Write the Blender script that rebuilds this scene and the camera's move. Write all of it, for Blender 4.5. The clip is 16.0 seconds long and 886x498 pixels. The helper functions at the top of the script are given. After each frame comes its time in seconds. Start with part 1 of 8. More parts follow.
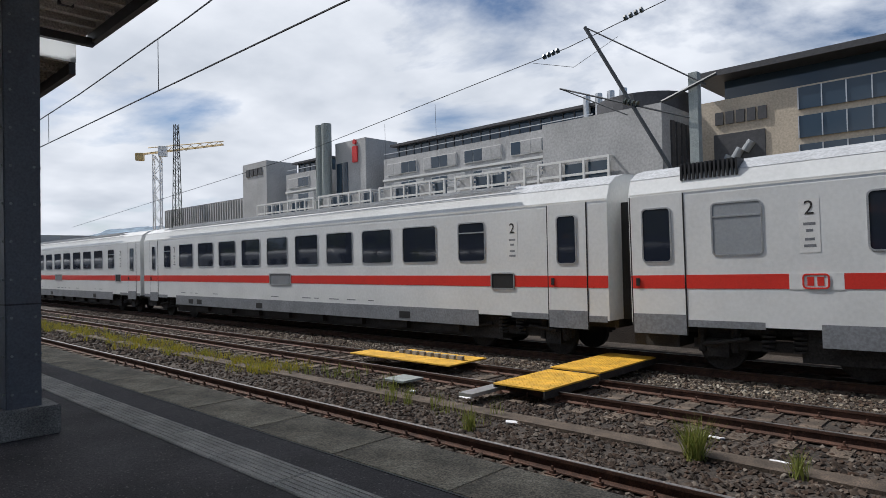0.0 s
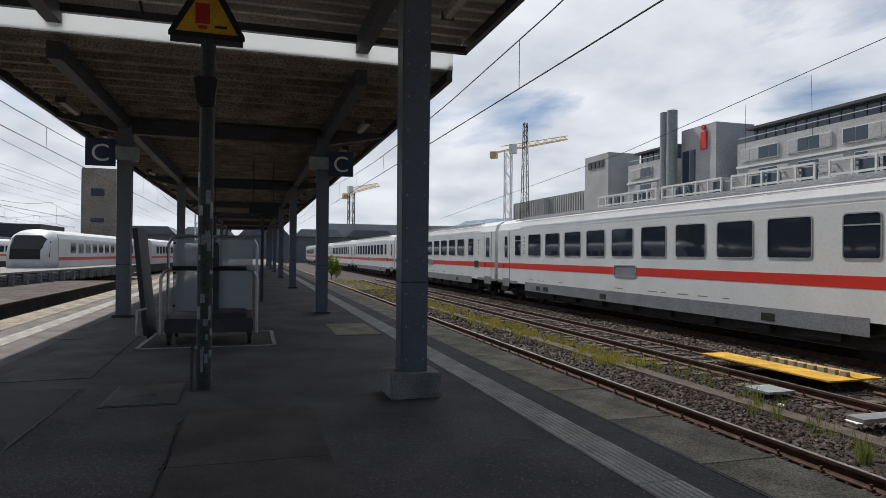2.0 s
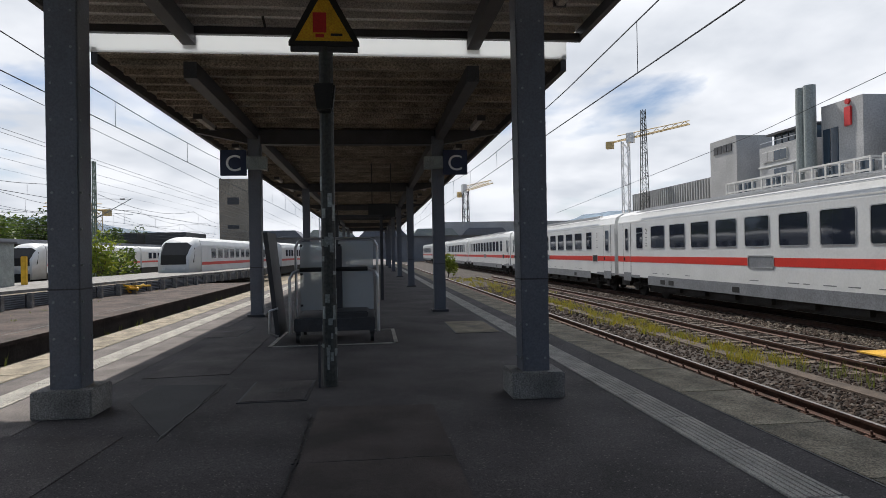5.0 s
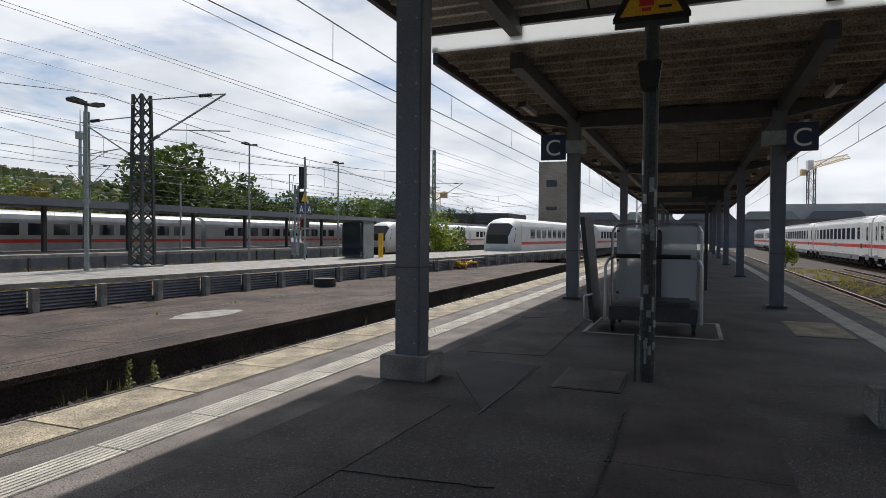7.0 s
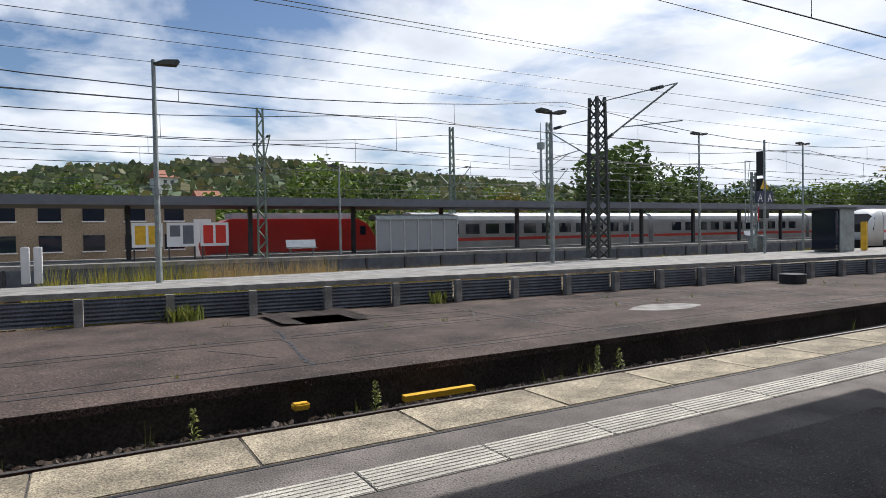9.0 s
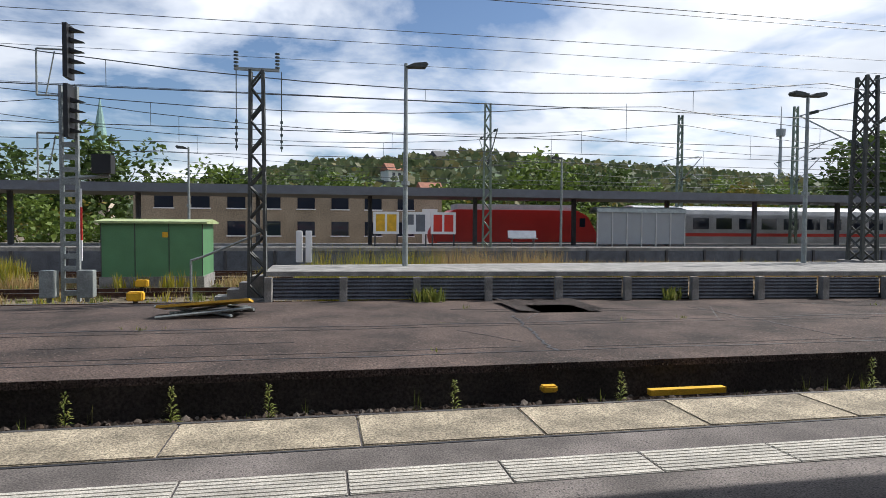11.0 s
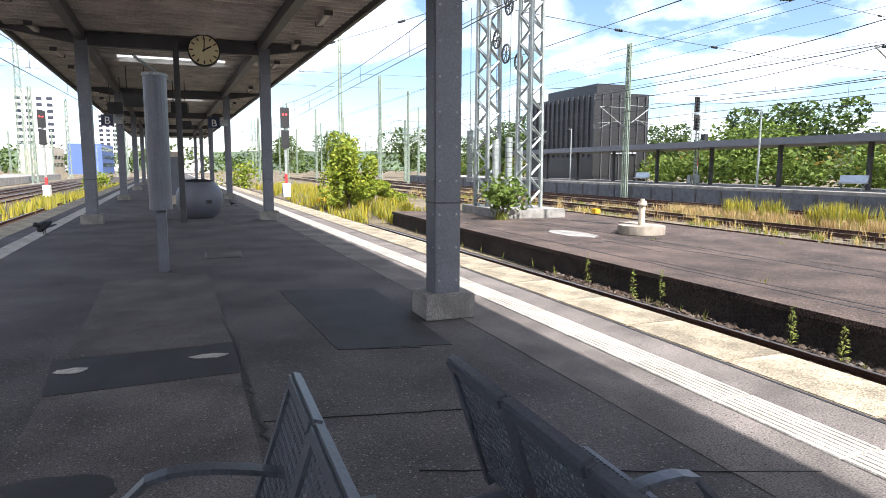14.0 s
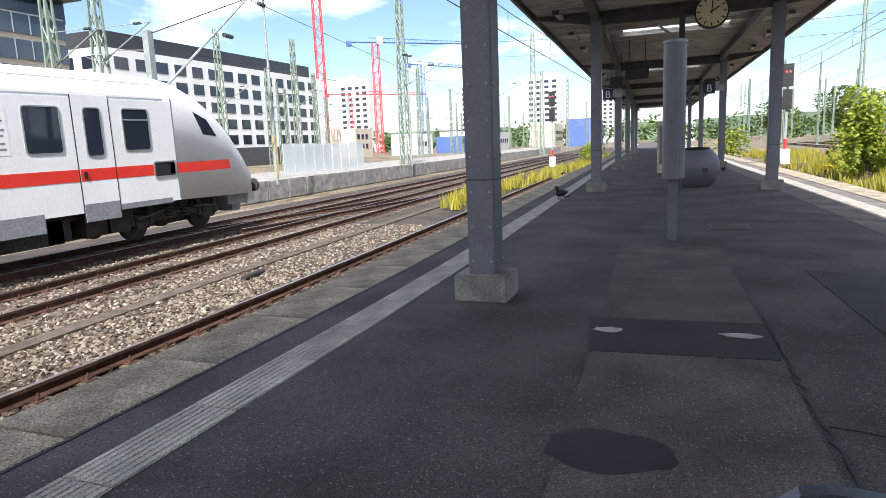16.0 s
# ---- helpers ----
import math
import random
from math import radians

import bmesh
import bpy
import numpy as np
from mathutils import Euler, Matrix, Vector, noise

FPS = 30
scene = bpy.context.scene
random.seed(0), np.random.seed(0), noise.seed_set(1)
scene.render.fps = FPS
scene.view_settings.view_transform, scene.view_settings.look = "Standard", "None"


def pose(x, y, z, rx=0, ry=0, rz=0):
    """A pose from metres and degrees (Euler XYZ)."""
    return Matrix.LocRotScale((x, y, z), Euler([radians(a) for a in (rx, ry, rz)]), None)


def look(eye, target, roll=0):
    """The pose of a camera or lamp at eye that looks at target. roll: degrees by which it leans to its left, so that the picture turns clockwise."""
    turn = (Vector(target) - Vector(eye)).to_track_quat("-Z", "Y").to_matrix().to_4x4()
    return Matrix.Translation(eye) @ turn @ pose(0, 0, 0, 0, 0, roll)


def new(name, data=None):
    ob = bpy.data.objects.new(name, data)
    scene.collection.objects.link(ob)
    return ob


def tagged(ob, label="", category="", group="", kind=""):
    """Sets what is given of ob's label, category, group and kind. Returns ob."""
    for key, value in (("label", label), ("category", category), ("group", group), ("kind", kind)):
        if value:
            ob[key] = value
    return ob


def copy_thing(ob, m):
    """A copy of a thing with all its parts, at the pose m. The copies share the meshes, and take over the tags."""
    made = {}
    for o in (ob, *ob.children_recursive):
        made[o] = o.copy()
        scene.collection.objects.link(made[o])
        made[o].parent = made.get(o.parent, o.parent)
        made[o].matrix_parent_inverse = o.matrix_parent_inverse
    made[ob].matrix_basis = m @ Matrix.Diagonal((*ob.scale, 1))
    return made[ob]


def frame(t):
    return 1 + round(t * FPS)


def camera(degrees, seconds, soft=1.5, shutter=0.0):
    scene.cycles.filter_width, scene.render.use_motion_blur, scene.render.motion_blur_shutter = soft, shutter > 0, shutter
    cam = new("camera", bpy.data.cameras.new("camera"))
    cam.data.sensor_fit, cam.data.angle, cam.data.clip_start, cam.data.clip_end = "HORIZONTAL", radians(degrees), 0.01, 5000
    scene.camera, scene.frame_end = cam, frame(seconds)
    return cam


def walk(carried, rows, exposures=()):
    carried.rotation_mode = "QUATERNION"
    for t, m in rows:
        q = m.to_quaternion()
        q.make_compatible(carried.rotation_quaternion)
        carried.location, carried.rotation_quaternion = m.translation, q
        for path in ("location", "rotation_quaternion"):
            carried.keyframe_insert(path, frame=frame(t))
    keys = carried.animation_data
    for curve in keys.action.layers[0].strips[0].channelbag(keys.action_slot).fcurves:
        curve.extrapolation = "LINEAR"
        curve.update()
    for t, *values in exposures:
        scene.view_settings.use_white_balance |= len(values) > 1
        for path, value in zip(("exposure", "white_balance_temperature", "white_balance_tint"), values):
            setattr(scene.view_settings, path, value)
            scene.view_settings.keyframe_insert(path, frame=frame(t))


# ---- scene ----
cam = camera(69.9, 16.0, soft=0.8)
PATH = [
    (0.0, 0.198, -0.082, 1.623, 43.38, 1.10, 1.20),
    (0.5, 0.120, -0.057, 1.598, 50.27, 1.43, 0.36),
    (1.0, -0.004, -0.121, 1.596, 58.51, 1.97, 0.13),
    (1.5, -0.044, -0.138, 1.591, 66.11, 1.43, -0.74),
    (2.0, -0.114, -0.152, 1.598, 73.28, 0.55, -0.56),
    (2.5, -0.151, -0.169, 1.596, 78.60, 0.66, 0.11),
    (3.0, -0.201, -0.193, 1.585, 81.16, 1.22, 0.17),
    (5.5, -0.288, -0.113, 1.608, 85.70, -0.58, 1.80),
    (6.0, -0.373, -0.065, 1.668, 95.89, -0.28, 1.34),
    (6.5, -0.344, -0.118, 1.676, 107.23, -0.99, 0.31),
    (7.0, -0.434, -0.203, 1.657, 111.61, -1.22, -0.46),
    (7.5, -0.451, -0.218, 1.663, 114.34, -1.53, 0.56),
    (8.0, -0.483, -0.365, 1.633, 126.10, -1.53, 1.66),
    (8.5, -0.448, -0.465, 1.610, 140.11, -1.00, 1.60),
    (9.0, -0.504, -0.659, 1.550, 150.21, -1.42, 0.98),
    (9.5, -0.511, -0.816, 1.526, 160.75, -1.79, 0.66),
    (9.7, -0.511, -0.851, 1.498, 163.69, -1.72, 0.33),
    (11.8, 1.064, -0.370, 1.661, 177.19, -2.73, -1.22),
    (12.0, 1.336, -0.362, 1.725, 182.64, -3.60, -1.56),
    (12.5, 1.537, -0.530, 1.680, 204.27, -7.13, -4.10),
    (13.0, 1.693, -0.571, 1.703, 217.77, -7.22, 0.86),
    (13.5, 2.203, -0.712, 1.671, 234.95, -6.01, 0.62),
    (14.0, 2.421, -0.737, 1.674, 249.35, -7.32, -0.22),
    (14.5, 2.558, -0.670, 1.649, 263.92, -7.28, -0.68),
    (15.0, 2.697, -0.488, 1.582, 278.89, -7.72, 1.35),
    (15.5, 2.753, -0.405, 1.550, 289.14, -7.34, 3.60),
    (16.0, 2.678, -0.239, 1.668, 290.47, -9.36, 2.28),
]
walk(cam, [(t, pose(x, y, z, 90 + pitch, roll, yaw)) for t, x, y, z, yaw, pitch, roll in PATH],
     exposures=[(0.0, -0.9, 6150, 11), (1.5, -1.0, 6200, 11), (3.0, -0.78, 6300, 11), (5.5, -0.75, 6350, 11), (7.0, -0.78, 6350, 11), (8.5, -0.6, 6250, 11), (9.5, -0.65, 6150, 11), (12.0, -0.3, 6200, 11), (13.0, 0.0, 6250, 13), (13.5, 0.12, 6200, 13), (14.0, 0.65, 6250, 13), (14.5, 1.0, 6250, 12), (15.0, 0.65, 6100, 12), (15.5, 0.5, 6050, 11), (16.0, 0.45, 6150, 13)])

# ---- light ----
world = bpy.data.worlds.new("sky")
scene.world = world
world.use_nodes = True
wn, wl = world.node_tree.nodes, world.node_tree.links
wbg = wn["Background"]
SUN_EL, SUN_DIR = radians(50), Vector((-0.63, -0.175, 0.76)).normalized()
sky = wn.new("ShaderNodeTexSky")
sky.sky_type, sky.sun_disc, sky.sun_elevation = "NISHITA", False, SUN_EL
sky.sun_rotation = math.atan2(SUN_DIR.x, SUN_DIR.y)
sky.air_density, sky.dust_density, sky.ozone_density = 1.0, 0.6, 1.5
wco = wn.new("ShaderNodeTexCoord")
# clouds: the view direction is flattened onto a layer overhead
wsep = wn.new("ShaderNodeSeparateXYZ")
wl.new(wco.outputs["Generated"], wsep.inputs[0])
wz = wn.new("ShaderNodeMath")
wz.operation = "MAXIMUM"
wz.inputs[1].default_value = 0.0
wl.new(wsep.outputs["Z"], wz.inputs[0])
wadd = wn.new("ShaderNodeMath")
wadd.inputs[1].default_value = 0.22
wl.new(wz.outputs[0], wadd.inputs[0])
wcomb = wn.new("ShaderNodeCombineXYZ")
for axis in ("X", "Y"):
    wd = wn.new("ShaderNodeMath")
    wd.operation = "DIVIDE"
    wl.new(wsep.outputs[axis], wd.inputs[0])
    wl.new(wadd.outputs[0], wd.inputs[1])
    wl.new(wd.outputs[0], wcomb.inputs[axis])
wnoise = wn.new("ShaderNodeTexNoise")
wnoise.inputs["Scale"].default_value, wnoise.inputs["Detail"].default_value, wnoise.inputs["Roughness"].default_value = 1.25, 9.0, 0.56
wnoise.inputs["Distortion"].default_value = 0.25
wl.new(wcomb.outputs[0], wnoise.inputs["Vector"])
# thicker cloud towards the sun's side, thinner towards the other
wsx = wn.new("ShaderNodeMath")
wsx.operation = "MULTIPLY"
wsx.inputs[1].default_value = -0.12
wl.new(wsep.outputs["X"], wsx.inputs[0])
wsum = wn.new("ShaderNodeMath")
wl.new(wnoise.outputs["Fac"], wsum.inputs[0])
wl.new(wsx.outputs[0], wsum.inputs[1])
wramp = wn.new("ShaderNodeValToRGB")
wramp.color_ramp.elements[0].position, wramp.color_ramp.elements[1].position = 0.41, 0.56
wl.new(wsum.outputs[0], wramp.inputs[0])
wnoise2 = wn.new("ShaderNodeTexNoise")
wnoise2.inputs["Scale"].default_value, wnoise2.inputs["Detail"].default_value = 2.2, 6.0
wl.new(wcomb.outputs[0], wnoise2.inputs["Vector"])
wcol = wn.new("ShaderNodeValToRGB")
wcol.color_ramp.elements[0].position, wcol.color_ramp.elements[1].position = 0.36, 0.62
wcol.color_ramp.elements[0].color, wcol.color_ramp.elements[1].color = (11.6, 12.2, 13.0, 1), (16.2, 16.5, 16.9, 1)
wl.new(wnoise2.outputs["Fac"], wcol.inputs[0])
wmix = wn.new("ShaderNodeMix")
wmix.data_type = "RGBA"
wl.new(wramp.outputs[0], wmix.inputs["Factor"])
wboost = wn.new("ShaderNodeMix")
wboost.data_type, wboost.blend_type = "RGBA", "MULTIPLY"
wboost.inputs["Factor"].default_value = 1.0
wboost.inputs["B"].default_value = (1.3, 1.36, 1.45, 1)
wl.new(sky.outputs[0], wboost.inputs["A"])
wl.new(wboost.outputs["Result"], wmix.inputs["A"])
wl.new(wcol.outputs[0], wmix.inputs["B"])
wl.new(wmix.outputs["Result"], wbg.inputs["Color"])
wbg.inputs["Strength"].default_value = 0.1
sun = new("sun", bpy.data.lights.new("sun", "SUN"))
sun.data.energy, sun.data.angle, sun.data.color = 8.0, radians(0.6), (1.0, 0.945, 0.865)
sun.matrix_world = look(SUN_DIR * 100, (0, 0, 0))


# ---- materials ----
def mat(name, base, rough=0.6, metal=0.0, var=0.25, scale=3.0, fine=40.0, bump=0.15, dark=None, depth=0.01, spec=0.5, rnd=0.0, fleck=None):
    """A surface with two scales of variation: broad stains and a fine grain with relief."""
    m = bpy.data.materials.new(name)
    m.use_nodes = True
    n, l = m.node_tree.nodes, m.node_tree.links
    bs = n["Principled BSDF"]
    co = n.new("ShaderNodeTexCoord")
    n1, n2 = n.new("ShaderNodeTexNoise"), n.new("ShaderNodeTexNoise")
    n1.inputs["Scale"].default_value, n1.inputs["Detail"].default_value = scale, 6
    n2.inputs["Scale"].default_value, n2.inputs["Detail"].default_value = fine, 4
    for q in (n1, n2):
        l.new(co.outputs["Object"], q.inputs["Vector"])
    r = n.new("ShaderNodeValToRGB")
    lo = dark or tuple(c * (1 - var) for c in base)
    hi = tuple(min(1, c * (1 + var * 0.6)) for c in base)
    r.color_ramp.elements[0].position, r.color_ramp.elements[1].position = 0.35, 0.68
    r.color_ramp.elements[0].color, r.color_ramp.elements[1].color = (*lo, 1), (*hi, 1)
    l.new(n1.outputs["Fac"], r.inputs[0])
    mx = n.new("ShaderNodeMix")
    mx.data_type, mx.blend_type = "RGBA", "OVERLAY"
    mx.inputs["Factor"].default_value = min(0.9, var * 1.4)
    l.new(r.outputs[0], mx.inputs["A"])
    gr = n.new("ShaderNodeMapRange")
    gr.inputs["From Min"].default_value, gr.inputs["From Max"].default_value = 0.32, 0.68
    l.new(n2.outputs["Fac"], gr.inputs["Value"])
    l.new(gr.outputs[0], mx.inputs["B"])
    out = mx.outputs["Result"]
    if fleck:
        # single grains of another colour: (cells per metre, share of cells, colour)
        vo, gt, lt, ml, fm = n.new("ShaderNodeTexVoronoi"), n.new("ShaderNodeMath"), n.new("ShaderNodeMath"), n.new("ShaderNodeMath"), n.new("ShaderNodeMix")
        sx = n.new("ShaderNodeSeparateColor")
        vo.inputs["Scale"].default_value = fleck[0]
        l.new(co.outputs["Object"], vo.inputs["Vector"])
        l.new(vo.outputs["Color"], sx.inputs[0])
        gt.operation, gt.inputs[1].default_value = "LESS_THAN", fleck[1]
        l.new(sx.outputs[0], gt.inputs[0])
        lt.operation, lt.inputs[1].default_value = "LESS_THAN", 0.42
        l.new(vo.outputs["Distance"], lt.inputs[0])
        ml.operation = "MULTIPLY"
        l.new(gt.outputs[0], ml.inputs[0])
        l.new(lt.outputs[0], ml.inputs[1])
        fm.data_type = "RGBA"
        l.new(ml.outputs[0], fm.inputs["Factor"])
        l.new(out, fm.inputs["A"])
        fm.inputs["B"].default_value = (*fleck[2], 1)
        out = fm.outputs["Result"]
    if rnd:
        oi, mr, mm = n.new("ShaderNodeObjectInfo"), n.new("ShaderNodeMapRange"), n.new("ShaderNodeMix")
        mm.data_type, mm.blend_type = "RGBA", "MULTIPLY"
        mm.inputs["Factor"].default_value = 1
        mr.inputs["To Min"].default_value, mr.inputs["To Max"].default_value = 1 - rnd, 1 + rnd
        l.new(oi.outputs["Random"], mr.inputs["Value"])
        l.new(out, mm.inputs["A"])
        l.new(mr.outputs[0], mm.inputs["B"])
        out = mm.outputs["Result"]
    l.new(out, bs.inputs["Base Color"])
    bs.inputs["Roughness"].default_value, bs.inputs["Metallic"].default_value = rough, metal
    bs.inputs["Specular IOR Level"].default_value = spec
    if bump:
        b = n.new("ShaderNodeBump")
        b.inputs["Strength"].default_value, b.inputs["Distance"].default_value = bump, depth
        l.new(n2.outputs["Fac"], b.inputs["Height"])
        l.new(b.outputs[0], bs.inputs["Normal"])
    return m


def island_mat(name, colours, rough=0.9, spec=0.3):
    """Loose pieces joined in one mesh, each island with a colour of its own."""
    m = bpy.data.materials.new(name)
    m.use_nodes = True
    n, l = m.node_tree.nodes, m.node_tree.links
    bs, g, r = n["Principled BSDF"], n.new("ShaderNodeNewGeometry"), n.new("ShaderNodeValToRGB")
    while len(r.color_ramp.elements) < len(colours):
        r.color_ramp.elements.new(0.5)
    for i, c in enumerate(colours):
        r.color_ramp.elements[i].position = i / (len(colours) - 1)
        r.color_ramp.elements[i].color = (*c, 1)
    l.new(g.outputs["Random Per Island"], r.inputs[0])
    l.new(r.outputs[0], bs.inputs["Base Color"])
    bs.inputs["Roughness"].default_value = rough
    bs.inputs["Specular IOR Level"].default_value = spec
    return m


def leaf_mat(name, colours):
    m = island_mat(name, colours, 0.6, 0.25)
    n, l = m.node_tree.nodes, m.node_tree.links
    bs, tr, mx = n["Principled BSDF"], n.new("ShaderNodeBsdfTranslucent"), n.new("ShaderNodeMixShader")
    mx.inputs[0].default_value = 0.3
    l.new(bs.inputs["Base Color"].links[0].from_socket, tr.inputs[0])
    l.new(bs.outputs[0], mx.inputs[1])
    l.new(tr.outputs[0], mx.inputs[2])
    l.new(mx.outputs[0], n["Material Output"].inputs[0])
    return m


def glass_mat(name, base=(0.018, 0.023, 0.036), rough=0.04, spec=0.6):
    m = bpy.data.materials.new(name)
    m.use_nodes = True
    n, l = m.node_tree.nodes, m.node_tree.links
    bs, co, nz, b = n["Principled BSDF"], n.new("ShaderNodeTexCoord"), n.new("ShaderNodeTexNoise"), n.new("ShaderNodeBump")
    bs.inputs["Base Color"].default_value, bs.inputs["Roughness"].default_value = (*base, 1), rough
    bs.inputs["Specular IOR Level"].default_value = spec
    nz.inputs["Scale"].default_value = 0.6
    b.inputs["Strength"].default_value, b.inputs["Distance"].default_value = 0.06, 0.05
    l.new(co.outputs["Object"], nz.inputs["Vector"])
    l.new(nz.outputs["Fac"], b.inputs["Height"])
    l.new(b.outputs[0], bs.inputs["Normal"])
    return m


M = {}
M["asphalt"] = mat("asphalt", (0.076, 0.067, 0.067), 0.85, var=0.45, scale=0.9, fine=95, bump=0.9, depth=0.008, fleck=(60, 0.07, (0.2, 0.18, 0.165)))
M["asphalt_patch"] = mat("asphalt_patch", (0.1, 0.087, 0.083), 0.9, var=0.4, scale=1.5, fine=95, bump=0.7, depth=0.007, fleck=(60, 0.06, (0.22, 0.2, 0.18)))
# paler copy of the asphalt, with sunlight put into its colour
M["asphalt_sunlit"] = mat("asphalt_sunlit", (0.15, 0.132, 0.122), 0.92, var=0.4, scale=1.6, fine=80, bump=0.8, depth=0.007, fleck=(55, 0.12, (0.055, 0.05, 0.048)))
M["asphalt_dark"] = mat("asphalt_dark", (0.03, 0.029, 0.031), 0.75, var=0.3, scale=2, fine=140, bump=0.4, depth=0.005)
M["old_asphalt"] = mat("old_asphalt", (0.068, 0.047, 0.038), 0.95, var=0.6, scale=0.9, fine=38, bump=1.0, depth=0.02, fleck=(28, 0.07, (0.16, 0.125, 0.1)))
M["asphalt_brown"] = mat("asphalt_brown", (0.078, 0.062, 0.055), 0.9, var=0.45, scale=1.3, fine=110, bump=0.8, depth=0.006)
M["slab"] = mat("edge_slab", (0.3, 0.257, 0.185), 0.9, var=0.45, scale=2.2, fine=75, bump=0.9, depth=0.007, rnd=0.1, fleck=(70, 0.16, (0.13, 0.112, 0.085)))
M["tactile"] = mat("tactile", (0.42, 0.4, 0.355), 0.8, var=0.3, scale=2.5, fine=90, bump=0.25, depth=0.003, rnd=0.08)
M["concrete"] = mat("concrete", (0.25, 0.24, 0.222), 0.9, var=0.35, scale=2.5, fine=70, bump=0.4, depth=0.005)
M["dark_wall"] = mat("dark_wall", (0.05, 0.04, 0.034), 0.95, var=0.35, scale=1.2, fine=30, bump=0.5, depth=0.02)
M["ballast"] = mat("ballast", (0.05, 0.039, 0.031), 0.95, var=0.5, scale=1.2, fine=22, bump=0.9, depth=0.04)
M["soil"] = mat("soil", (0.15, 0.12, 0.075), 0.95, var=0.5, scale=0.25, fine=8, bump=0.8, depth=0.04)
M["stone"] = island_mat("stones", [(0.018, 0.014, 0.011), (0.048, 0.033, 0.024), (0.075, 0.056, 0.043), (0.045, 0.026, 0.017), (0.15, 0.13, 0.11)])
M["stone_pale"] = island_mat("pale_stones", [(0.05, 0.037, 0.026), (0.14, 0.115, 0.085), (0.21, 0.182, 0.14), (0.1, 0.066, 0.042), (0.33, 0.3, 0.25)])
M["rail"] = mat("rust_rail", (0.085, 0.042, 0.028), 0.75, 0.3, var=0.4, scale=6, fine=60, bump=0.3)
M["railtop"] = mat("rail_top", (0.42, 0.4, 0.38), 0.32, 0.9, var=0.25, scale=3, fine=60, bump=0.05)
M["sleeper"] = mat("sleeper", (0.1, 0.075, 0.055), 0.9, var=0.45, scale=4, fine=50, bump=0.6, rnd=0.3)
M["steel"] = mat("grey_paint", (0.135, 0.145, 0.17), 0.45, var=0.12, scale=2, fine=50, bump=0.06)
M["steel_dark"] = mat("dark_paint", (0.055, 0.055, 0.06), 0.55, var=0.2, scale=3, fine=50, bump=0.08)
M["deck"] = mat("roof_deck", (0.46, 0.44, 0.41), 0.7, var=0.25, scale=1.2, fine=40, bump=0.12)
M["deck_old"] = mat("old_deck", (0.3, 0.26, 0.21), 0.8, var=0.4, scale=1.5, fine=30, bump=0.2)
M["white_trim"] = mat("white_trim", (0.72, 0.72, 0.7), 0.5, var=0.08, scale=2, fine=40, bump=0.03)
M["train_white"] = mat("train_white", (0.7, 0.71, 0.7), 0.32, var=0.07, scale=0.8, fine=12, bump=0.03)
M["train_grey"] = mat("train_grey", (0.2, 0.21, 0.225), 0.45, var=0.15, scale=1.5, fine=20, bump=0.05)
M["train_roof"] = mat("train_roof", (0.42, 0.43, 0.44), 0.45, var=0.15, scale=1.2, fine=15, bump=0.05)
M["train_red"] = mat("train_red", (0.62, 0.035, 0.022), 0.35, var=0.06, scale=2, fine=30, bump=0.03)
M["loco_red"] = mat("loco_red", (0.5, 0.025, 0.02), 0.4, var=0.12, scale=1, fine=20, bump=0.03)
M["under"] = mat("underframe", (0.028, 0.025, 0.023), 0.8, var=0.4, scale=3, fine=30, bump=0.3)
M["black"] = mat("black", (0.014, 0.014, 0.015), 0.5, var=0.2, scale=5, fine=50, bump=0.1)
M["glass"] = glass_mat("glass")
M["glass_blue"] = glass_mat("glass_blue", (0.03, 0.05, 0.075), 0.06)
M["frost"] = mat("frosted_pane", (0.3, 0.32, 0.34), 0.25, var=0.05, scale=2, fine=20, bump=0.02)
M["alu"] = mat("aluminium", (0.55, 0.56, 0.57), 0.35, 0.8, var=0.12, scale=4, fine=60, bump=0.06)
M["galv"] = mat("galvanised", (0.3, 0.33, 0.32), 0.55, 0.35, var=0.2, scale=4, fine=40, bump=0.1)
M["mast_green"] = mat("mast_green", (0.2, 0.25, 0.2), 0.6, 0.1, var=0.25, scale=2, fine=30, bump=0.1)
M["mast_dark"] = mat("mast_dark", (0.06, 0.065, 0.06), 0.65, 0.1, var=0.25, scale=2, fine=30, bump=0.1)
M["panel_grey"] = mat("panel_grey", (0.1, 0.11, 0.13), 0.6, 0.1, var=0.3, scale=2, fine=30, bump=0.1)
M["wire"] = mat("wire", (0.045, 0.05, 0.055), 0.5, 0.3, var=0.1, bump=0)
M["insulator"] = mat("insulator", (0.035, 0.05, 0.045), 0.3, var=0.1, bump=0)
M["yellow"] = mat("yellow_paint", (0.72, 0.42, 0.02), 0.55, var=0.18, scale=4, fine=50, bump=0.15)
M["plate_yellow"] = mat("plate_yellow", (0.62, 0.35, 0.03), 0.6, var=0.3, scale=3, fine=70, bump=0.4)
M["red"] = mat("red_paint", (0.6, 0.03, 0.03), 0.45, var=0.1, bump=0.05)
M["sign_blue"] = mat("sign_blue", (0.012, 0.02, 0.06), 0.4, var=0.08, bump=0)
M["sign_white"] = mat("sign_white", (0.8, 0.8, 0.8), 0.45, var=0.04, bump=0)
M["shed_green"] = mat("shed_green", (0.1, 0.24, 0.11), 0.55, var=0.12, scale=1.5, fine=30, bump=0.06)
M["shed_roof"] = mat("shed_roof", (0.36, 0.42, 0.2), 0.6, var=0.2, scale=2, fine=30, bump=0.1)
M["brick_beige"] = mat("brick_beige", (0.34, 0.27, 0.19), 0.9, var=0.2, scale=0.5, fine=9, bump=0.2)
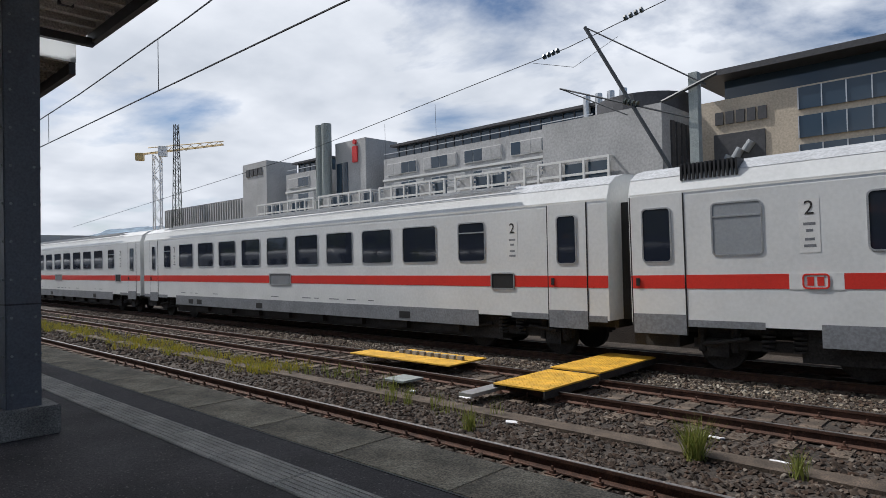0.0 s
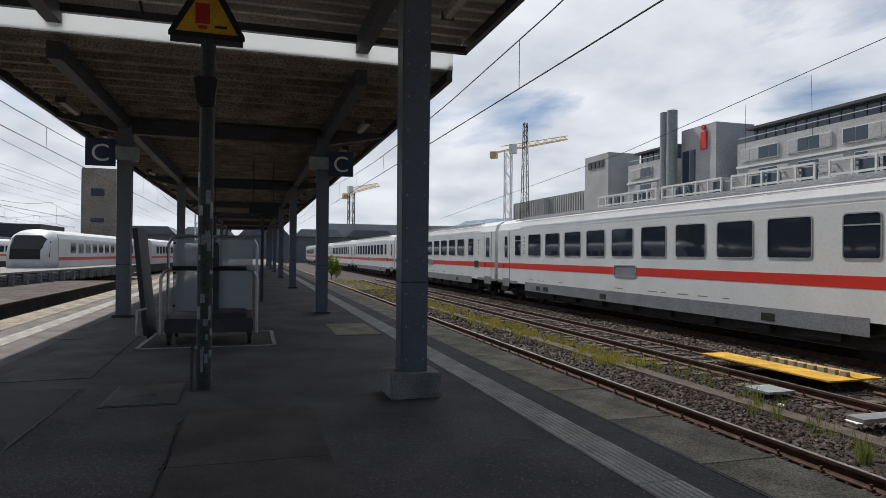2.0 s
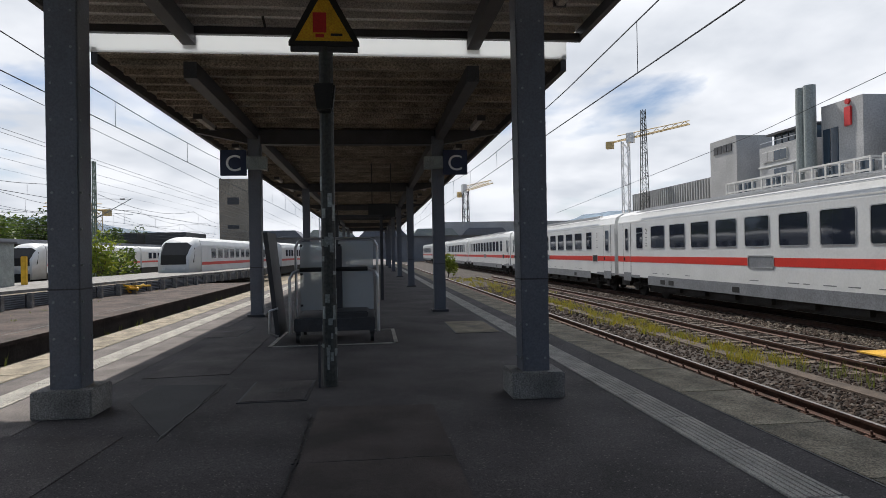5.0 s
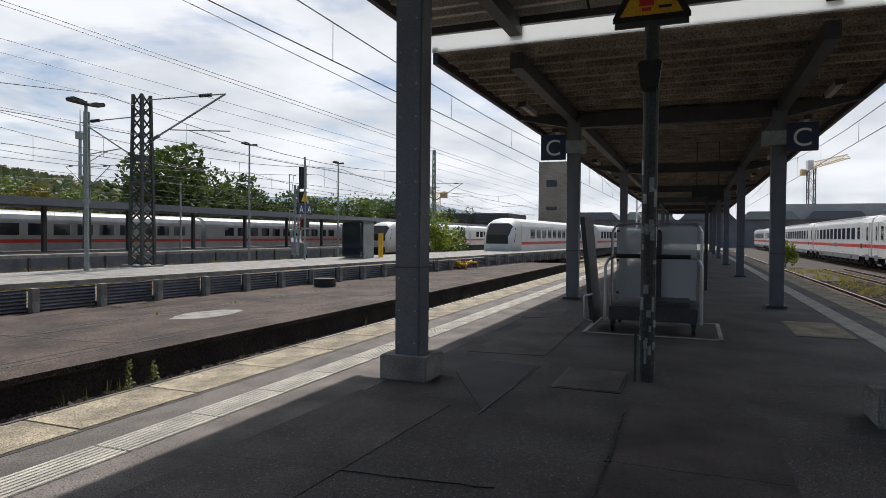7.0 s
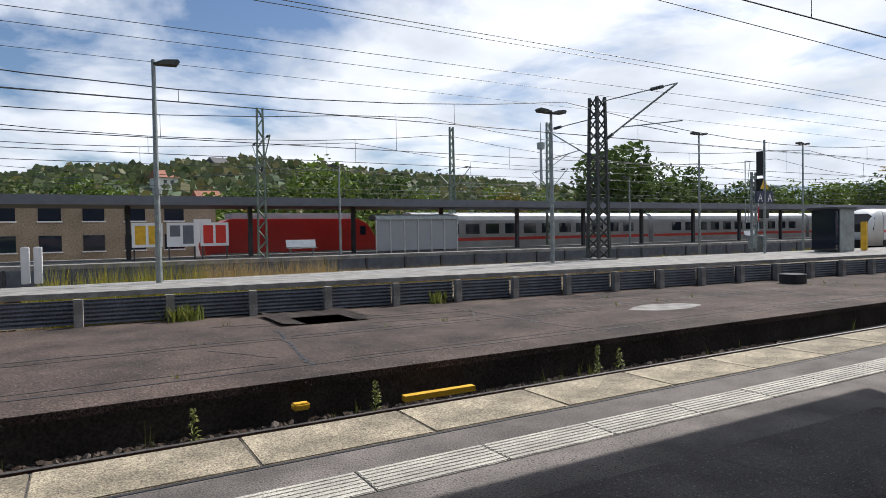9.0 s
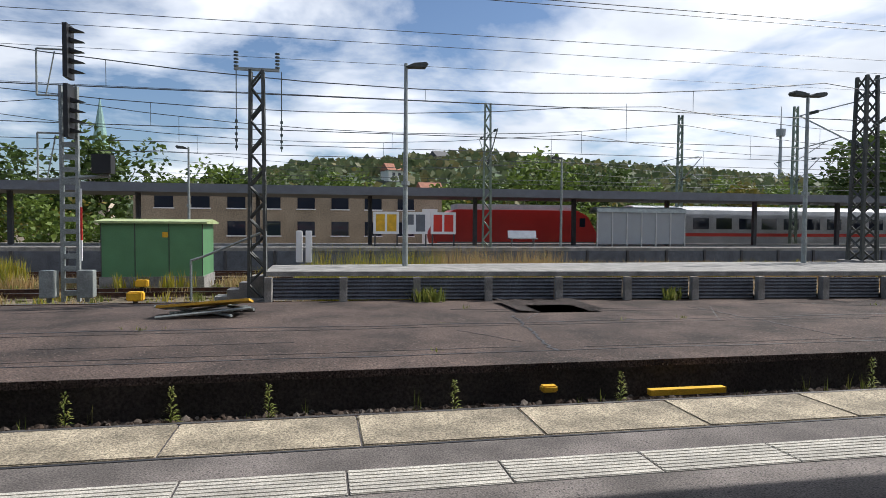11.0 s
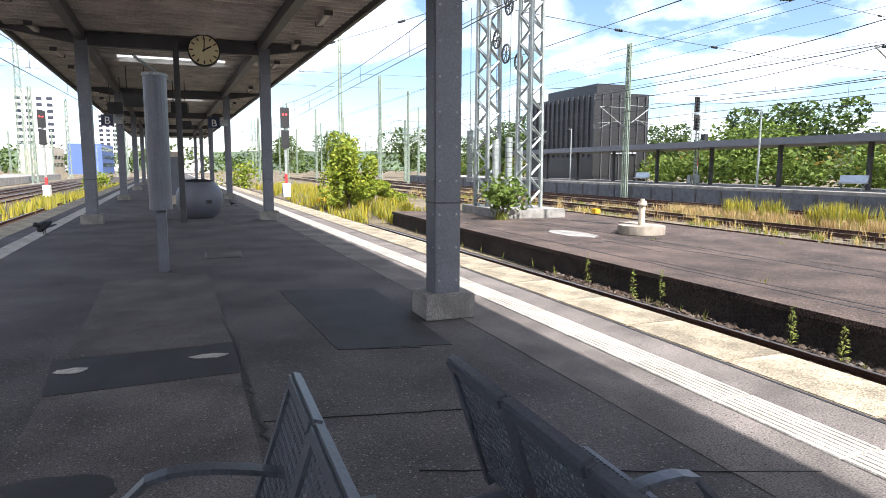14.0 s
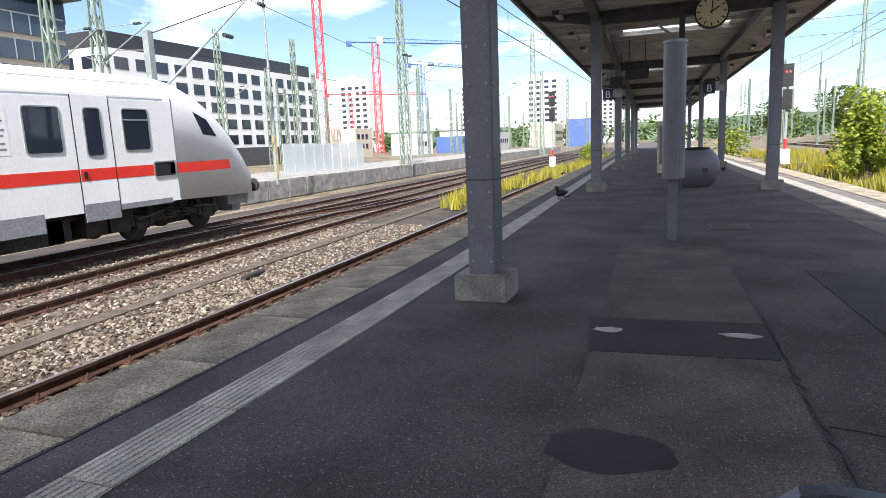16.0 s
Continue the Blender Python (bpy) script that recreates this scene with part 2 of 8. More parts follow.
M["facade"] = mat("facade_pale", (0.42, 0.42, 0.42), 0.85, var=0.12, scale=0.3, fine=4, bump=0.05)
M["facade_dark"] = mat("facade_shade", (0.2, 0.2, 0.21), 0.8, var=0.15, scale=0.3, fine=5, bump=0.05)
M["facade_sand"] = mat("facade_sand", (0.5, 0.43, 0.34), 0.85, var=0.12, scale=0.3, fine=5, bump=0.05)
M["facade_black"] = mat("facade_black", (0.02, 0.02, 0.024), 0.4, var=0.2, scale=0.5, fine=6, bump=0.05)
M["facade_white"] = mat("facade_white", (0.66, 0.66, 0.64), 0.85, var=0.06, scale=0.4, fine=6, bump=0.03)
M["tower"] = mat("tower_stone", (0.3, 0.26, 0.21), 0.9, var=0.25, scale=0.15, fine=2.5, bump=0.2)
M["crane_yellow"] = mat("crane_yellow", (0.6, 0.44, 0.2), 0.6, var=0.1, bump=0)
M["crane_red"] = mat("crane_red", (0.5, 0.06, 0.06), 0.6, var=0.1, bump=0)
M["crane_blue"] = mat("crane_blue", (0.07, 0.12, 0.3), 0.6, var=0.1, bump=0)
M["roof_tile"] = mat("roof_tile", (0.3, 0.13, 0.08), 0.85, var=0.2, scale=0.5, fine=6, bump=0.1)
M["copper"] = mat("copper_green", (0.22, 0.36, 0.33), 0.7, var=0.15, scale=0.4, fine=5, bump=0.05)
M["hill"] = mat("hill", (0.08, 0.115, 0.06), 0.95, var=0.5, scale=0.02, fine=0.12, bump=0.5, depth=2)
# aerial haze over the far ridges is mixed into this base colour
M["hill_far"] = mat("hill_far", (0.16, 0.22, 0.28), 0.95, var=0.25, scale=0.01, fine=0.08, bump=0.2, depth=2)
M["leaf"] = leaf_mat("leaves", [(0.05, 0.085, 0.015), (0.11, 0.165, 0.03), (0.16, 0.22, 0.04), (0.075, 0.12, 0.022)])
M["leaf_dark"] = leaf_mat("leaves_dark", [(0.035, 0.062, 0.016), (0.07, 0.11, 0.026), (0.1, 0.145, 0.034)])
# leaf colours paled and greyed to carry the haze before the hillside
M["woods"] = leaf_mat("woods", [(0.06, 0.085, 0.04), (0.1, 0.13, 0.06), (0.13, 0.15, 0.07), (0.17, 0.15, 0.06)])
M["leaf_bright"] = leaf_mat("leaves_bright", [(0.12, 0.18, 0.02), (0.22, 0.28, 0.03), (0.3, 0.32, 0.04)])
M["leaf_ochre"] = leaf_mat("leaves_ochre", [(0.12, 0.11, 0.02), (0.2, 0.16, 0.03), (0.09, 0.1, 0.02)])
M["grass_yellow"] = leaf_mat("grass_yellow", [(0.3, 0.27, 0.03), (0.42, 0.34, 0.03), (0.2, 0.24, 0.04), (0.33, 0.27, 0.1)])
M["grass_dry"] = leaf_mat("grass_dry", [(0.42, 0.3, 0.14), (0.36, 0.22, 0.09), (0.48, 0.38, 0.2), (0.24, 0.22, 0.07)])
M["grass_green"] = leaf_mat("grass_green", [(0.11, 0.15, 0.03), (0.2, 0.22, 0.05), (0.16, 0.19, 0.04), (0.28, 0.26, 0.07)])
M["bark"] = mat("bark", (0.09, 0.07, 0.05), 0.9, var=0.4, scale=6, fine=40, bump=0.6)
M["mesh_grey"] = mat("bench_grey", (0.12, 0.132, 0.155), 0.36, 0.3, var=0.12, scale=6, fine=80, bump=0.05)
M["crow"] = mat("feathers", (0.012, 0.012, 0.016), 0.5, var=0.3, scale=20, fine=120, bump=0.3)
M["clock_face"] = mat("clock_face", (0.72, 0.66, 0.42), 0.4, var=0.05, bump=0)
def translucent(name, colour):
    m = bpy.data.materials.new(name)
    m.use_nodes = True
    n, l = m.node_tree.nodes, m.node_tree.links
    tr, mx = n.new("ShaderNodeBsdfTranslucent"), n.new("ShaderNodeMixShader")
    n["Principled BSDF"].inputs["Base Color"].default_value = (*colour, 1)
    tr.inputs[0].default_value = (*colour, 1)
    mx.inputs[0].default_value = 0.7
    l.new(n["Principled BSDF"].outputs[0], mx.inputs[1])
    l.new(tr.outputs[0], mx.inputs[2])
    l.new(mx.outputs[0], n["Material Output"].inputs[0])
    return m


M["skylight"] = translucent("skylight", (0.85, 0.87, 0.88))
M["clear"] = bpy.data.materials.new("clear_panel")
M["clear"].use_nodes = True
cn, cl = M["clear"].node_tree.nodes, M["clear"].node_tree.links
ctr, cmx = cn.new("ShaderNodeBsdfTransparent"), cn.new("ShaderNodeMixShader")
ctr.inputs[0].default_value = (0.8, 0.83, 0.83, 1)
cmx.inputs[0].default_value = 0.5
cn["Principled BSDF"].inputs["Base Color"].default_value = (0.72, 0.75, 0.76, 1)
cn["Principled BSDF"].inputs["Roughness"].default_value = 0.15
cl.new(ctr.outputs[0], cmx.inputs[1])
cl.new(cn["Principled BSDF"].outputs[0], cmx.inputs[2])
cl.new(cmx.outputs[0], cn["Material Output"].inputs[0])
M["litter"] = mat("litter_white", (0.75, 0.75, 0.76), 0.6, var=0.1, bump=0.1)


# ---- builders ----
def box(bm, x0, x1, y0, y1, z0, z1, m=None):
    v = [bm.verts.new(Vector(p) if m is None else m @ Vector(p)) for p in ((x0, y0, z0), (x1, y0, z0), (x1, y1, z0), (x0, y1, z0), (x0, y0, z1), (x1, y0, z1), (x1, y1, z1), (x0, y1, z1))]
    for f in ((0, 3, 2, 1), (4, 5, 6, 7), (0, 1, 5, 4), (1, 2, 6, 5), (2, 3, 7, 6), (3, 0, 4, 7)):
        bm.faces.new([v[i] for i in f])
    return bm


def bar(bm, a, b, r, n=6, r2=None):
    """A round bar from a to b."""
    a, b = Vector(a), Vector(b)
    d = (b - a)
    if d.length < 1e-6:
        return bm
    q = d.to_track_quat("Z", "Y").to_matrix()
    r2 = r if r2 is None else r2
    rings = [[bm.verts.new(p + q @ Vector((rr * math.cos(2 * math.pi * i / n), rr * math.sin(2 * math.pi * i / n), 0))) for i in range(n)] for p, rr in ((a, r), (b, r2))]
    for i in range(n):
        j = (i + 1) % n
        bm.faces.new((rings[0][i], rings[0][j], rings[1][j], rings[1][i]))
    bm.faces.new(rings[0][::-1])
    bm.faces.new(rings[1])
    return bm


def tube(bm, pts, r, n=8):
    for a, b in zip(pts, pts[1:]):
        bar(bm, a, b, r, n)
    return bm


def prism(bm, outline, a, b, axis="x"):
    """Extrude a closed outline (pairs) along an axis from a to b."""
    def at(u, v, w):
        return {"x": (w, u, v), "y": (u, w, v), "z": (u, v, w)}[axis]
    lo = [bm.verts.new(at(u, v, a)) for u, v in outline]
    hi = [bm.verts.new(at(u, v, b)) for u, v in outline]
    n = len(outline)
    for i in range(n):
        j = (i + 1) % n
        bm.faces.new((lo[i], lo[j], hi[j], hi[i]))
    bm.faces.new(lo[::-1])
    bm.faces.new(hi)
    bmesh.ops.recalc_face_normals(bm, faces=bm.faces[:])
    return bm


def part(name, bm, material, parent=None, label="", smooth=False, bevel=0.0):
    if bevel:
        bmesh.ops.bevel(bm, geom=[e for e in bm.edges if e.calc_length() > bevel * 3], offset=bevel, segments=2, affect="EDGES", clamp_overlap=True)
    me = bpy.data.meshes.new(name)
    bm.normal_update()
    bm.to_mesh(me)
    bm.free()
    if smooth:
        me.shade_smooth()
    me.materials.append(M[material])
    ob = new(name, me)
    if parent:
        ob.parent = parent
    if label:
        ob["label"] = label
    return ob


def thing(name, m, label, category, group="", kind=""):
    ob = new(name)
    ob.matrix_basis = m
    ob.empty_display_size = 0.1
    return tagged(ob, label, category, group, kind)


def solid(name, bm, material, label, category="", kind="", group="", **k):
    return tagged(part(name, bm, material, **k), label, category, group, kind)


def B():
    return bmesh.new()


def bend(x):
    """The platform's slight bend sideways towards the east."""
    return 0.045 * (math.sqrt((x - 9.3) ** 2 + 9) + (x - 9.3)) / 2


def drift(x):
    """The middle track and its cable duct swing out a little to the east."""
    u = min(1, max(0, (x - 2) / 12))
    return 0.55 * u * u * (3 - 2 * u)


def strip(bm, y0, y1, z0, z1, xs):
    """A long solid that follows the platform's bend."""
    rows = [[bm.verts.new((x, y + bend(x), z)) for y, z in ((y0, z0), (y1, z0), (y1, z1), (y0, z1))] for x in xs]
    for a, b in zip(rows, rows[1:]):
        for i in range(4):
            j = (i + 1) % 4
            bm.faces.new((a[i], a[j], b[j], b[i]))
    bm.faces.new(rows[0][::-1])
    bm.faces.new(rows[-1])
    bmesh.ops.recalc_face_normals(bm, faces=bm.faces[:])
    return bm


def mesh_np(name, verts, faces, material, label, category="", kind="stuff", parent=None):
    me = bpy.data.meshes.new(name)
    me.from_pydata(verts, [], faces)
    me.materials.append(M[material])
    ob = new(name, me)
    if parent:
        ob.parent = parent
        return ob
    return tagged(ob, label, category, "", kind)


RAIL, BED, OLD, S2 = -0.76, -0.93, -0.36, 0.37
XS = [-200, -120, -80] + [x * 2.0 for x in range(-25, 61)] + [140, 180]

# ---- ground ----
bm = B()
box(bm, -3000, 3000, -3000, 3000, -1.3, BED - 0.04)
solid("ground", bm, "soil", "brown earth and sparse dry ground of the railway yard", "ground", "structure")
bm = B()
strip(bm, 4.3, 17.5, BED - 0.1, BED - 0.02, XS)
solid("track_bed_north", bm, "ballast", "brown and grey stone ballast between the tracks", "track bed", "structure")
bm = B()
strip(bm, -8.9, -5.8, BED - 0.02, BED + 0.03, XS)
solid("track_bed_south", bm, "ballast", "dark stone ballast in the narrow track trough", "track bed", "structure")

# ---- platform ----
EDGE_N, EDGE_S = 3.88, -5.65
bm = B()
strip(bm, EDGE_S + 0.08, EDGE_N - 0.08, -1.25, -0.004, XS)
solid("platform", bm, "asphalt", "dark grey worn asphalt surface of the station platform", "platform", "structure")


def s2y(x):
    return -16.9 - 0.09 * min(x, 0)


for name, y0, y1 in (("north", EDGE_N - 0.08, EDGE_N - 0.1), ("south", EDGE_S + 0.1, EDGE_S + 0.08)):
    bm = B()
    strip(bm, min(y0, y1), max(y0, y1), -1.2, -0.14, XS)
    solid("platform_wall_" + name, bm, "concrete", "stained concrete wall under the platform edge", "wall", "structure")

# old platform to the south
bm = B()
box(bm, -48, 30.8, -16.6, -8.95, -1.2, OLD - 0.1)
solid("old_platform_core", bm, "dark_wall", "dark wall of the disused platform", "wall", "structure")
bm = B()
box(bm, -48, 30.8, -16.7, -8.9, OLD - 0.1, OLD)
solid("old_platform", bm, "old_asphalt", "cracked brown asphalt surface of the disused platform", "platform", "structure")

# raised platform behind it, with its panelled front wall
bm = B()
vs = [(1.5, -17.02), (1.5, -19.7), (-14, -20.3), (-70, -17.4), (-70, -10.6)]
lo = [bm.verts.new((x, y, S2 - 0.12)) for x, y in vs]
hi = [bm.verts.new((x, y, S2)) for x, y in vs]
for i in range(5):
    j = (i + 1) % 5
    bm.faces.new((lo[i], lo[j], hi[j], hi[i]))
bm.faces.new(lo[::-1])
bm.faces.new(hi)
bmesh.ops.recalc_face_normals(bm, faces=bm.faces[:])
solid("raised_platform", bm, "concrete", "pale concrete deck of the raised neighbouring platform", "platform", "structure")
front = thing("platform_front", pose(0, 0, 0), "grey corrugated panels between posts under the raised platform", "retaining wall", kind="structure")
panel_bm = B()
prof = []
for i in range(13):
    prof.append((0.03 * (i % 2), OLD + 0.03 + i * 0.045))
prism(panel_bm, [(0.1, OLD + 0.03)] + prof[:] + [(0.1, prof[-1][1])], 0.05, 1.78)
first_panel = None
for i in range(38):
    x = 1.4 - 1.83 * (i + 1)
    y = -16.78 - 0.09 * x
    m = pose(x, y, 0, 0, 0, -5.14) @ pose(0, 0, 0) @ Matrix.Scale(-1, 4, (0, 1, 0))
    if first_panel is None:
        first_panel = part("panel", panel_bm, "panel_grey", front)
        ob = first_panel
    else:
        ob = new("panel", first_panel.data)
        ob.parent = front
    ob.matrix_basis = pose(x, y, 0, 0, 0, 180 - 5.14) @ pose(-1.83, 0, 0)
    bm = B()
    box(bm, -0.09, 0.09, -0.1, 0.08, OLD, S2 - 0.12)
    p = part("post", bm, "concrete", front)
    p.matrix_basis = pose(x + 1.83, y + 0.03, 0, 0, 0, -5.14)

# ---- canopies and columns ----
COL_N, COL_S = 1.68, -3.2


def column(x, yc, tall=5.15, dark=False, base=True, bent=True):
    y = yc + (bend(x) if bent else 0)
    c = thing("canopy_column", pose(x, y, 0), "grey riveted steel canopy column on a concrete base" if base else "grey steel canopy column", "column", "canopy columns")
    z0 = 0.24 if base else 0.0
    bm = B()
    w0, w1, d = 0.15, 0.165, 0.15
    v = [bm.verts.new(p) for p in ((-d, -w0, z0), (d, -w0, z0), (d, w0, z0), (-d, w0, z0), (-d, -w1, tall), (d, -w1, tall), (d, w1, tall), (-d, w1, tall))]
    for f in ((0, 3, 2, 1), (4, 5, 6, 7), (0, 1, 5, 4), (1, 2, 6, 5), (2, 3, 7, 6), (3, 0, 4, 7)):
        bm.faces.new([v[i] for i in f])
    part("shaft", bm, "steel", c, bevel=0.012)
    bm = B()
    box(bm, -d - 0.006, d + 0.006, -w0 - 0.007, w0 + 0.007, 1.28, 1.296)
    part("seam", bm, "steel_dark", c)
    if base:
        bm = B()
        box(bm, -0.26, 0.26, -0.29, 0.29, 0.0, 0.28)
        part("base", bm, "concrete", c, "rough concrete base", bevel=0.012)
        bm = B()
        for sx in (-1, 1):
            for k in range(12):
                z = 0.42 + k * 0.37
                for yy in (-0.1, 0.1):
                    bar(bm, (sx * (d + 0.0), yy, z), (sx * (d + 0.01), yy, z), 0.014, 6)
                for xx in (-0.1, 0.1):
                    bar(bm, (xx, sx * (w0 + 0.0), z), (xx, sx * (w0 + 0.016), z), 0.014, 6)
        part("rivets", bm, "galv", c)
    else:
        bm = B()
        box(bm, -0.22, 0.22, -0.22, 0.22, 0, 0.06)
        part("base_plate", bm, "steel_dark", c)
    return c


EAST_X = [-7.2, 9.2, 23.4, 37.7, 52.0, 66.3, 80.6]
WEST_X = [-17.4, -30.3, -43.2, -56.1, -69.0, -81.9]
for x in EAST_X:
    column(x, COL_N - (0.08 if x < 0 else 0), 5.3), column(x - (0.1 if 0 < x < 20 else 0), COL_S - (0.07 if x < 0 else 0.12), 5.3)
for x in WEST_X:
    column(x, COL_N - 0.05, 4.74, base=False), column(x, COL_S, 4.74, base=False)


SKYLIGHTS = (27.8, 42.1, 56.4)


def canopy(name, x0, x1, cols, top, deck, label, edge_n=3.4, edge_s=-4.85, ribs=0.42):
    can = thing(name, pose(0, 0, 0), label, "platform canopy", kind="structure")
    xs = list(np.linspace(x0, x1, max(2, int((x1 - x0) / 2))))
    bm = B()
    # the deck runs in lengths between the skylights, which are open slots
    a = x0
    for s0 in [q for q in SKYLIGHTS if x0 < q < x1] + [x1]:
        strip(bm, edge_s, edge_n, top + 0.3, top + 0.36, [a] + [q for q in xs if a < q < s0] + [s0])
        if s0 < x1:
            strip(bm, edge_s, -2.6, top + 0.3, top + 0.36, [s0, s0 + 1.2])
            strip(bm, 1.1, edge_n, top + 0.3, top + 0.36, [s0, s0 + 1.2])
        a = s0 + 1.2
    part("roof_deck", bm, deck, can)
    bm = B()
    x = x0 + 0.2
    while x < x1 - 0.1:
        b = bend(x)
        if not any(q - 0.1 < x < q + 1.2 for q in SKYLIGHTS):
            box(bm, x, x + 0.09, edge_s + 0.15 + b, edge_n - 0.15 + b, top + 0.19, top + 0.3)
        x += ribs
    part("ribs", bm, deck, can)
    for y in (COL_N, COL_S):
        bm = B()
        strip(bm, y - 0.11, y + 0.11, top - 0.1, top + 0.185, xs)
        part("girder", bm, "steel_dark", can)
    for y in (edge_n, edge_s):
        bm = B()
        strip(bm, y - 0.05, y + 0.05, top + 0.12, top + 0.42, xs)
        part("edge_fascia", bm, "steel_dark", can)
    for x in cols:
        b = bend(x)
        bm = B()
        box(bm, x - 0.12, x + 0.12, COL_S - 0.15 + b, COL_N + 0.15 + b, top - 0.22, top + 0.16)
        for y, s in ((COL_N, edge_n), (COL_S, edge_s)):
            d = math.copysign(0.15, s - y)
            v = [bm.verts.new((x + q, yy + b, zz)) for q in (-0.1, 0.1) for yy, zz in ((y + d, top - 0.2), (s, top + 0.1), (s, top + 0.17), (y + d, top + 0.17))]
            for f in ((0, 1, 2, 3), (4, 7, 6, 5), (0, 4, 5, 1), (1, 5, 6, 2), (2, 6, 7, 3), (3, 7, 4, 0)):
                bm.faces.new([v[i] for i in f])
        bmesh.ops.recalc_face_normals(bm, faces=bm.faces[:])
        part("cross_beam", bm, "steel_dark", can)
    return can


EAST_CAN = canopy("canopy_east", -11.5, 96, EAST_X, 5.3, "deck", "steel canopy roof with pale ribbed deck over the platform", 3.65, -5.1)
WEST_CAN = canopy("canopy_west", -96, -11.45, WEST_X[::-1], 4.74, "deck_old", "old steel canopy roof with stained plank deck and white end trim", 3.35, -4.75, 0.6)
bm = B()
box(bm, -11.43, -11.41, -4.8, 3.4, 5.06, 5.598)
part("end_trim", bm, "skylight", WEST_CAN, "white translucent end panel")
bm = B()
box(bm, -11.4, -11.3, -5.1, 3.65, 5.36, 5.5)
part("end_beam", bm, "steel_dark", EAST_CAN)

# added backing: hides bright ground beyond, standing in for shade under the coaches
bm = B()
box(bm, -200, 4, 17.6, 18.0, -1.2, 1.2)
solid("wall_north", bm, "dark_wall", "added dark backing that stands for the shade under the express train", "wall", "structure")

# ---- tracks ----
RAIL_PROF = [(-0.07, -0.16), (0.07, -0.16), (0.07, -0.145), (0.012, -0.12), (0.012, -0.05), (0.036, -0.035), (0.036, 0.0), (-0.036, 0.0), (-0.036, -0.035), (-0.012, -0.05), (-0.012, -0.12), (-0.07, -0.145)]


def track(yc, x0, x1, z=RAIL, label="rusty railway track on wooden sleepers in ballast", near=None, curve=True, turn=None):
    t = thing("railway_track", turn or pose(0, 0, 0), label, "railway track", "tracks", "structure")
    f = curve if callable(curve) else bend if curve else (lambda x: 0)
    xs = [x for x in XS if x0 < x < x1]
    xs = [x0] + xs + [x1]
    for s in (-0.7535, 0.7535):
        bm = B()
        rows = [[bm.verts.new((x, yc + f(x) + s + u, z + v)) for u, v in RAIL_PROF] for x in xs]
        n = len(RAIL_PROF)
        for a, b in zip(rows, rows[1:]):
            for i in range(n):
                j = (i + 1) % n
                bm.faces.new((a[i], b[i], b[j], a[j]))
        bm.faces.new(rows[0])
        bm.faces.new(rows[-1][::-1])
        bmesh.ops.recalc_face_normals(bm, faces=bm.faces[:])
        r = part("rail", bm, "rail", t)
        bm = B()
        for a, b in zip(xs, xs[1:]):
            v = [bm.verts.new((x, yc + f(x) + s + u, z + 0.003)) for x, u in ((a, -0.03), (b, -0.03), (b, 0.03), (a, 0.03))]
            bm.faces.new(v)
        part("running_surface", bm, "railtop", r, "worn bright running surface")
    bm = B()
    box(bm, -0.13, 0.13, -1.3, 1.3, -0.32, -0.165)
    sl = None
    n0, n1 = near or (x0, x0)
    far_bm = B()
    x = x0 + 0.3
    while x < x1:
        if n0 < x < n1:
            if sl is None:
                sl = part("sleeper", bm, "sleeper", t)
                o = sl
            else:
                o = new("sleeper", sl.data)
                o.parent = t
            o.matrix_basis = pose(x, yc + f(x), z, 0, 0, random.uniform(-1, 1))
        elif abs(x) < 70:
            box(far_bm, x - 0.13, x + 0.13, yc + f(x) - 1.3, yc + f(x) + 1.3, z - 0.32, z - 0.165)
        x += 0.63
    if len(far_bm.verts):
        p = part("sleepers", far_bm, "sleeper", t)
        p["kind"] = "stuff"
    # rail fastenings, near stretch
    if near:
        bm = B()
        x = x0 + 0.3
        while x < x1:
            if n0 < x < n1:
                for s in (-0.7535, 0.7535):
                    y = yc + f(x) + s
                    box(bm, x - 0.08, x + 0.08, y - 0.17, y + 0.17, z - 0.165, z - 0.15)
                    for d in (-0.11, 0.11):
                        box(bm, x - 0.03, x + 0.03, y + d - 0.03, y + d + 0.03, z - 0.15, z - 0.12)
                        bar(bm, (x, y + d, z - 0.12), (x, y + d, z - 0.07), 0.016, 6)
            x += 0.63
        p = part("fastenings", bm, "rail", t, "rusty clamps and bolts")
        p["kind"] = "stuff"
    return t


track(5.62, -160, 160, near=(-18, 26))
track(10.35, -60, 120, near=(-16, 26), curve=lambda x: bend(x) + drift(x))
track(0, 0, 12.5, z=RAIL - 0.004, curve=False, turn=pose(19.5, 13.8, 0, 0, 0, -8.5), near=(0, 12.5), label="rusty crossover rails joining two tracks")
track(14.25, -200, 120)
track(-7.5, -120, 29, label="dark little-used track in the trough beside the platform", near=(-12, 12))
for y in (-19.6, -24.2):
    track(y, 1, 160, curve=False, label="railway track through weeds in the yard")
for y in (-29.0, -33.0):
    track(y, -90, 160, curve=False, label="railway track through weeds in the yard")


# ---- trains ----
def body_profile(hw, z0, zr, roof):
    """Half-rounded coach section: list of (y, z)."""
    pts = [(-hw, z0), (-hw, zr - 0.12)]
    for a in range(0, 9):
        th = math.pi * a / 8
        pts.append((-hw * 0.985 * math.cos(th), zr + (roof - zr) * math.sin(th) ** 0.75))
    pts += [(hw, zr - 0.12), (hw, z0)]
    return pts


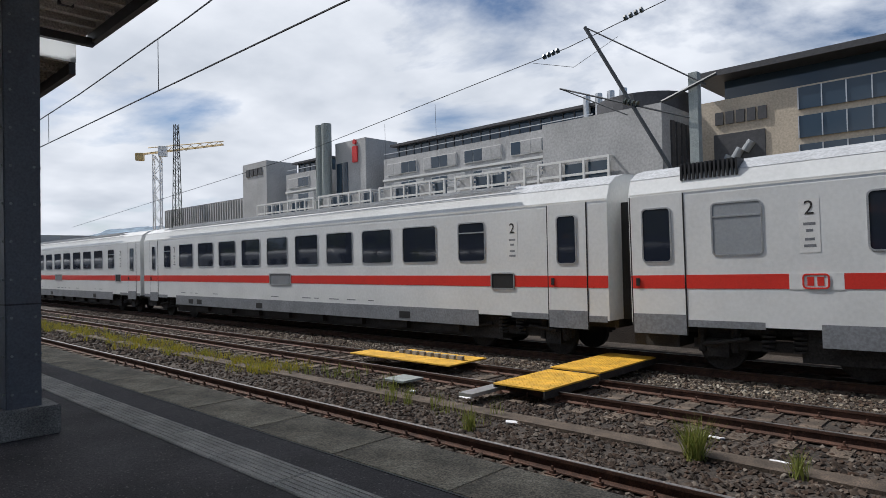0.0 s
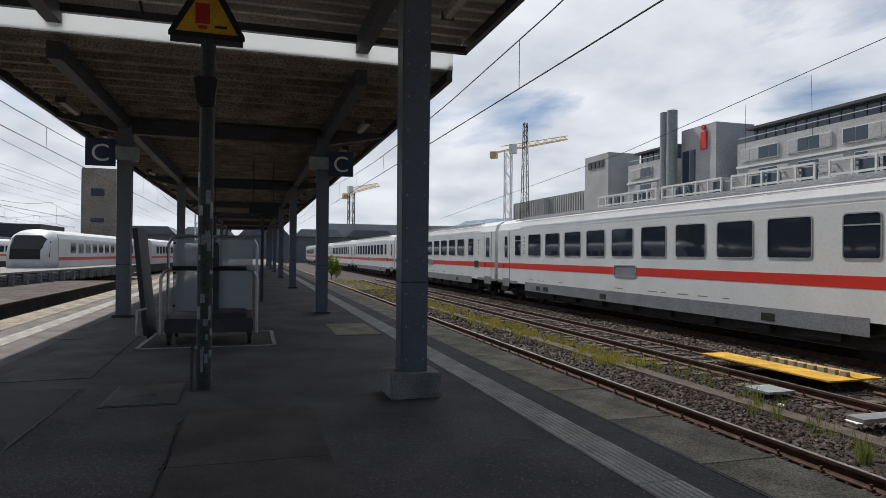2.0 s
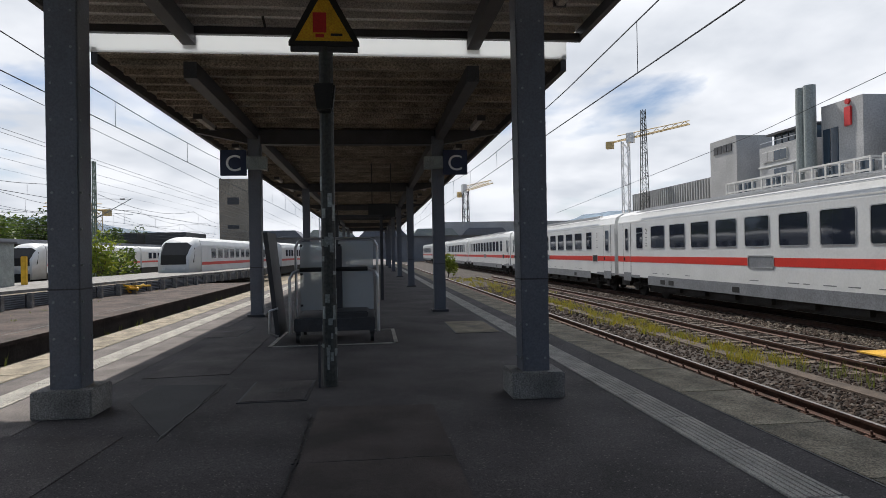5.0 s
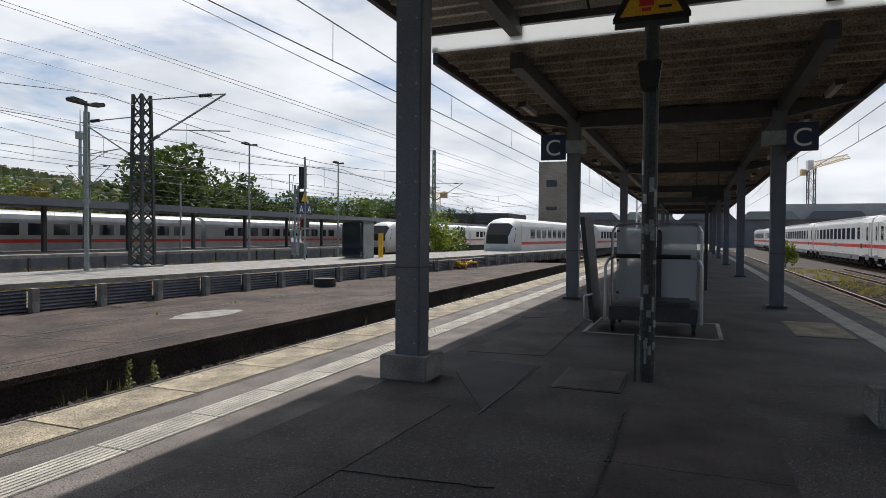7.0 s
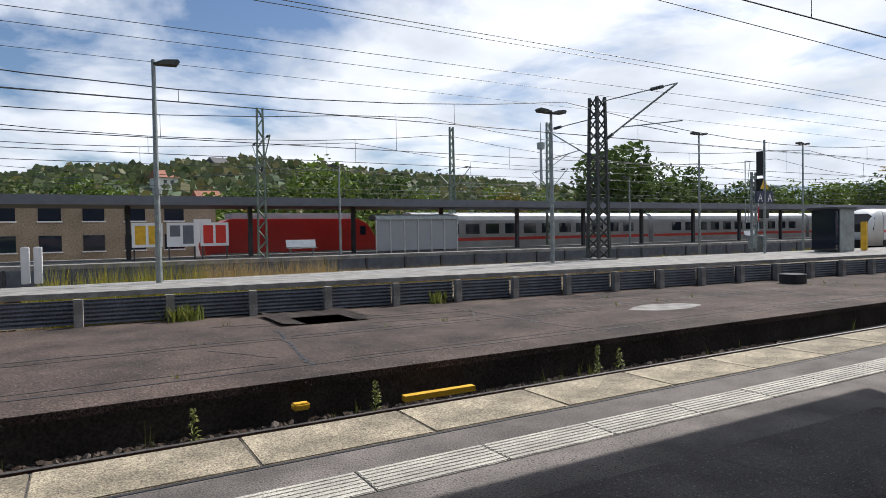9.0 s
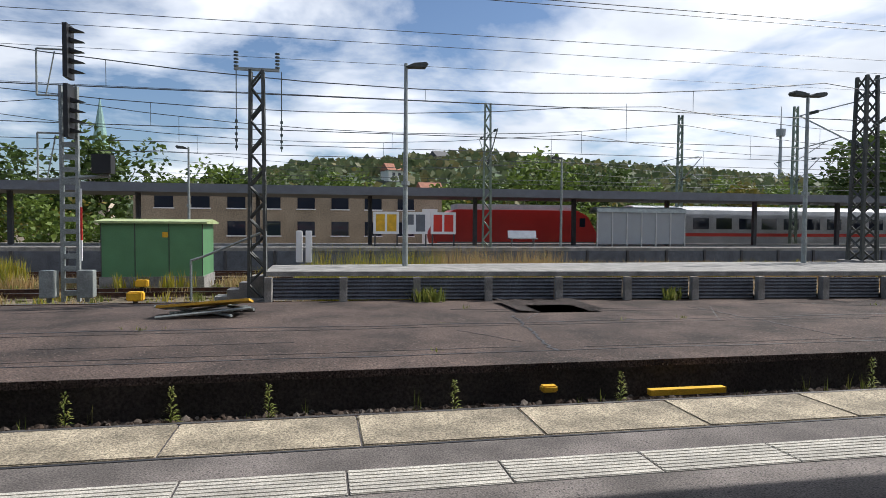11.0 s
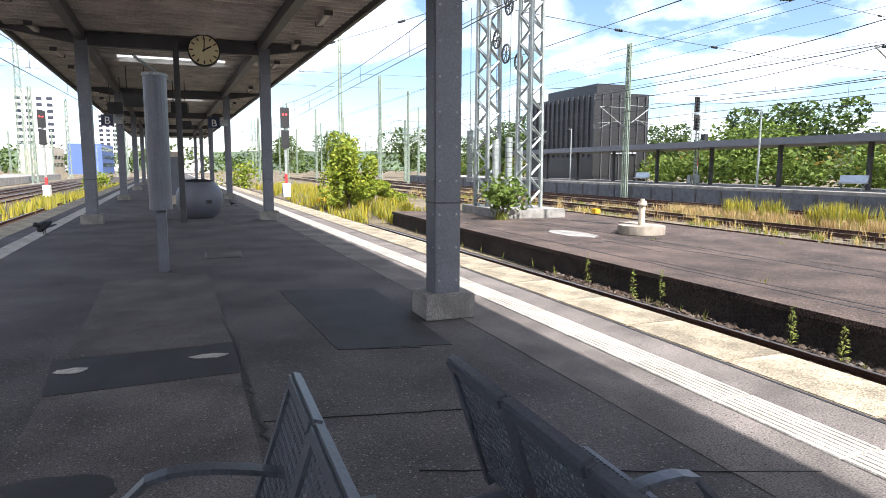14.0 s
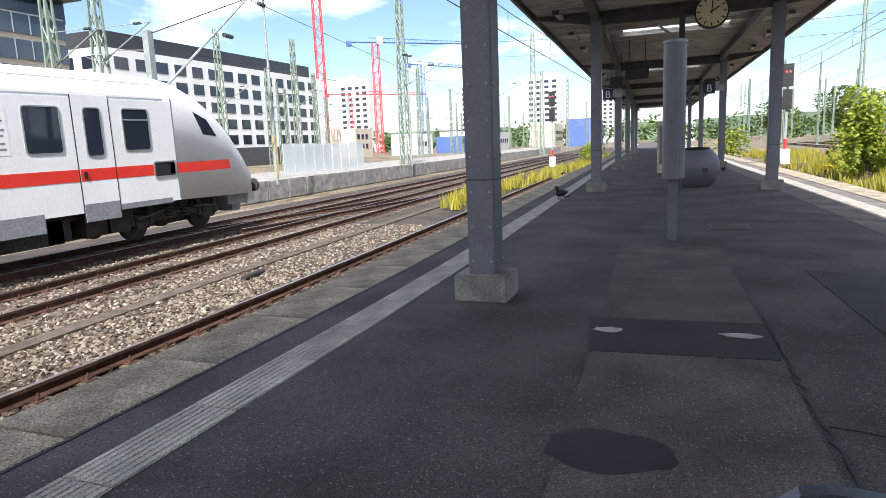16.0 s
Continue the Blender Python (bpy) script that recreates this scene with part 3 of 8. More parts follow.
def ring(bm, x0, x1, z0, z1, y0, y1, r=0.07, w=0.035):
    """A rounded window frame in the side plane, and nothing inside it."""
    def loop(e, rr):
        o = []
        for cx, cz, a0 in ((x1 - r, z1 - r, 0), (x0 + r, z1 - r, 90), (x0 + r, z0 + r, 180), (x1 - r, z0 + r, 270)):
            for k in range(4):
                a = radians(a0 + 30 * k)
                o.append((cx + (rr + e) * math.cos(a), cz + (rr + e) * math.sin(a)))
        return o
    a, b = loop(w, r), loop(0, r)
    n = len(a)
    va, vb = [bm.verts.new((x, y1, z)) for x, z in a], [bm.verts.new((x, y1, z)) for x, z in b]
    vc, vd = [bm.verts.new((x, y0, z)) for x, z in a], [bm.verts.new((x, y0, z)) for x, z in b]
    for i in range(n):
        j = (i + 1) % n
        bm.faces.new((va[i], va[j], vb[j], vb[i]))
        bm.faces.new((vc[i], vc[j], va[j], va[i]))
        bm.faces.new((vb[i], vb[j], vd[j], vd[i]))
    return b


def pane(bm, x0, x1, z0, z1, y, r=0.07):
    o = []
    for cx, cz, a0 in ((x1 - r, z1 - r, 0), (x0 + r, z1 - r, 90), (x0 + r, z0 + r, 180), (x1 - r, z0 + r, 270)):
        for k in range(4):
            a = radians(a0 + 30 * k)
            o.append((cx + r * math.cos(a), cz + r * math.sin(a)))
    bm.faces.new([bm.verts.new((x, y, z)) for x, z in o])


def window(car, x0, x1, z0, z1, side, hw, glass="glass", vent=False):
    y = side * (hw + 0.002)
    bm = B()
    ring(bm, x0, x1, z0, z1, side * hw, side * (hw + 0.014))
    bmesh.ops.recalc_face_normals(bm, faces=bm.faces[:])
    w = part("window", bm, "alu", car)
    bm = B()
    pane(bm, x0, x1, z0, z1, y + side * 0.002)
    part("pane", bm, glass, w)
    if vent:
        bm = B()
        box(bm, x0, x1, min(y, y + side * 0.012), max(y, y + side * 0.012), z1 - 0.27, z1 - 0.235)
        part("transom", bm, "alu", w)
    return w


def door(car, x0, x1, z0, z1, side, hw):
    bm = B()
    y = side * hw
    box(bm, x0, x1, min(y, y + side * 0.012), max(y, y + side * 0.012), z0, z1)
    d = part("door", bm, "train_white", car)
    bm = B()
    for a, b in ((x0 - 0.03, x0), (x1, x1 + 0.03)):
        box(bm, a, b, min(y, y + side * 0.008), max(y, y + side * 0.008), z0, z1)
    part("door_seal", bm, "black", d)
    window(car, x0 + 0.28, x1 - 0.28, 1.52, 2.62, side, hw + 0.014)
    bm = B()
    box(bm, x0 + 0.002, x1 - 0.002, min(y, y + side * 0.016), max(y, y + side * 0.016), z0, z0 + 0.42)
    part("kick_plate", bm, "train_grey", d)
    bm = B()
    box(bm, x0 + 0.002, x1 - 0.002, min(y, y + side * 0.016), max(y, y + side * 0.016), 0.94, 1.22)
    part("door_stripe", bm, "train_red", d)
    bm = B()
    box(bm, x0 + 0.09, x0 + 0.17, min(y, y + side * 0.04), max(y, y + side * 0.04), 1.0, 1.16)
    part("handle", bm, "black", d)


def bogie(car, x, hw):
    g = thing("bogie", pose(x, 0, 0), "", "")
    for k in list(g.keys()):
        del g[k]
    bm = B()
    for s in (-1, 1):
        box(bm, -1.75, 1.75, s * 1.0 - 0.07, s * 1.0 + 0.07, -0.3, -0.1)
        for q in (-1.25, 1.25):
            box(bm, q - 0.22, q + 0.22, s * 1.02 - 0.1, s * 1.02 + 0.1, -0.45, -0.12)
            for e in (-0.33, 0.33):
                bar(bm, (q + e, s * 1.05, -0.36), (q + e, s * 1.05, 0.12), 0.085, 8)
        for e in (-0.28, 0.28):
            for k in range(5):
                bar(bm, (e, s * 1.12, -0.28 + k * 0.09), (e, s * 1.12, -0.24 + k * 0.09), 0.13, 10)
        bar(bm, (-1.5, s * 1.2, -0.2), (-0.6, s * 1.2, -0.05), 0.045, 8)
        bar(bm, (0.6, s * 1.2, -0.05), (1.4, s * 1.2, -0.12), 0.045, 8)
    g2 = part("bogie", bm, "under", car, "dark oily bogie with coil springs")
    g2.matrix_basis = pose(x, 0, 0)
    bpy.data.objects.remove(g)
    for q in (-1.25, 1.25):
        for s in (-1, 1):
            bm = B()
            bar(bm, (q, s * 0.68, RAIL + 0.46), (q, s * 0.82, RAIL + 0.46), 0.46, 20)
            part("wheel", bm, "under", g2)


def coach(x0, length, yc, windows, doors, side=-1, label="", vents=(), extra=None, grey=False, low=False, roof_detail=True, nose=0):
    """A passenger coach: x0 is its west end; windows and doors are in metres from there."""
    hw, zs, zr, top = 1.41, 0.2, 2.98, 3.62
    c = thing("passenger_coach", pose(x0, yc, 0), label or "white express coach with red stripe and dark windows", "train coach", "coaches of the express train")
    L = length - nose
    bm = B()
    prism(bm, body_profile(hw, zs, zr, top), 0.25, L - (0.25 if not nose else 0))
    part("body", bm, "train_white", c)
    # roof skin, a little proud
    bm = B()
    pts = [(y * 1.004, z + 0.006) for y, z in body_profile(hw, zs, zr, top)[3:-3]]
    lo, hi = [bm.verts.new((0.24, y, z)) for y, z in pts], [bm.verts.new((L - (0.24 if not nose else 0), y, z)) for y, z in pts]
    for i in range(len(pts) - 1):
        bm.faces.new((lo[i], lo[i + 1], hi[i + 1], hi[i]))
    part("roof", bm, "train_roof", c)
    if roof_detail:
        bm = B()
        for a in (0.9, 1.05, 1.2):
            for s in (-1, 1):
                yy, zz = s * hw * (1.36 - a * 0.36 - (a - 0.9) * 0.6), zr + (top - zr) * (0.62 + (a - 0.9) * 0.85)
                box(bm, 2.9, L - 2.9, yy - 0.03, yy + 0.03, zz - 0.02, zz + 0.025)
        part("roof_ribs", bm, "train_roof", c)
    # stripe, lower skirt
    for s in (-1, 1):
        y = s * hw
        bm = B()
        a = 0.26
        for d in sorted(windows.get("box", [])) + [(L - 0.26, 0)]:
            box(bm, a, d[0], min(y, y + s * 0.006), max(y, y + s * 0.006), 0.94, 1.22)
            a = d[0] + d[1]
        part("red_stripe", bm, "train_red", c)
        bm = B()
        box(bm, 3.9, L - 4.1, min(y, y + s * 0.004) - 0.001, max(y, y + s * 0.004), -0.12, 0.3)
        for q in (0.26, L - 3.0):
            box(bm, q, q + 2.7, min(y, y + s * 0.004), max(y, y + s * 0.004), 0.16, 0.3)
        part("skirt", bm, "train_grey", c)
        for q in (5.2, 6.0, 11.0, L - 7.2):
            bm = B()
            box(bm, q, q + 0.45, min(y, y + s * 0.012), max(y, y + s * 0.012), -0.04, 0.16)
            part("vent_flap", bm, "black", c)
        for q in windows.get("box", []):
            bm = B()
            ring(bm, q[0] + 0.04, q[0] + q[1] - 0.04, 0.9, 1.26, s * hw, s * (hw + 0.02), 0.03, 0.04)
            bmesh.ops.recalc_face_normals(bm, faces=bm.faces[:])
            d = part("destination_panel", bm, "alu", c)
            bm = B()
            pane(bm, q[0] + 0.04, q[0] + q[1] - 0.04, 0.9, 1.26, y + s * 0.006, 0.03)
            part("display", bm, "black" if q[1] < 1 else "train_grey", d)
        for k, (a, b, *kind) in enumerate(windows["w"]):
            kind = kind[0] if kind else ""
            window(c, a, b, 1.62, 2.62, s, hw, "frost" if "f" in kind else "glass", "v" in kind)
        for a, b in doors:
            door(c, a, b, -0.02, 2.92, s, hw)
        for q in windows.get("two", []):
            bm = B()
            box(bm, q, q + 0.34, min(y, y + s * 0.004), max(y, y + s * 0.004), 1.6, 2.58)
            n_ = part("notice_panel", bm, "white_trim", c)
            for z_, w_ in ((2.1, 0.2), (1.98, 0.12), (1.82, 0.16), (1.7, 0.2)):
                bm = B()
                box(bm, q + 0.17 - w_ / 2, q + 0.17 + w_ / 2, min(y, y + s * 0.0055), max(y, y + s * 0.0055), z_, z_ + 0.05)
                part("plain_bar", bm, "train_grey", n_)
        bm = B()
        box(bm, 0.3, L - 0.3, min(y, y + s * 0.012), max(y, y + s * 0.012), 2.94, 2.97)
        part("drip_rail", bm, "white_trim", c)
        bm = B()
        q = 4.4
        while q < L - 4.4:
            w = random.uniform(0.15, 0.6)
            if random.random() < 0.55:
                box(bm, q, q + w, min(y, y + s * 0.003), max(y, y + s * 0.003), 0.42, 0.45)
            q += w + random.uniform(0.15, 0.7)
        part("lettering_bars", bm, "train_grey", c)["kind"] = "stuff"
    # gangway ends
    for q in (0.0, L - 0.3):
        if nose and q > 1:
            continue
        bm = B()
        box(bm, q, q + 0.3, -0.75, 0.75, 0.2, 2.9)
        part("gangway", bm, "black", c)
    bm = B()
    box(bm, 3.5, L - 3.5, -1.15, 1.15, -0.45, 0.2)
    box(bm, 0.2, 1.2, -1.2, 1.2, -0.3, 0.2)
    box(bm, 0.3, L - 0.3, -0.9, 0.9, 0.0, 0.2)
    q = 5.5
    while q < L - 6:
        box(bm, q, q + 1.3, -1.3, 1.3, -0.34, 0.1)
        q += 2.1
    part("underframe", bm, "under", c)
    bogie(c, 3.2, hw)
    bogie(c, L - 3.2 if not nose else L + 0.1, hw)
    return c


def big_row(n, start, pitch=1.89, w=1.35):
    return [(start + i * pitch, start + i * pitch + w) for i in range(n)]


def text(parent, body, m, size, material, name="lettering", extrude=0.002):
    cu = bpy.data.curves.new(name, "FONT")
    cu.body, cu.size, cu.extrude, cu.align_x = body, size, extrude, "CENTER"
    tmp = new(name + "_tmp", cu)
    me = bpy.data.meshes.new_from_object(tmp)
    bpy.data.objects.remove(tmp)
    me.materials.clear()
    me.materials.append(M[material])
    ob = new(name, me)
    if parent:
        ob.parent = parent
    ob.matrix_basis = m
    return ob


COACH = dict(w=[(2.65, 3.35, "v")] + big_row(9, 4.3) + [(21.65, 22.55, "v")], box=[(12.0, 1.45), (22.75, 0.78)], two=[3.6, 23.3])
YT = 14.25
for i in range(6):
    x0 = -33.05 - 26.4 * i
    c = coach(x0, 26.4, YT, COACH, [(1.0, 1.9), (24.55, 25.6)], roof_detail=True)
    if i < 3:
        for q in COACH["two"]:
            text(c, "2", pose(q + 0.17, -1.417, 2.3, 90, 0, 0), 0.36, "under", "class_number")

# the control coach with its rounded driving end
CTRL = dict(w=[(2.05, 2.95, "fv")] + big_row(7, 4.69) + [(19.0, 19.85), (21.6, 22.4, "v")], box=[(22.42, 0.8)], two=[3.6, 18.3])
CX = -6.6
ctl = coach(CX, 26.4, YT, CTRL, [(0.3, 1.45), (20.2, 21.2)], label="white control coach with sloping driving end and red stripe", nose=3.13, roof_detail=False)
ctl.matrix_basis = pose(CX, YT, 0, 0, -0.6, 0)
for q in CTRL["two"]:
    text(ctl, "2", pose(q + 0.17, -1.417, 2.3, 90, 0, 0), 0.36, "under", "class_number")
hw, L = 1.41, 23.27
bm = B()
sec = body_profile(hw, 0.2, 2.98, 3.62)
rows = []


def nose_y(x):
    return hw * (1 - 0.24 * max(0, (x - L) / 3.6) ** 3.6)


for k in range(15):
    u = math.sin(k / 14 * math.pi / 2)
    top_z = 0.95 + 2.67 * (1 - u ** 1.8)
    rows.append([bm.verts.new((L + 3.6 * u, y * nose_y(L + 3.6 * u) / hw, 0.2 - 0.12 * u + (z - 0.2) * (top_z - 0.2) / 3.42)) for y, z in sec])
for a, b in zip(rows, rows[1:]):
    for i in range(len(sec)):
        j = (i + 1) % len(sec)
        bm.faces.new((a[i], a[j], b[j], b[i]))
bm.faces.new(rows[-1])
bmesh.ops.recalc_face_normals(bm, faces=bm.faces[:])
part("nose", bm, "train_white", ctl, smooth=True)
for s in (-1, 1):
    bm = B()
    v = [bm.verts.new((L + d, s * (nose_y(L + d) + 0.008), z)) for d, z in ((0.8, 2.62), (1.35, 2.4), (1.75, 1.92), (1.15, 1.98))]
    bm.faces.new(v)
    part("cab_side_window", bm, "glass", ctl)
    bm = B()
    ds = [0.0, 0.6, 1.1, 1.5, 1.9, 2.3]
    lo_r = [bm.verts.new((L + d, s * (nose_y(L + d) + 0.008), 0.94)) for d in ds]
    hi_r = [bm.verts.new((L + d * 0.97, s * (nose_y(L + d * 0.97) + 0.008), 1.22)) for d in ds]
    for i in range(5):
        bm.faces.new((lo_r[i], lo_r[i + 1], hi_r[i + 1], hi_r[i]))
    part("red_stripe", bm, "train_red", ctl)
    bm = B()
    box(bm, L - 0.02, L + 0.02, s * 1.41 - 0.006, s * 1.41 + 0.006, 0.25, 2.95)
    part("seam", bm, "train_grey", ctl)
    bm = B()
    bar(bm, (L + 3.4, s * 0.88, 0.3), (L + 3.92, s * 0.88, 0.3), 0.09, 10)
    bar(bm, (L + 3.89, s * 0.88, 0.3), (L + 3.97, s * 0.88, 0.3), 0.22, 14)
    part("buffer", bm, "under", ctl)
bm = B()
box(bm, L + 2.3, L + 3.3, -1.12, 1.12, -0.2, 0.14)
bar(bm, (L + 3.0, 0, 0.22), (L + 3.8, 0, 0.22), 0.06)
box(bm, L + 2.6, L + 3.0, -1.0, 1.0, -0.42, -0.2)
part("snow_guard", bm, "train_grey", ctl)
bm = B()
box(bm, L - 4.3, L + 2.25, -0.6, 0.6, -0.5, 0.16)
for q in (-3.9, -2.9, -2.2):
    box(bm, L + q, L + q + 0.6, -1.15, 1.15, -0.42, 0.1)
part("underframe", bm, "under", ctl, "dark equipment boxes under the driving end")
bm = B()
for k in range(14):
    box(bm, 2.0 + k * 0.085, 2.04 + k * 0.085, -1.25, -0.85, 3.16, 3.5, pose(0, 0, 0))
vent = part("roof_vent", bm, "black", ctl)
vent.matrix_basis = pose(-0.6, -0.1, 0.02)
# emblem, lettered plainly as a framed block
bm = B()
ring(bm, 3.65, 4.03, 0.97, 1.19, -1.41, -1.432, 0.04, 0.03)
bmesh.ops.recalc_face_normals(bm, faces=bm.faces[:])
part("emblem", bm, "train_red", ctl)
bm = B()
box(bm, 3.4, 4.28, -1.4185, -1.41, 0.93, 1.23)
part("emblem_field", bm, "train_white", ctl)
bm = B()
for q in (3.7, 3.86):
    box(bm, q, q + 0.11, -1.424, -1.418, 1.0, 1.16)
part("emblem_blocks", bm, "train_red", ctl)


# ---- far platform with its long canopy ----
bm = B()
box(bm, -170, 110, -43.5, -35, -1, S2)
solid("far_platform", bm, "concrete", "pale concrete platform across the yard", "platform", "structure")
fpw = thing("far_platform_wall", pose(0, 0, 0), "dark grey panelled front of the far platform", "platform wall", kind="structure")
for k in range(112):
    bm = B()
    box(bm, -169.9 + k * 2.5, -167.56 + k * 2.5, -35.0, -34.96, -0.95, 0.17)
    part("panel", bm, "panel_grey", fpw)
    bm = B()
    box(bm, -167.55 + k * 2.5, -167.42 + k * 2.5, -35.0, -34.9, -0.95, 0.2)
    part("post", bm, "steel_dark", fpw)
far_can = thing("far_canopy", pose(0, 0, 0), "long grey flat canopy of the far platform on dark posts", "platform canopy", kind="structure")
bm = B()
box(bm, -150, 75, -43.2, -37.2, 3.35, 3.5)
part("roof", bm, "steel_dark", far_can)
bm = B()
box(bm, -150, 75, -37.2, -37.05, 3.3, 3.78)
part("fascia", bm, "steel", far_can)
for k in range(34):
    bm = B()
    box(bm, -0.12, 0.12, -0.12, 0.12, S2, 3.35)
    p = part("post", bm, "steel_dark", far_can)
    p.matrix_basis = pose(-148 + k * 6.6, -39.5, 0)



# ---- platform surface: slabs, guidance tiles, covers, patches ----
def flat(name, pts, material, label, z=0.004, thick=0.008, kind="structure", category="paving"):
    bm = B()
    prism(bm, pts, z - thick, z, "z")
    return solid(name, bm, material, label, category, kind)


def blob(cx, cy, rx, ry, n=22, rough=0.12, seed=1):
    r = random.Random(seed)
    return [(cx + rx * (1 + r.uniform(-rough, rough)) * math.cos(2 * math.pi * i / n), cy + ry * (1 + r.uniform(-rough, rough)) * math.sin(2 * math.pi * i / n)) for i in range(n)]


def jag(a, b, w, n=9, seed=3):
    """A ragged crack between two points."""
    r = random.Random(seed)
    a, b = Vector(a), Vector(b)
    d = (b - a).normalized()
    s = Vector((-d.y, d.x))
    top, bot = [], []
    for i in range(n + 1):
        p = a.lerp(b, i / n) + s * r.uniform(-1, 1) * w * 2.2
        k = w * r.uniform(0.4, 1.2)
        top.append(p + s * k)
        bot.append(p - s * k)
    return [tuple(p) for p in top + bot[::-1]]


flat("asphalt_patch", [(12.8, 0.65), (8.6, 0.45), (8.7, -0.95), (12.9, -0.75)], "asphalt_patch", "paler grey repaired asphalt patch", 0.003)
flat("asphalt_patch", [(7.6, 0.42), (2.3, 0.25), (2.3, -1.05), (7.7, -0.96)], "asphalt_patch", "paler grey repaired asphalt patch", 0.003)
flat("asphalt_patch", [(11.2, -1.65), (8.1, -1.85), (7.9, -2.9), (10.9, -2.9)], "asphalt_dark", "dark repaired asphalt patch with cracked edge", 0.002)
flat("asphalt_patch", [(8.58, 0.55), (7.62, 0.43), (7.72, -0.95), (8.66, -1.0)], "asphalt_dark", "dark strip of asphalt across the platform", 0.002)
flat("asphalt_patch", [(-6.1, -2.03), (-8.4, -2.04), (-8.5, -2.85), (-7.6, -2.85)], "asphalt_dark", "dark repaired asphalt patch", 0.003)
flat("asphalt_patch", [(-1.4, -0.76), (-7.0, -0.74), (-6.9, 0.45), (-1.4, 0.5)], "asphalt_brown", "brownish worn asphalt patch along the platform", 0.003)
flat("asphalt_patch", [(-9.0, -3.2), (-13.5, -3.1), (-13.3, -2.2), (-9.1, -2.1)], "asphalt_patch", "paler grey repaired asphalt patch", 0.003)
flat("asphalt_patch", [(-2.0, -3.6), (-6.4, -3.5), (-6.2, -2.4), (-2.2, -2.6)], "asphalt_patch", "paler grey repaired asphalt patch", 0.003)
# cracks and joints in the old platform
rk = random.Random(44)
for k in range(30):
    x, y = rk.uniform(-22, 22), rk.uniform(-16.2, -10.2)
    if rk.random() < 0.6:
        p, q = (x, y), (x + rk.uniform(2.0, 5.5), y + rk.uniform(-0.5, 0.5))
    else:
        p, q = (x, y), (x + rk.uniform(-1.2, 1.2), y - rk.uniform(0.9, 2.4))
    flat("asphalt_crack", jag(p, q, rk.uniform(0.008, 0.02), 12, k + 60), "black", "dark ragged crack in the old platform", OLD + 0.005)
for k, (x0_, x1_, y_) in enumerate(((-26, -4, -10.05), (-3, 14, -10.1), (-18, 6, -12.3))):
    flat("asphalt_crack", jag((x0_, y_), (x1_, y_ + 0.1), 0.012, 30, k + 130), "black", "long open joint in the old platform", OLD + 0.005)
flat("damp_stain", blob(5.96, 0.12, 0.24, 0.34, seed=5), "asphalt_dark", "dark damp stain on the asphalt", 0.006)
flat("paint_mark", blob(8.22, 0.34, 0.07, 0.13, 14, 0.2, 2), "tactile", "worn white paint mark on asphalt", 0.006)
flat("paint_mark", blob(8.28, -0.72, 0.07, 0.15, 14, 0.25, 4), "tactile", "worn white paint mark on asphalt", 0.006)
for i, (a, b, w) in enumerate([((9.8, -0.87), (8.2, -0.98), 0.008), ((8.2, -0.98), (6.5, -1.03), 0.018), ((6.5, -1.03), (4.7, -1.1), 0.022), ((6.6, -1.05), (6.3, -2.6), 0.008), ((5.6, -1.8), (4.8, -3.9), 0.008),
                               ((-6.7, -0.8), (-5.3, -0.77), 0.012), ((-5.3, -0.77), (-2.0, -0.8), 0.016), ((-5.2, 0.45), (-5.2, -0.8), 0.008), ((-4.2, -3.5), (-4.4, -1.4), 0.01), ((-8.4, -2.0), (-6.0, -2.05), 0.012),
                               ((11.2, -1.65), (8.1, -1.85), 0.01), ((8.1, -1.85), (7.9, -2.6), 0.008), ((-2.8, -3.4), (-2.2, -1.0), 0.008)]):
    flat("asphalt_crack", jag(a, b, w * 0.55, 18, seed=i), "black", "dark ragged crack in the asphalt", 0.005)


def cover(x0, x1, y0, y1, material="concrete", label="grey steel manhole cover with grating slots"):
    c = thing("manhole_cover", pose((x0 + x1) / 2, (y0 + y1) / 2, 0), label, "manhole cover", "covers in the platform")
    a, b = (x1 - x0) / 2, (y1 - y0) / 2
    bm = B()
    box(bm, -a, a, -b, b, -0.02, 0.004)
    part("frame", bm, "steel_dark", c)
    bm = B()
    box(bm, -a + 0.03, a - 0.03, -b + 0.03, b - 0.03, -0.01, 0.009)
    part("plate", bm, material, c)
    bm = B()
    for k in range(6):
        box(bm, -0.12, 0.12, -0.1 + k * 0.04, -0.085 + k * 0.04, 0.006, 0.011)
    part("slots", bm, "black", c)


cover(-8.45, -7.33, -1.65, -0.9, "asphalt_patch")
cover(14.72, 15.6, -1.38, -0.72, "asphalt_patch")
cover(-14.7, -12.6, 1.43, 2.35, "slab", "pale grey rectangular cover plate in the asphalt")
cover(-15.0, -13.1, -3.6, -2.8, "asphalt_patch", "checkered steel cover plate in the asphalt")

# guidance tiles and edge slabs
GUIDE = thing("guidance_strip", pose(0, 0, 0), "pale ribbed tactile guidance tiles along the platform edge", "tactile paving", kind="structure")
EDGES = thing("platform_edge", pose(0, 0, 0), "sandy concrete edge slabs with dark joints", "edge slab", kind="structure")
bm = B()
box(bm, -0.485, 0.485, -0.18, 0.18, -0.02, 0.004)
for k in range(7):
    y = -0.155 + k * 0.052
    box(bm, -0.48, 0.48, y - 0.016, y + 0.016, 0.004, 0.009)
tile = part("tile", bm, "tactile", GUIDE)
bm = B()
box(bm, -0.67, 0.67, -0.36, 0.34, -0.16, 0.006)
slab = part("slab", bm, "slab", EDGES, bevel=0.008)
tile_used = slab_used = False
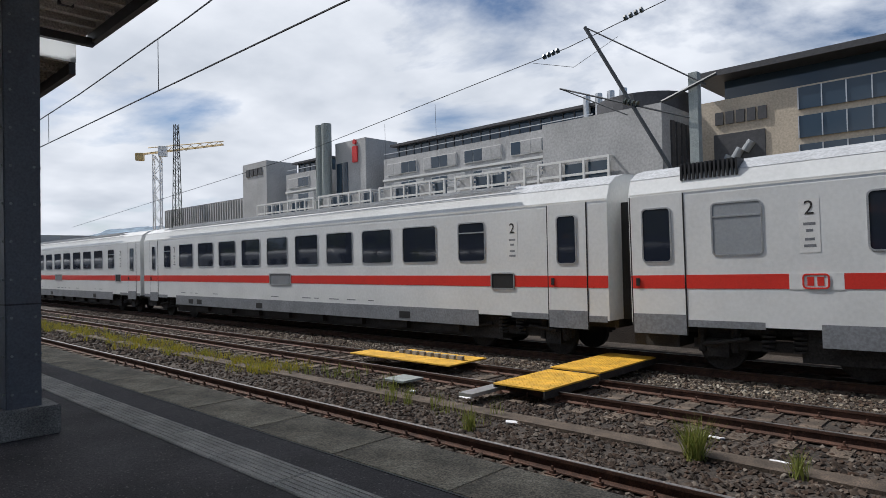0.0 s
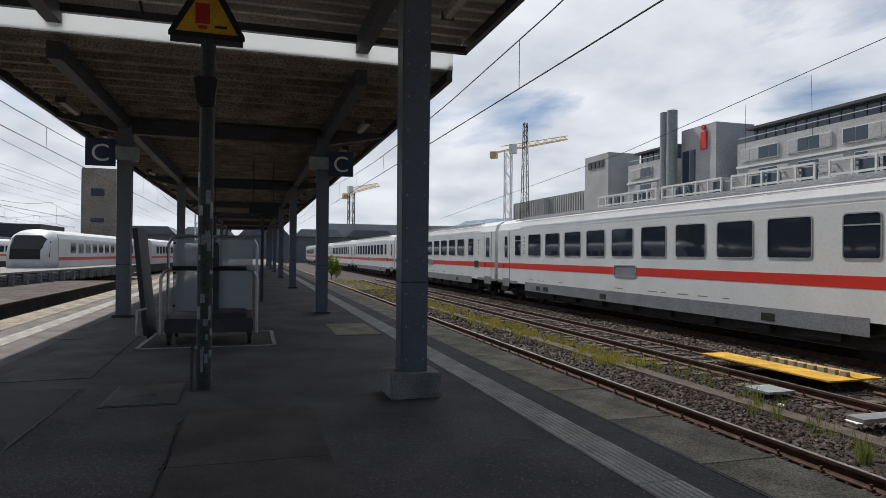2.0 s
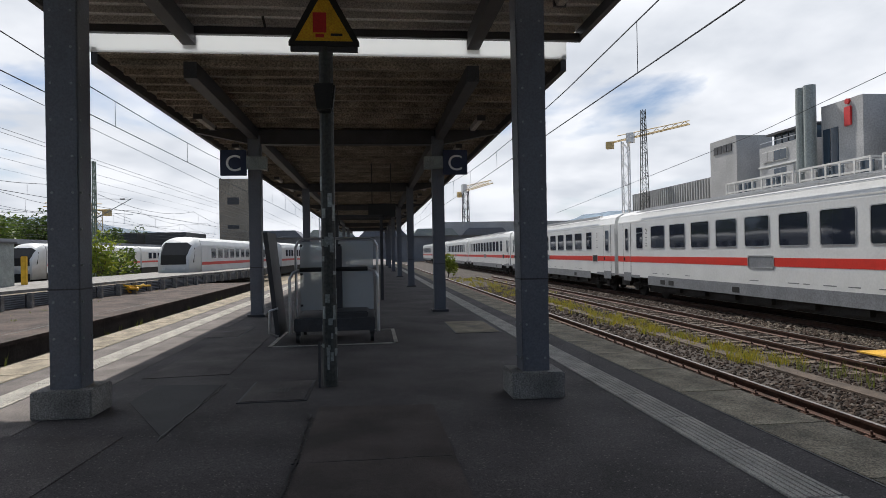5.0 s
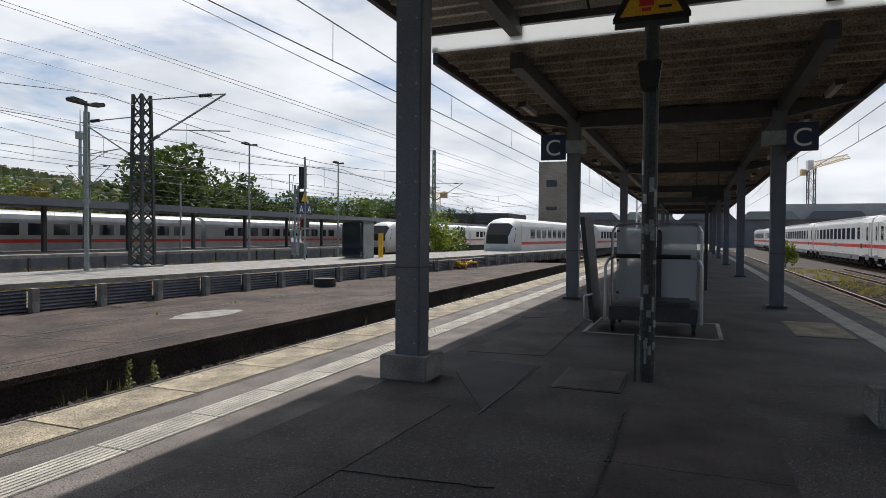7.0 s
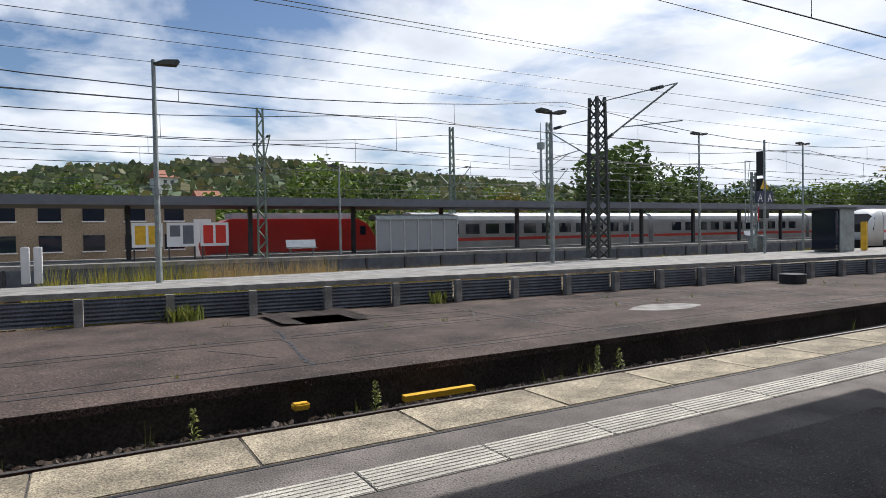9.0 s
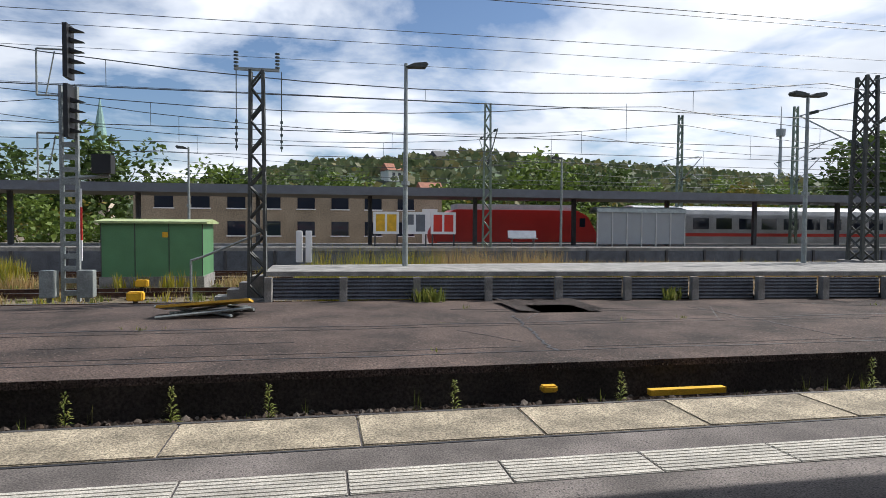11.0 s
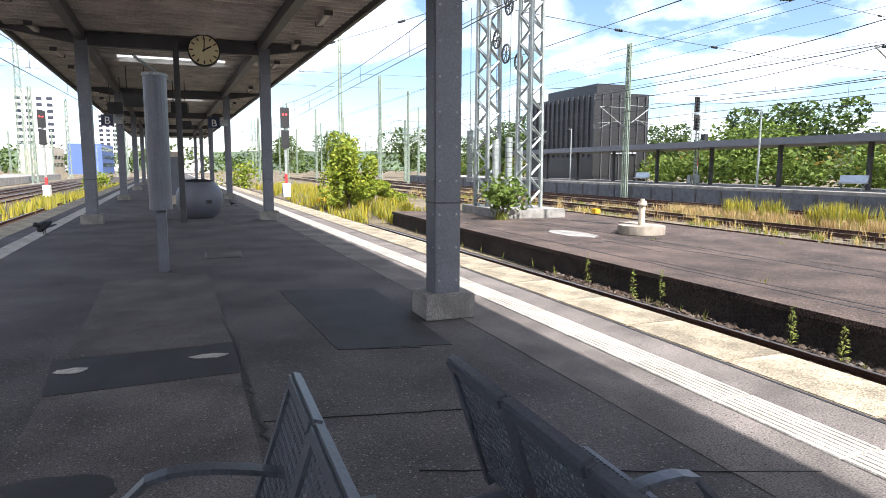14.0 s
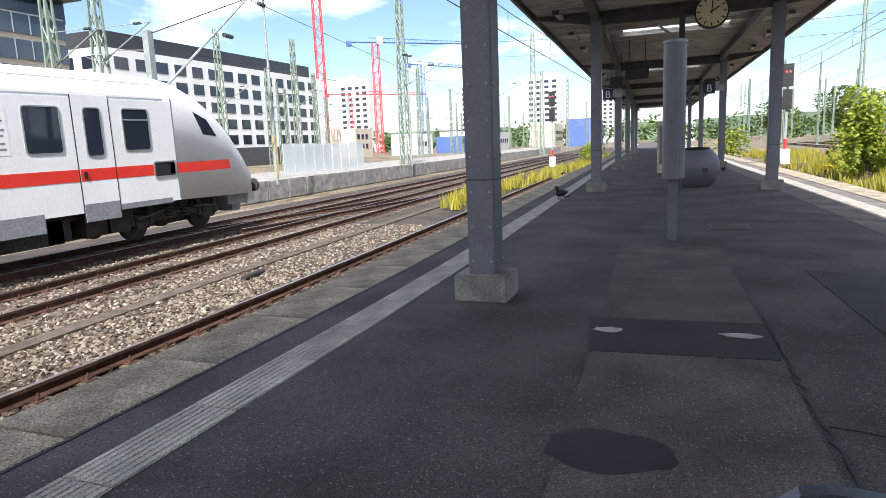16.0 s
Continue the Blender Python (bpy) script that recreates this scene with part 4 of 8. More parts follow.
for yt, ys in ((2.62, 3.545), (-4.34, -5.31)):
    x = -36.0
    while x < 42:
        o = tile if not tile_used else new("tile", tile.data)
        tile_used = True
        o.parent = GUIDE
        o.matrix_basis = pose(x, yt + bend(x), random.uniform(-0.001, 0.001), 0, 0, random.uniform(-0.2, 0.2) + math.degrees(math.atan((bend(x + 0.5) - bend(x - 0.5)))))
        x += 0.985
    x = -36.0
    while x < 42:
        o = slab if not slab_used else new("slab", slab.data)
        slab_used = True
        o.parent = EDGES
        o.matrix_basis = pose(x, ys + bend(x), random.uniform(-0.002, 0.002), 0, 0, random.uniform(-0.15, 0.15) + math.degrees(math.atan((bend(x + 0.5) - bend(x - 0.5)))))
        x += 1.352
    for x0, x1 in ((-150, -36.7), (42.5, 150)):
        bm = B()
        strip(bm, yt - 0.18, yt + 0.18, -0.02, 0.007, [x0] + [q for q in XS if x0 < q < x1] + [x1])
        part("tiles", bm, "tactile", GUIDE)["kind"] = "stuff"
        bm = B()
        strip(bm, ys - 0.35, ys + 0.35, -0.16, 0.006, [x0] + [q for q in XS if x0 < q < x1] + [x1])
        part("slabs", bm, "slab", EDGES)["kind"] = "stuff"
# south edge beyond the canopy shade: sunlight painted as paler strips
for y0_, y1_ in ((-4.915, -4.53), (-4.15, -3.45)):
    bm = B()
    strip(bm, y0_, y1_, -0.02, 0.001, [-60 + 2 * i for i in range(61)])
    solid("paving_strip", bm, "asphalt_sunlit", "strip of asphalt coloured paler for sunlight beside the guide tiles", "paving", "structure")
bm = B()
strip(bm, -4.945, -4.925, -0.01, 0.002, [-36 + 2 * i for i in range(39)])
solid("edge_joint", bm, "black", "dark open joint beside the edge slabs", "joint", "structure")
bm = B()
strip(bm, 3.165, 3.183, -0.01, 0.002, [-36 + 2 * i for i in range(39)])
solid("edge_joint", bm, "black", "dark open joint beside the edge slabs", "joint", "structure")
bm = B()
strip(bm, -5.7, -5.665, -0.16, -0.01, XS)
solid("edge_strip", bm, "black", "dark rubber edge strip of the platform", "edge strip", "structure")

# canopy lamps and skylights
for can, y0, z, xs in ((EAST_CAN, 2.75, 5.42, range(-9, 80, 4)), (EAST_CAN, -4.2, 5.42, range(-9, 80, 4)), (WEST_CAN, 2.5, 4.86, range(-60, -12, 4)), (WEST_CAN, -4.1, 4.86, range(-60, -12, 4))):
    for x in xs:
        lamp = thing("canopy_lamp", pose(x, y0 + bend(x), z), "pale tubular strip lamp under the canopy", "lamp", "canopy strip lamps")
        bm = B()
        prism(bm, [(-0.09, 0.0), (-0.06, -0.09), (0.06, -0.09), (0.09, 0.0)], -0.65, 0.65)
        part("diffuser", bm, "deck", lamp)
        for q in (-0.7, 0.65):
            bm = B()
            box(bm, q, q + 0.05, -0.1, 0.1, -0.1, 0.02)
            part("end_cap", bm, "steel_dark", lamp)
for x in SKYLIGHTS:
    bm = B()
    box(bm, x - 0.05, x + 1.25, -2.65 + bend(x), 1.15 + bend(x), 5.665, 5.68)
    part("skylight", bm, "skylight", EAST_CAN, "bright skylight panel")

# ---- things on the platform, west ----
pole = thing("sign_pole", pose(-8.08, -0.69, 0), "peeling grey-green post with triangular yellow warning sign", "sign post")
bm = B()
tube(bm, [(0, 0, 0), (0.02, 0.01, 4.15)], 0.085, 14)
part("post", bm, "mast_dark", pole, smooth=False)
bm = B()
r = random.Random(7)
for k in range(46):
    a, z, h = r.uniform(0, 6.28), r.uniform(0.1, 2.4), r.uniform(0.04, 0.2)
    m = pose(0.005 * z, 0.0025 * z, z, 0, 0, math.degrees(a))
    box(bm, 0.078, 0.0875, -r.uniform(0.01, 0.03), r.uniform(0.01, 0.03), 0, h, m)
part("peeled_paint", bm, "galv", pole, "flaking pale paint")["kind"] = "stuff"
bm = B()
bar(bm, (0.1, -0.12, 0), (0.1, -0.12, 0.55), 0.018)
part("conduit", bm, "steel_dark", pole)
bm = B()
prism(bm, [(-0.09, 3.3), (0.09, 3.3), (0.13, 3.62), (-0.13, 3.62)], 0.06, 0.26)
part("loudspeaker", bm, "black", pole, bevel=0.02)
bm = B()
prism(bm, [(-0.42, 4.1), (0.42, 4.1), (0.42, 4.15), (0.05, 4.84), (-0.05, 4.84), (-0.42, 4.15)], 0.1, 0.12)
tri = part("warning_triangle", bm, "black", pole)
bm = B()
prism(bm, [(-0.34, 4.16), (0.34, 4.16), (0.0, 4.76)], 0.12, 0.126)
part("yellow_field", bm, "yellow", tri)
bm = B()
box(bm, 0.126, 0.13, -0.13, 0.03, 4.26, 4.5)
box(bm, 0.126, 0.13, -0.1, 0.0, 4.2, 4.24)
part("train_pictogram", bm, "red", tri)
bm = B()
box(bm, 0.126, 0.13, 0.08, 0.22, 4.22, 4.25)
box(bm, 0.126, 0.13, 0.07, 0.1, 4.27, 4.42, pose(0, 0.12, 0.1, 12, 0, 0))
part("plain_bars", bm, "black", tri)
bm = B()
box(bm, 0.06, 0.1, -0.4, 0.4, 4.04, 4.1)
part("bracket", bm, "steel_dark", pole)

cart = thing("boarding_lift", pose(-12.5, -0.85, 0), "grey mobile boarding lift with clear side panels and hoop rails", "wheelchair lift")
bm = B()
box(bm, -0.75, 0.75, -0.72, 0.72, 0.22, 0.46)
part("deck", bm, "steel_dark", cart, bevel=0.015)
for sx in (-0.6, 0.6):
    for sy in (-0.66, 0.66):
        bm = B()
        bar(bm, (sx, sy - 0.03, 0.1), (sx, sy + 0.03, 0.1), 0.1, 14)
        part("wheel", bm, "black", cart)
        bm = B()
        box(bm, sx - 0.04, sx + 0.04, sy - 0.045, sy + 0.045, 0.14, 0.24)
        part("caster", bm, "steel_dark", cart)
for x, top in ((0.76, 1.32), (-0.2, 1.9)):
    bm = B()
    tube(bm, [(x, -0.78, 0.2), (x, -0.78, top - 0.15), (x, -0.72, top - 0.04), (x, -0.62, top), (x, 0.62, top), (x, 0.72, top - 0.04), (x, 0.78, top - 0.15), (x, 0.78, 0.2)], 0.026, 8)
    part("hoop_rail", bm, "alu", cart)
bm = B()
bar(bm, (0.77, -0.6, 1.33), (0.77, 0.6, 1.33), 0.04, 10)
part("grip", bm, "black", cart, "black foam grip")
for y0, y1 in ((-0.7, -0.03), (0.03, 0.7)):
    bm = B()
    box(bm, -0.21, -0.2, y0, y1, 0.52, 1.84)
    part("clear_panel", bm, "clear", cart)
    bm = B()
    for q in (0.6, 1.2, 1.75):
        box(bm, -0.2, -0.17, y0, y0 + 0.05, q, q + 0.04)
    part("clips", bm, "black", cart)
bm = B()
box(bm, -0.3, -0.1, 0.0, 0.1, 0.46, 1.75)
part("lift_column", bm, "steel_dark", cart)
bm = B()
box(bm, -0.5, 0.5, -0.04, 0.04, 0.0, 1.9, pose(0.1, -1.02, 0.12, 6, 0, 0))
part("folded_ramp", bm, "steel_dark", cart, "folded dark ramp plate")
bm = B()
box(bm, -0.45, 0.45, -0.048, -0.042, 0.1, 0.9, pose(0.1, -1.02, 0.12, 6, 0, 0))
part("ramp_face", bm, "alu", cart)
bm = B()
tube(bm, [(0.7, -1.0, 0.15), (0.7, -1.15, 0.2), (0.7, -1.15, 0.6), (0.7, -1.0, 0.65)], 0.02)
part("ramp_handle", bm, "alu", cart)
bm = B()
box(bm, -0.55, 0.55, -0.3, 0.3, 0.46, 0.56, pose(0.2, 0.3, 0))
part("battery_box", bm, "steel_dark", cart, bevel=0.02)
bm = B()
for a, b, c, d in ((-13.7, -11.55, -2.0, -1.93), (-13.7, -11.55, 0.2, 0.27), (-11.62, -11.55, -2.0, 0.27), (-13.7, -13.63, -2.0, 0.27)):
    box(bm, a, b, c, d, -0.004, 0.005)
solid("floor_marking", bm, "tactile", "white painted rectangle round the boarding lift", "marking", "structure")


def letter_sign(x, y, letter, size=0.66, z=4.0, face=1, bracket=0.0):
    s = thing("letter_sign", pose(x, y, z), "dark blue square sign with white letter " + letter, "sign", "platform section signs")
    bm = B()
    box(bm, -0.03, 0.03, -size / 2, size / 2, -size / 2, size / 2)
    part("board", bm, "sign_blue", s, bevel=0.008)
    for d, rz in ((1, 90), (-1, -90)):
        text(s, letter, pose(d * 0.032, 0, -size * 0.32, 90, 0, rz), size * 0.9, "sign_white", "letter")
    bm = B()
    d = math.copysign(1, bracket)
    box(bm, -0.22, 0.05, min(d * size / 2, d * (size / 2 + abs(bracket))), max(d * size / 2, d * (size / 2 + abs(bracket))), -0.16, 0.16)
    part("bracket", bm, "galv", s)


letter_sign(-17.1, -3.69, "C", bracket=0.5)
letter_sign(-17.1, 2.08, "C", bracket=-0.5)
letter_sign(37.5, 1.68 + bend(37) + 0.55, "B", 0.55, 3.9, bracket=-0.4)
letter_sign(37.5, -3.2 + bend(37) + 0.55, "B", 0.55, 3.9, bracket=-0.4)
# hanging indicator boards under the west canopy
for x, y, z, w in ((-24, 0.2, 3.2, 1.0), (-33, -2.2, 3.3, 0.8), (30, 0.6, 4.2, 0.9), (45, -1.4, 4.2, 0.9), (34, 1.6, 4.2, 0.6), (34, -1.0, 4.3, 0.7)):
    d = thing("hanging_board", pose(x, y + bend(x), z), "dark hanging indicator board under the canopy", "sign", "hanging boards")
    bm = B()
    box(bm, -0.12, 0.12, -w / 2, w / 2, -0.25, 0.25)
    part("case", bm, "black", d, bevel=0.02)
    for q in (-w * 0.35, w * 0.35):
        bm = B()
        bar(bm, (0, q, 0.25), (0, q, 5.52 - z if x > 0 else 5.06 - z), 0.02)
        part("hanger", bm, "steel_dark", d)
frame_x = -21.0
gate = thing("steel_frame", pose(-22, -0.6, 0), "dark steel frame standing on the platform", "frame")
bm = B()
for q in (-0.75, 0.75):
    box(bm, -0.05, 0.05, q - 0.05, q + 0.05, 0, 2.9)
box(bm, -0.05, 0.05, -0.8, 0.8, 2.82, 2.92)
part("frame", bm, "steel_dark", gate)

# ---- things on the platform, east ----
pil = thing("info_pillar", pose(13.45, -0.1, 0), "slender grey rounded information pillar on a post", "info pillar")
bm = B()
n = 20
prism(bm, [(0.3 * math.cos(2 * math.pi * i / n), 0.17 * math.sin(2 * math.pi * i / n)) for i in range(n)], 1.0, 3.05, "z")
part("panel", bm, "steel", pil, bevel=0.0)
bm = B()
box(bm, -0.07, 0.07, -0.075, 0.075, 0, 1.0)
part("post", bm, "steel", pil)
bm = B()
prism(bm, [(0.32 * math.cos(2 * math.pi * i / n), 0.185 * math.sin(2 * math.pi * i / n)) for i in range(n)], 3.05, 3.09, "z")
bar(bm, (-0.4, 0.25, 3.3), (0.5, -0.2, 3.05), 0.02)
part("cap", bm, "galv", pil)

ck = thing("platform_clock", pose(23.2, -0.15, 0), "round station clock with cream face on a dark post", "clock")
bm = B()
box(bm, -0.08, 0.08, -0.08, 0.08, 0, 5.3)
part("post", bm, "steel_dark", ck)
bm = B()
bar(bm, (0, -0.7, 5.1), (0, 0, 5.1), 0.04)
part("arm", bm, "steel_dark", ck)
bm = B()
bar(bm, (-0.12, -0.78, 5.1), (0.12, -0.78, 5.1), 0.46, 36)
case = part("case", bm, "black", ck)
bm = B()
bar(bm, (-0.13, -0.78, 5.1), (-0.122, -0.78, 5.1), 0.42, 36)
part("face", bm, "clock_face", case)
bm = B()
for h in range(12):
    a = math.pi * h / 6
    m = pose(-0.132, -0.78, 5.1, 0, 0, 0) @ Matrix.Rotation(a, 4, "X")
    box(bm, -0.004, 0.0, -0.018, 0.018, 0.3, 0.4, m)
part("hour_marks", bm, "black", case)
for a, l0, l1, w in ((-60, -0.06, 0.24, 0.02), (-4, -0.06, 0.34, 0.015)):
    bm = B()
    box(bm, -0.006, 0.0, -w, w, l0, l1, pose(-0.137, -0.78, 5.1) @ Matrix.Rotation(radians(-a), 4, "X"))
    part("hand_pointer", bm, "black", case)

glo = thing("grit_bin", pose(24.9, -0.62, 0), "large grey spherical grit bin with a cut-open top", "grit bin")
bm = B()
bmesh.ops.create_uvsphere(bm, u_segments=32, v_segments=20, radius=0.74)
bmesh.ops.translate(bm, verts=bm.verts[:], vec=(0, 0, 0.62))
bmesh.ops.bisect_plane(bm, geom=bm.verts[:] + bm.edges[:] + bm.faces[:], plane_co=(0, 0, 0.0), plane_no=(0, 0, -1), clear_outer=True)
bmesh.ops.bisect_plane(bm, geom=bm.verts[:] + bm.edges[:] + bm.faces[:], plane_co=(0, 0, 1.22), plane_no=(-0.1, 0, 1), clear_outer=True)
part("shell", bm, "steel", glo, smooth=True)
bm = B()
bmesh.ops.create_circle(bm, cap_ends=True, segments=28, radius=0.42)
bmesh.ops.translate(bm, verts=bm.verts[:], vec=(0, 0, 1.2))
part("opening", bm, "black", glo)
bm = B()
box(bm, -0.78, -0.7, -0.36, -0.2, 0.5, 0.62)
part("handle", bm, "steel_dark", glo)
bm = B()
box(bm, -0.2, 0.2, -0.2, 0.2, 0, 0.04)
part("foot", bm, "steel_dark", glo)

kiosk = thing("platform_cabinet", pose(33.5, 0.5, 0), "beige and grey cabinet under the canopy", "cabinet")
bm = B()
box(bm, -0.4, 0.4, -0.35, 0.35, 0, 2.3)
part("body", bm, "facade_sand", kiosk, bevel=0.02)
bm = B()
box(bm, -0.42, -0.4, -0.25, 0.25, 0.4, 2.1)
part("door", bm, "steel", kiosk)


def bird(x, y, rz, s, label):
    b = thing("crow" if s > 0.7 else "pigeon", pose(x, y, 0, 0, 0, rz), label, "bird")
    bm = B()
    bmesh.ops.create_uvsphere(bm, u_segments=14, v_segments=9, radius=1)
    bmesh.ops.transform(bm, matrix=pose(0, 0, 0.2 * s, 0, 18, 0) @ Matrix.Diagonal((0.19 * s, 0.085 * s, 0.095 * s, 1)), verts=bm.verts[:])
    part("body", bm, "crow", b, smooth=True)
    bm = B()
    bmesh.ops.create_uvsphere(bm, u_segments=12, v_segments=8, radius=0.055 * s)
    bmesh.ops.translate(bm, verts=bm.verts[:], vec=(0.19 * s, 0, 0.31 * s))
    bar(bm, (0.12 * s, 0, 0.25 * s), (0.19 * s, 0, 0.31 * s), 0.055 * s, 8, 0.045 * s)
    hd = part("head", bm, "crow", b, smooth=True)
    bm = B()
    bar(bm, (0.23 * s, 0, 0.31 * s), (0.31 * s, 0, 0.29 * s), 0.018 * s, 6, 0.003)
    part("beak", bm, "black", hd)
    bm = B()
    prism(bm, [(-0.14 * s, -0.04 * s), (-0.36 * s, -0.05 * s), (-0.36 * s, 0.05 * s), (-0.14 * s, 0.04 * s)], 0.125 * s, 0.15 * s, "z")
    part("tail", bm, "crow", b)
    for q in (-1, 1):
        bm = B()
        bmesh.ops.create_uvsphere(bm, u_segments=10, v_segments=6, radius=1)
        bmesh.ops.transform(bm, matrix=pose(-0.05 * s, q * 0.075 * s, 0.21 * s, 0, 16, 0) @ Matrix.Diagonal((0.19 * s, 0.02 * s, 0.06 * s, 1)), verts=bm.verts[:])
        part("wing", bm, "crow", b, smooth=True)
        bm = B()
        bar(bm, (0.0, q * 0.035 * s, 0.0), (0.0, q * 0.035 * s, 0.14 * s), 0.009 * s, 5)
        box(bm, -0.03 * s, 0.06 * s, q * 0.035 * s - 0.012 * s, q * 0.035 * s + 0.012 * s, 0, 0.008 * s)
        part("leg", bm, "black", b)
    return b


CROW = bird(20.4, 2.95, 150, 1.05, "black crow standing on the pale guidance strip")
PIGEON = bird(31.1, -1.85, 60, 0.6, "dark pigeon standing on the asphalt")

# back-to-back bench of perforated steel seats
bench = thing("waiting_bench", pose(1.5, 0, 0), "grey back-to-back bench of perforated steel with curved armrests", "bench")


def grid_panel(name, m, w, h, parent):
    """A perforated sheet: bars both ways inside a frame."""
    bm = B()
    nx, nz = int(w / 0.026), int(h / 0.03)
    for i in range(nx + 1):
        x = w * i / nx
        box(bm, x - 0.0045, x + 0.0045, -0.0025, 0.0025, 0, h, m)
    for k in range(nz + 1):
        z = h * k / nz
        box(bm, 0, w, -0.003, 0.003, z - 0.0055, z + 0.0055, m)
    panel = part(name, bm, "mesh_grey", parent)
    panel["kind"] = "stuff"
    return panel


for s, yb in ((1, -0.98), (-1, -1.66)):
    for i in range(3):
        x0 = 1.72 + i * 0.49
        tilt = 18 * s
        m = pose(x0, yb + s * 0.12, 0.44, tilt, 0, 0)
        grid_panel("backrest", m, 0.46, 0.5, bench)
        bm = B()
        box(bm, -0.012, 0.472, -0.026, 0.026, 0.475, 0.53, m)
        part("top_rail", bm, "mesh_grey", bench, bevel=0.012)
        for q in (-0.02, 0.44):
            bm = B()
            box(bm, q, q + 0.04, -0.03, 0.016, -0.05, 0.51, m)
            part("side_rail", bm, "mesh_grey", bench)
        ms = pose(x0, yb + s * 0.14, 0.45, -90 if s > 0 else 90, 0, 0)
        grid_panel("seat", pose(x0, yb + s * 0.14, 0.44, -86 * s, 0, 0), 0.46, 0.44, bench)
        bm = B()
        box(bm, x0, x0 + 0.46, min(yb + s * 0.58, yb + s * 0.61), max(yb + s * 0.58, yb + s * 0.61), 0.43, 0.47)
        part("seat_lip", bm, "mesh_grey", bench, bevel=0.01)
    for x in ((2.9,) if s > 0 else (2.36,)):
        bm = B()
        pts = [(x, yb + s * (0.0 + 0.56 * u), 0.69 + 0.07 * math.sin(u * math.pi * 0.8) - 0.14 * (max(0, u - 0.7) / 0.3) ** 2) for u in [k / 9 for k in range(10)]]
        for a, b in zip(pts, pts[1:]):
            box(bm, 0, (Vector(b) - Vector(a)).length + 0.006, -0.026, 0.026, -0.009, 0.009, Matrix.Translation(a) @ (Vector(b) - Vector(a)).to_track_quat("X", "Z").to_matrix().to_4x4())
        bar(bm, pts[-1], (x, yb + s * 0.57, 0.44), 0.012)
        part("armrest", bm, "mesh_grey", bench)
bm = B()
box(bm, 1.75, 3.21, -1.32, -1.22, 0.3, 0.4)
part("beam", bm, "mesh_grey", bench)
for x in (1.95, 3.0):
    bm = B()
    box(bm, x - 0.04, x + 0.04, -1.31, -1.23, 0, 0.3)
    box(bm, x - 0.05, x + 0.05, -1.62, -0.92, 0, 0.03)
    box(bm, x - 0.03, x + 0.03, -2.0, -0.55, 0.38, 0.42)
    part("leg", bm, "mesh_grey", bench)


# ---- ballast stones, boarding plates, weeds by the tracks ----
def stones(name, boxes, n, size, material, label, seed):
    r = np.random.default_rng(seed)
    area = np.array([(b[1] - b[0]) * (b[3] - b[2]) for b in boxes])
    pick = r.choice(len(boxes), n, p=area / area.sum())
    bb = np.array(boxes)[pick]
    c = np.stack([bb[:, 0] + r.random(n) * (bb[:, 1] - bb[:, 0]), bb[:, 2] + r.random(n) * (bb[:, 3] - bb[:, 2]), bb[:, 4] + r.random(n) * 0.02], 1)
    c[:, 1] += np.array([bend(x) for x in c[:, 0]]) if boxes[0][2] > 0 else 0
    base = np.array([(1, 0, 0), (-0.9, 0.2, 0), (0, 1, 0.1), (0.1, -1, 0), (0.1, 0.1, 0.8), (0, 0, -0.7), (0.6, 0.6, 0.45), (-0.5, -0.55, 0.5)])
    faces0 = np.array([(0, 6, 4), (6, 2, 4), (2, 1, 4), (1, 7, 4), (7, 3, 4), (3, 0, 4), (0, 2, 6), (1, 3, 7), (0, 5, 2), (2, 5, 1), (1, 5, 3), (3, 5, 0)])
    s = size * (0.5 + r.random((n, 1, 1))) * (0.7 + 0.6 * r.random((n, 8, 3)))
    a = r.random(n) * 6.283
    v = base[None] * s
    x, y = v[..., 0] * np.cos(a)[:, None] - v[..., 1] * np.sin(a)[:, None], v[..., 0] * np.sin(a)[:, None] + v[..., 1] * np.cos(a)[:, None]
    v = np.stack([x, y, v[..., 2]], -1) + c[:, None, :]
    f = faces0[None] + (np.arange(n) * 8)[:, None, None]
    return mesh_np(name, v.reshape(-1, 3).tolist(), f.reshape(-1, 3).tolist(), material, label, "ballast")


zb = BED - 0.025
stones("ballast_stones", [(-16, 14, 4.7, 13.3, zb), (-12, 8, 6.5, 9.5, zb)], 30000, 0.035, "stone", "brown and grey ballast stones between the rails", 1)
stones("pale_ballast_stones", [(-22, 4, 11.3, 13.6, zb), (4, 22, 6.6, 13.4, zb), (4, 14, 6.5, 9.4, zb)], 26000, 0.032, "stone_pale", "pale grey fresh ballast stones", 2)
stones("trough_stones", [(-14, 16, -8.85, -6.4, BED + 0.03)], 11000, 0.045, "stone", "dark ballast stones in the track trough", 3)
stones("far_ballast_stones", [(-45, -16, 6.4, 13.4, zb)], 9000, 0.06, "stone", "grey ballast stones along the tracks", 4)
bm = B()
strip(bm, 7.95, 8.3, BED - 0.06, BED + 0.03, [-30 + 2 * i for i in range(16)])
duct_rows = [[bm.verts.new((x, y + bend(x) + drift(x), z)) for y, z in ((7.95, BED - 0.06), (8.3, BED - 0.06), (8.3, BED + 0.03), (7.95, BED + 0.03))] for x in range(0, 46, 2)]
for a, b in zip(duct_rows, duct_rows[1:]):
    for i in range(4):
        j = (i + 1) % 4
        bm.faces.new((a[i], a[j], b[j], b[i]))
solid("cable_duct", bm, "sleeper", "brown cable duct cover between the tracks", "cable duct", "structure")

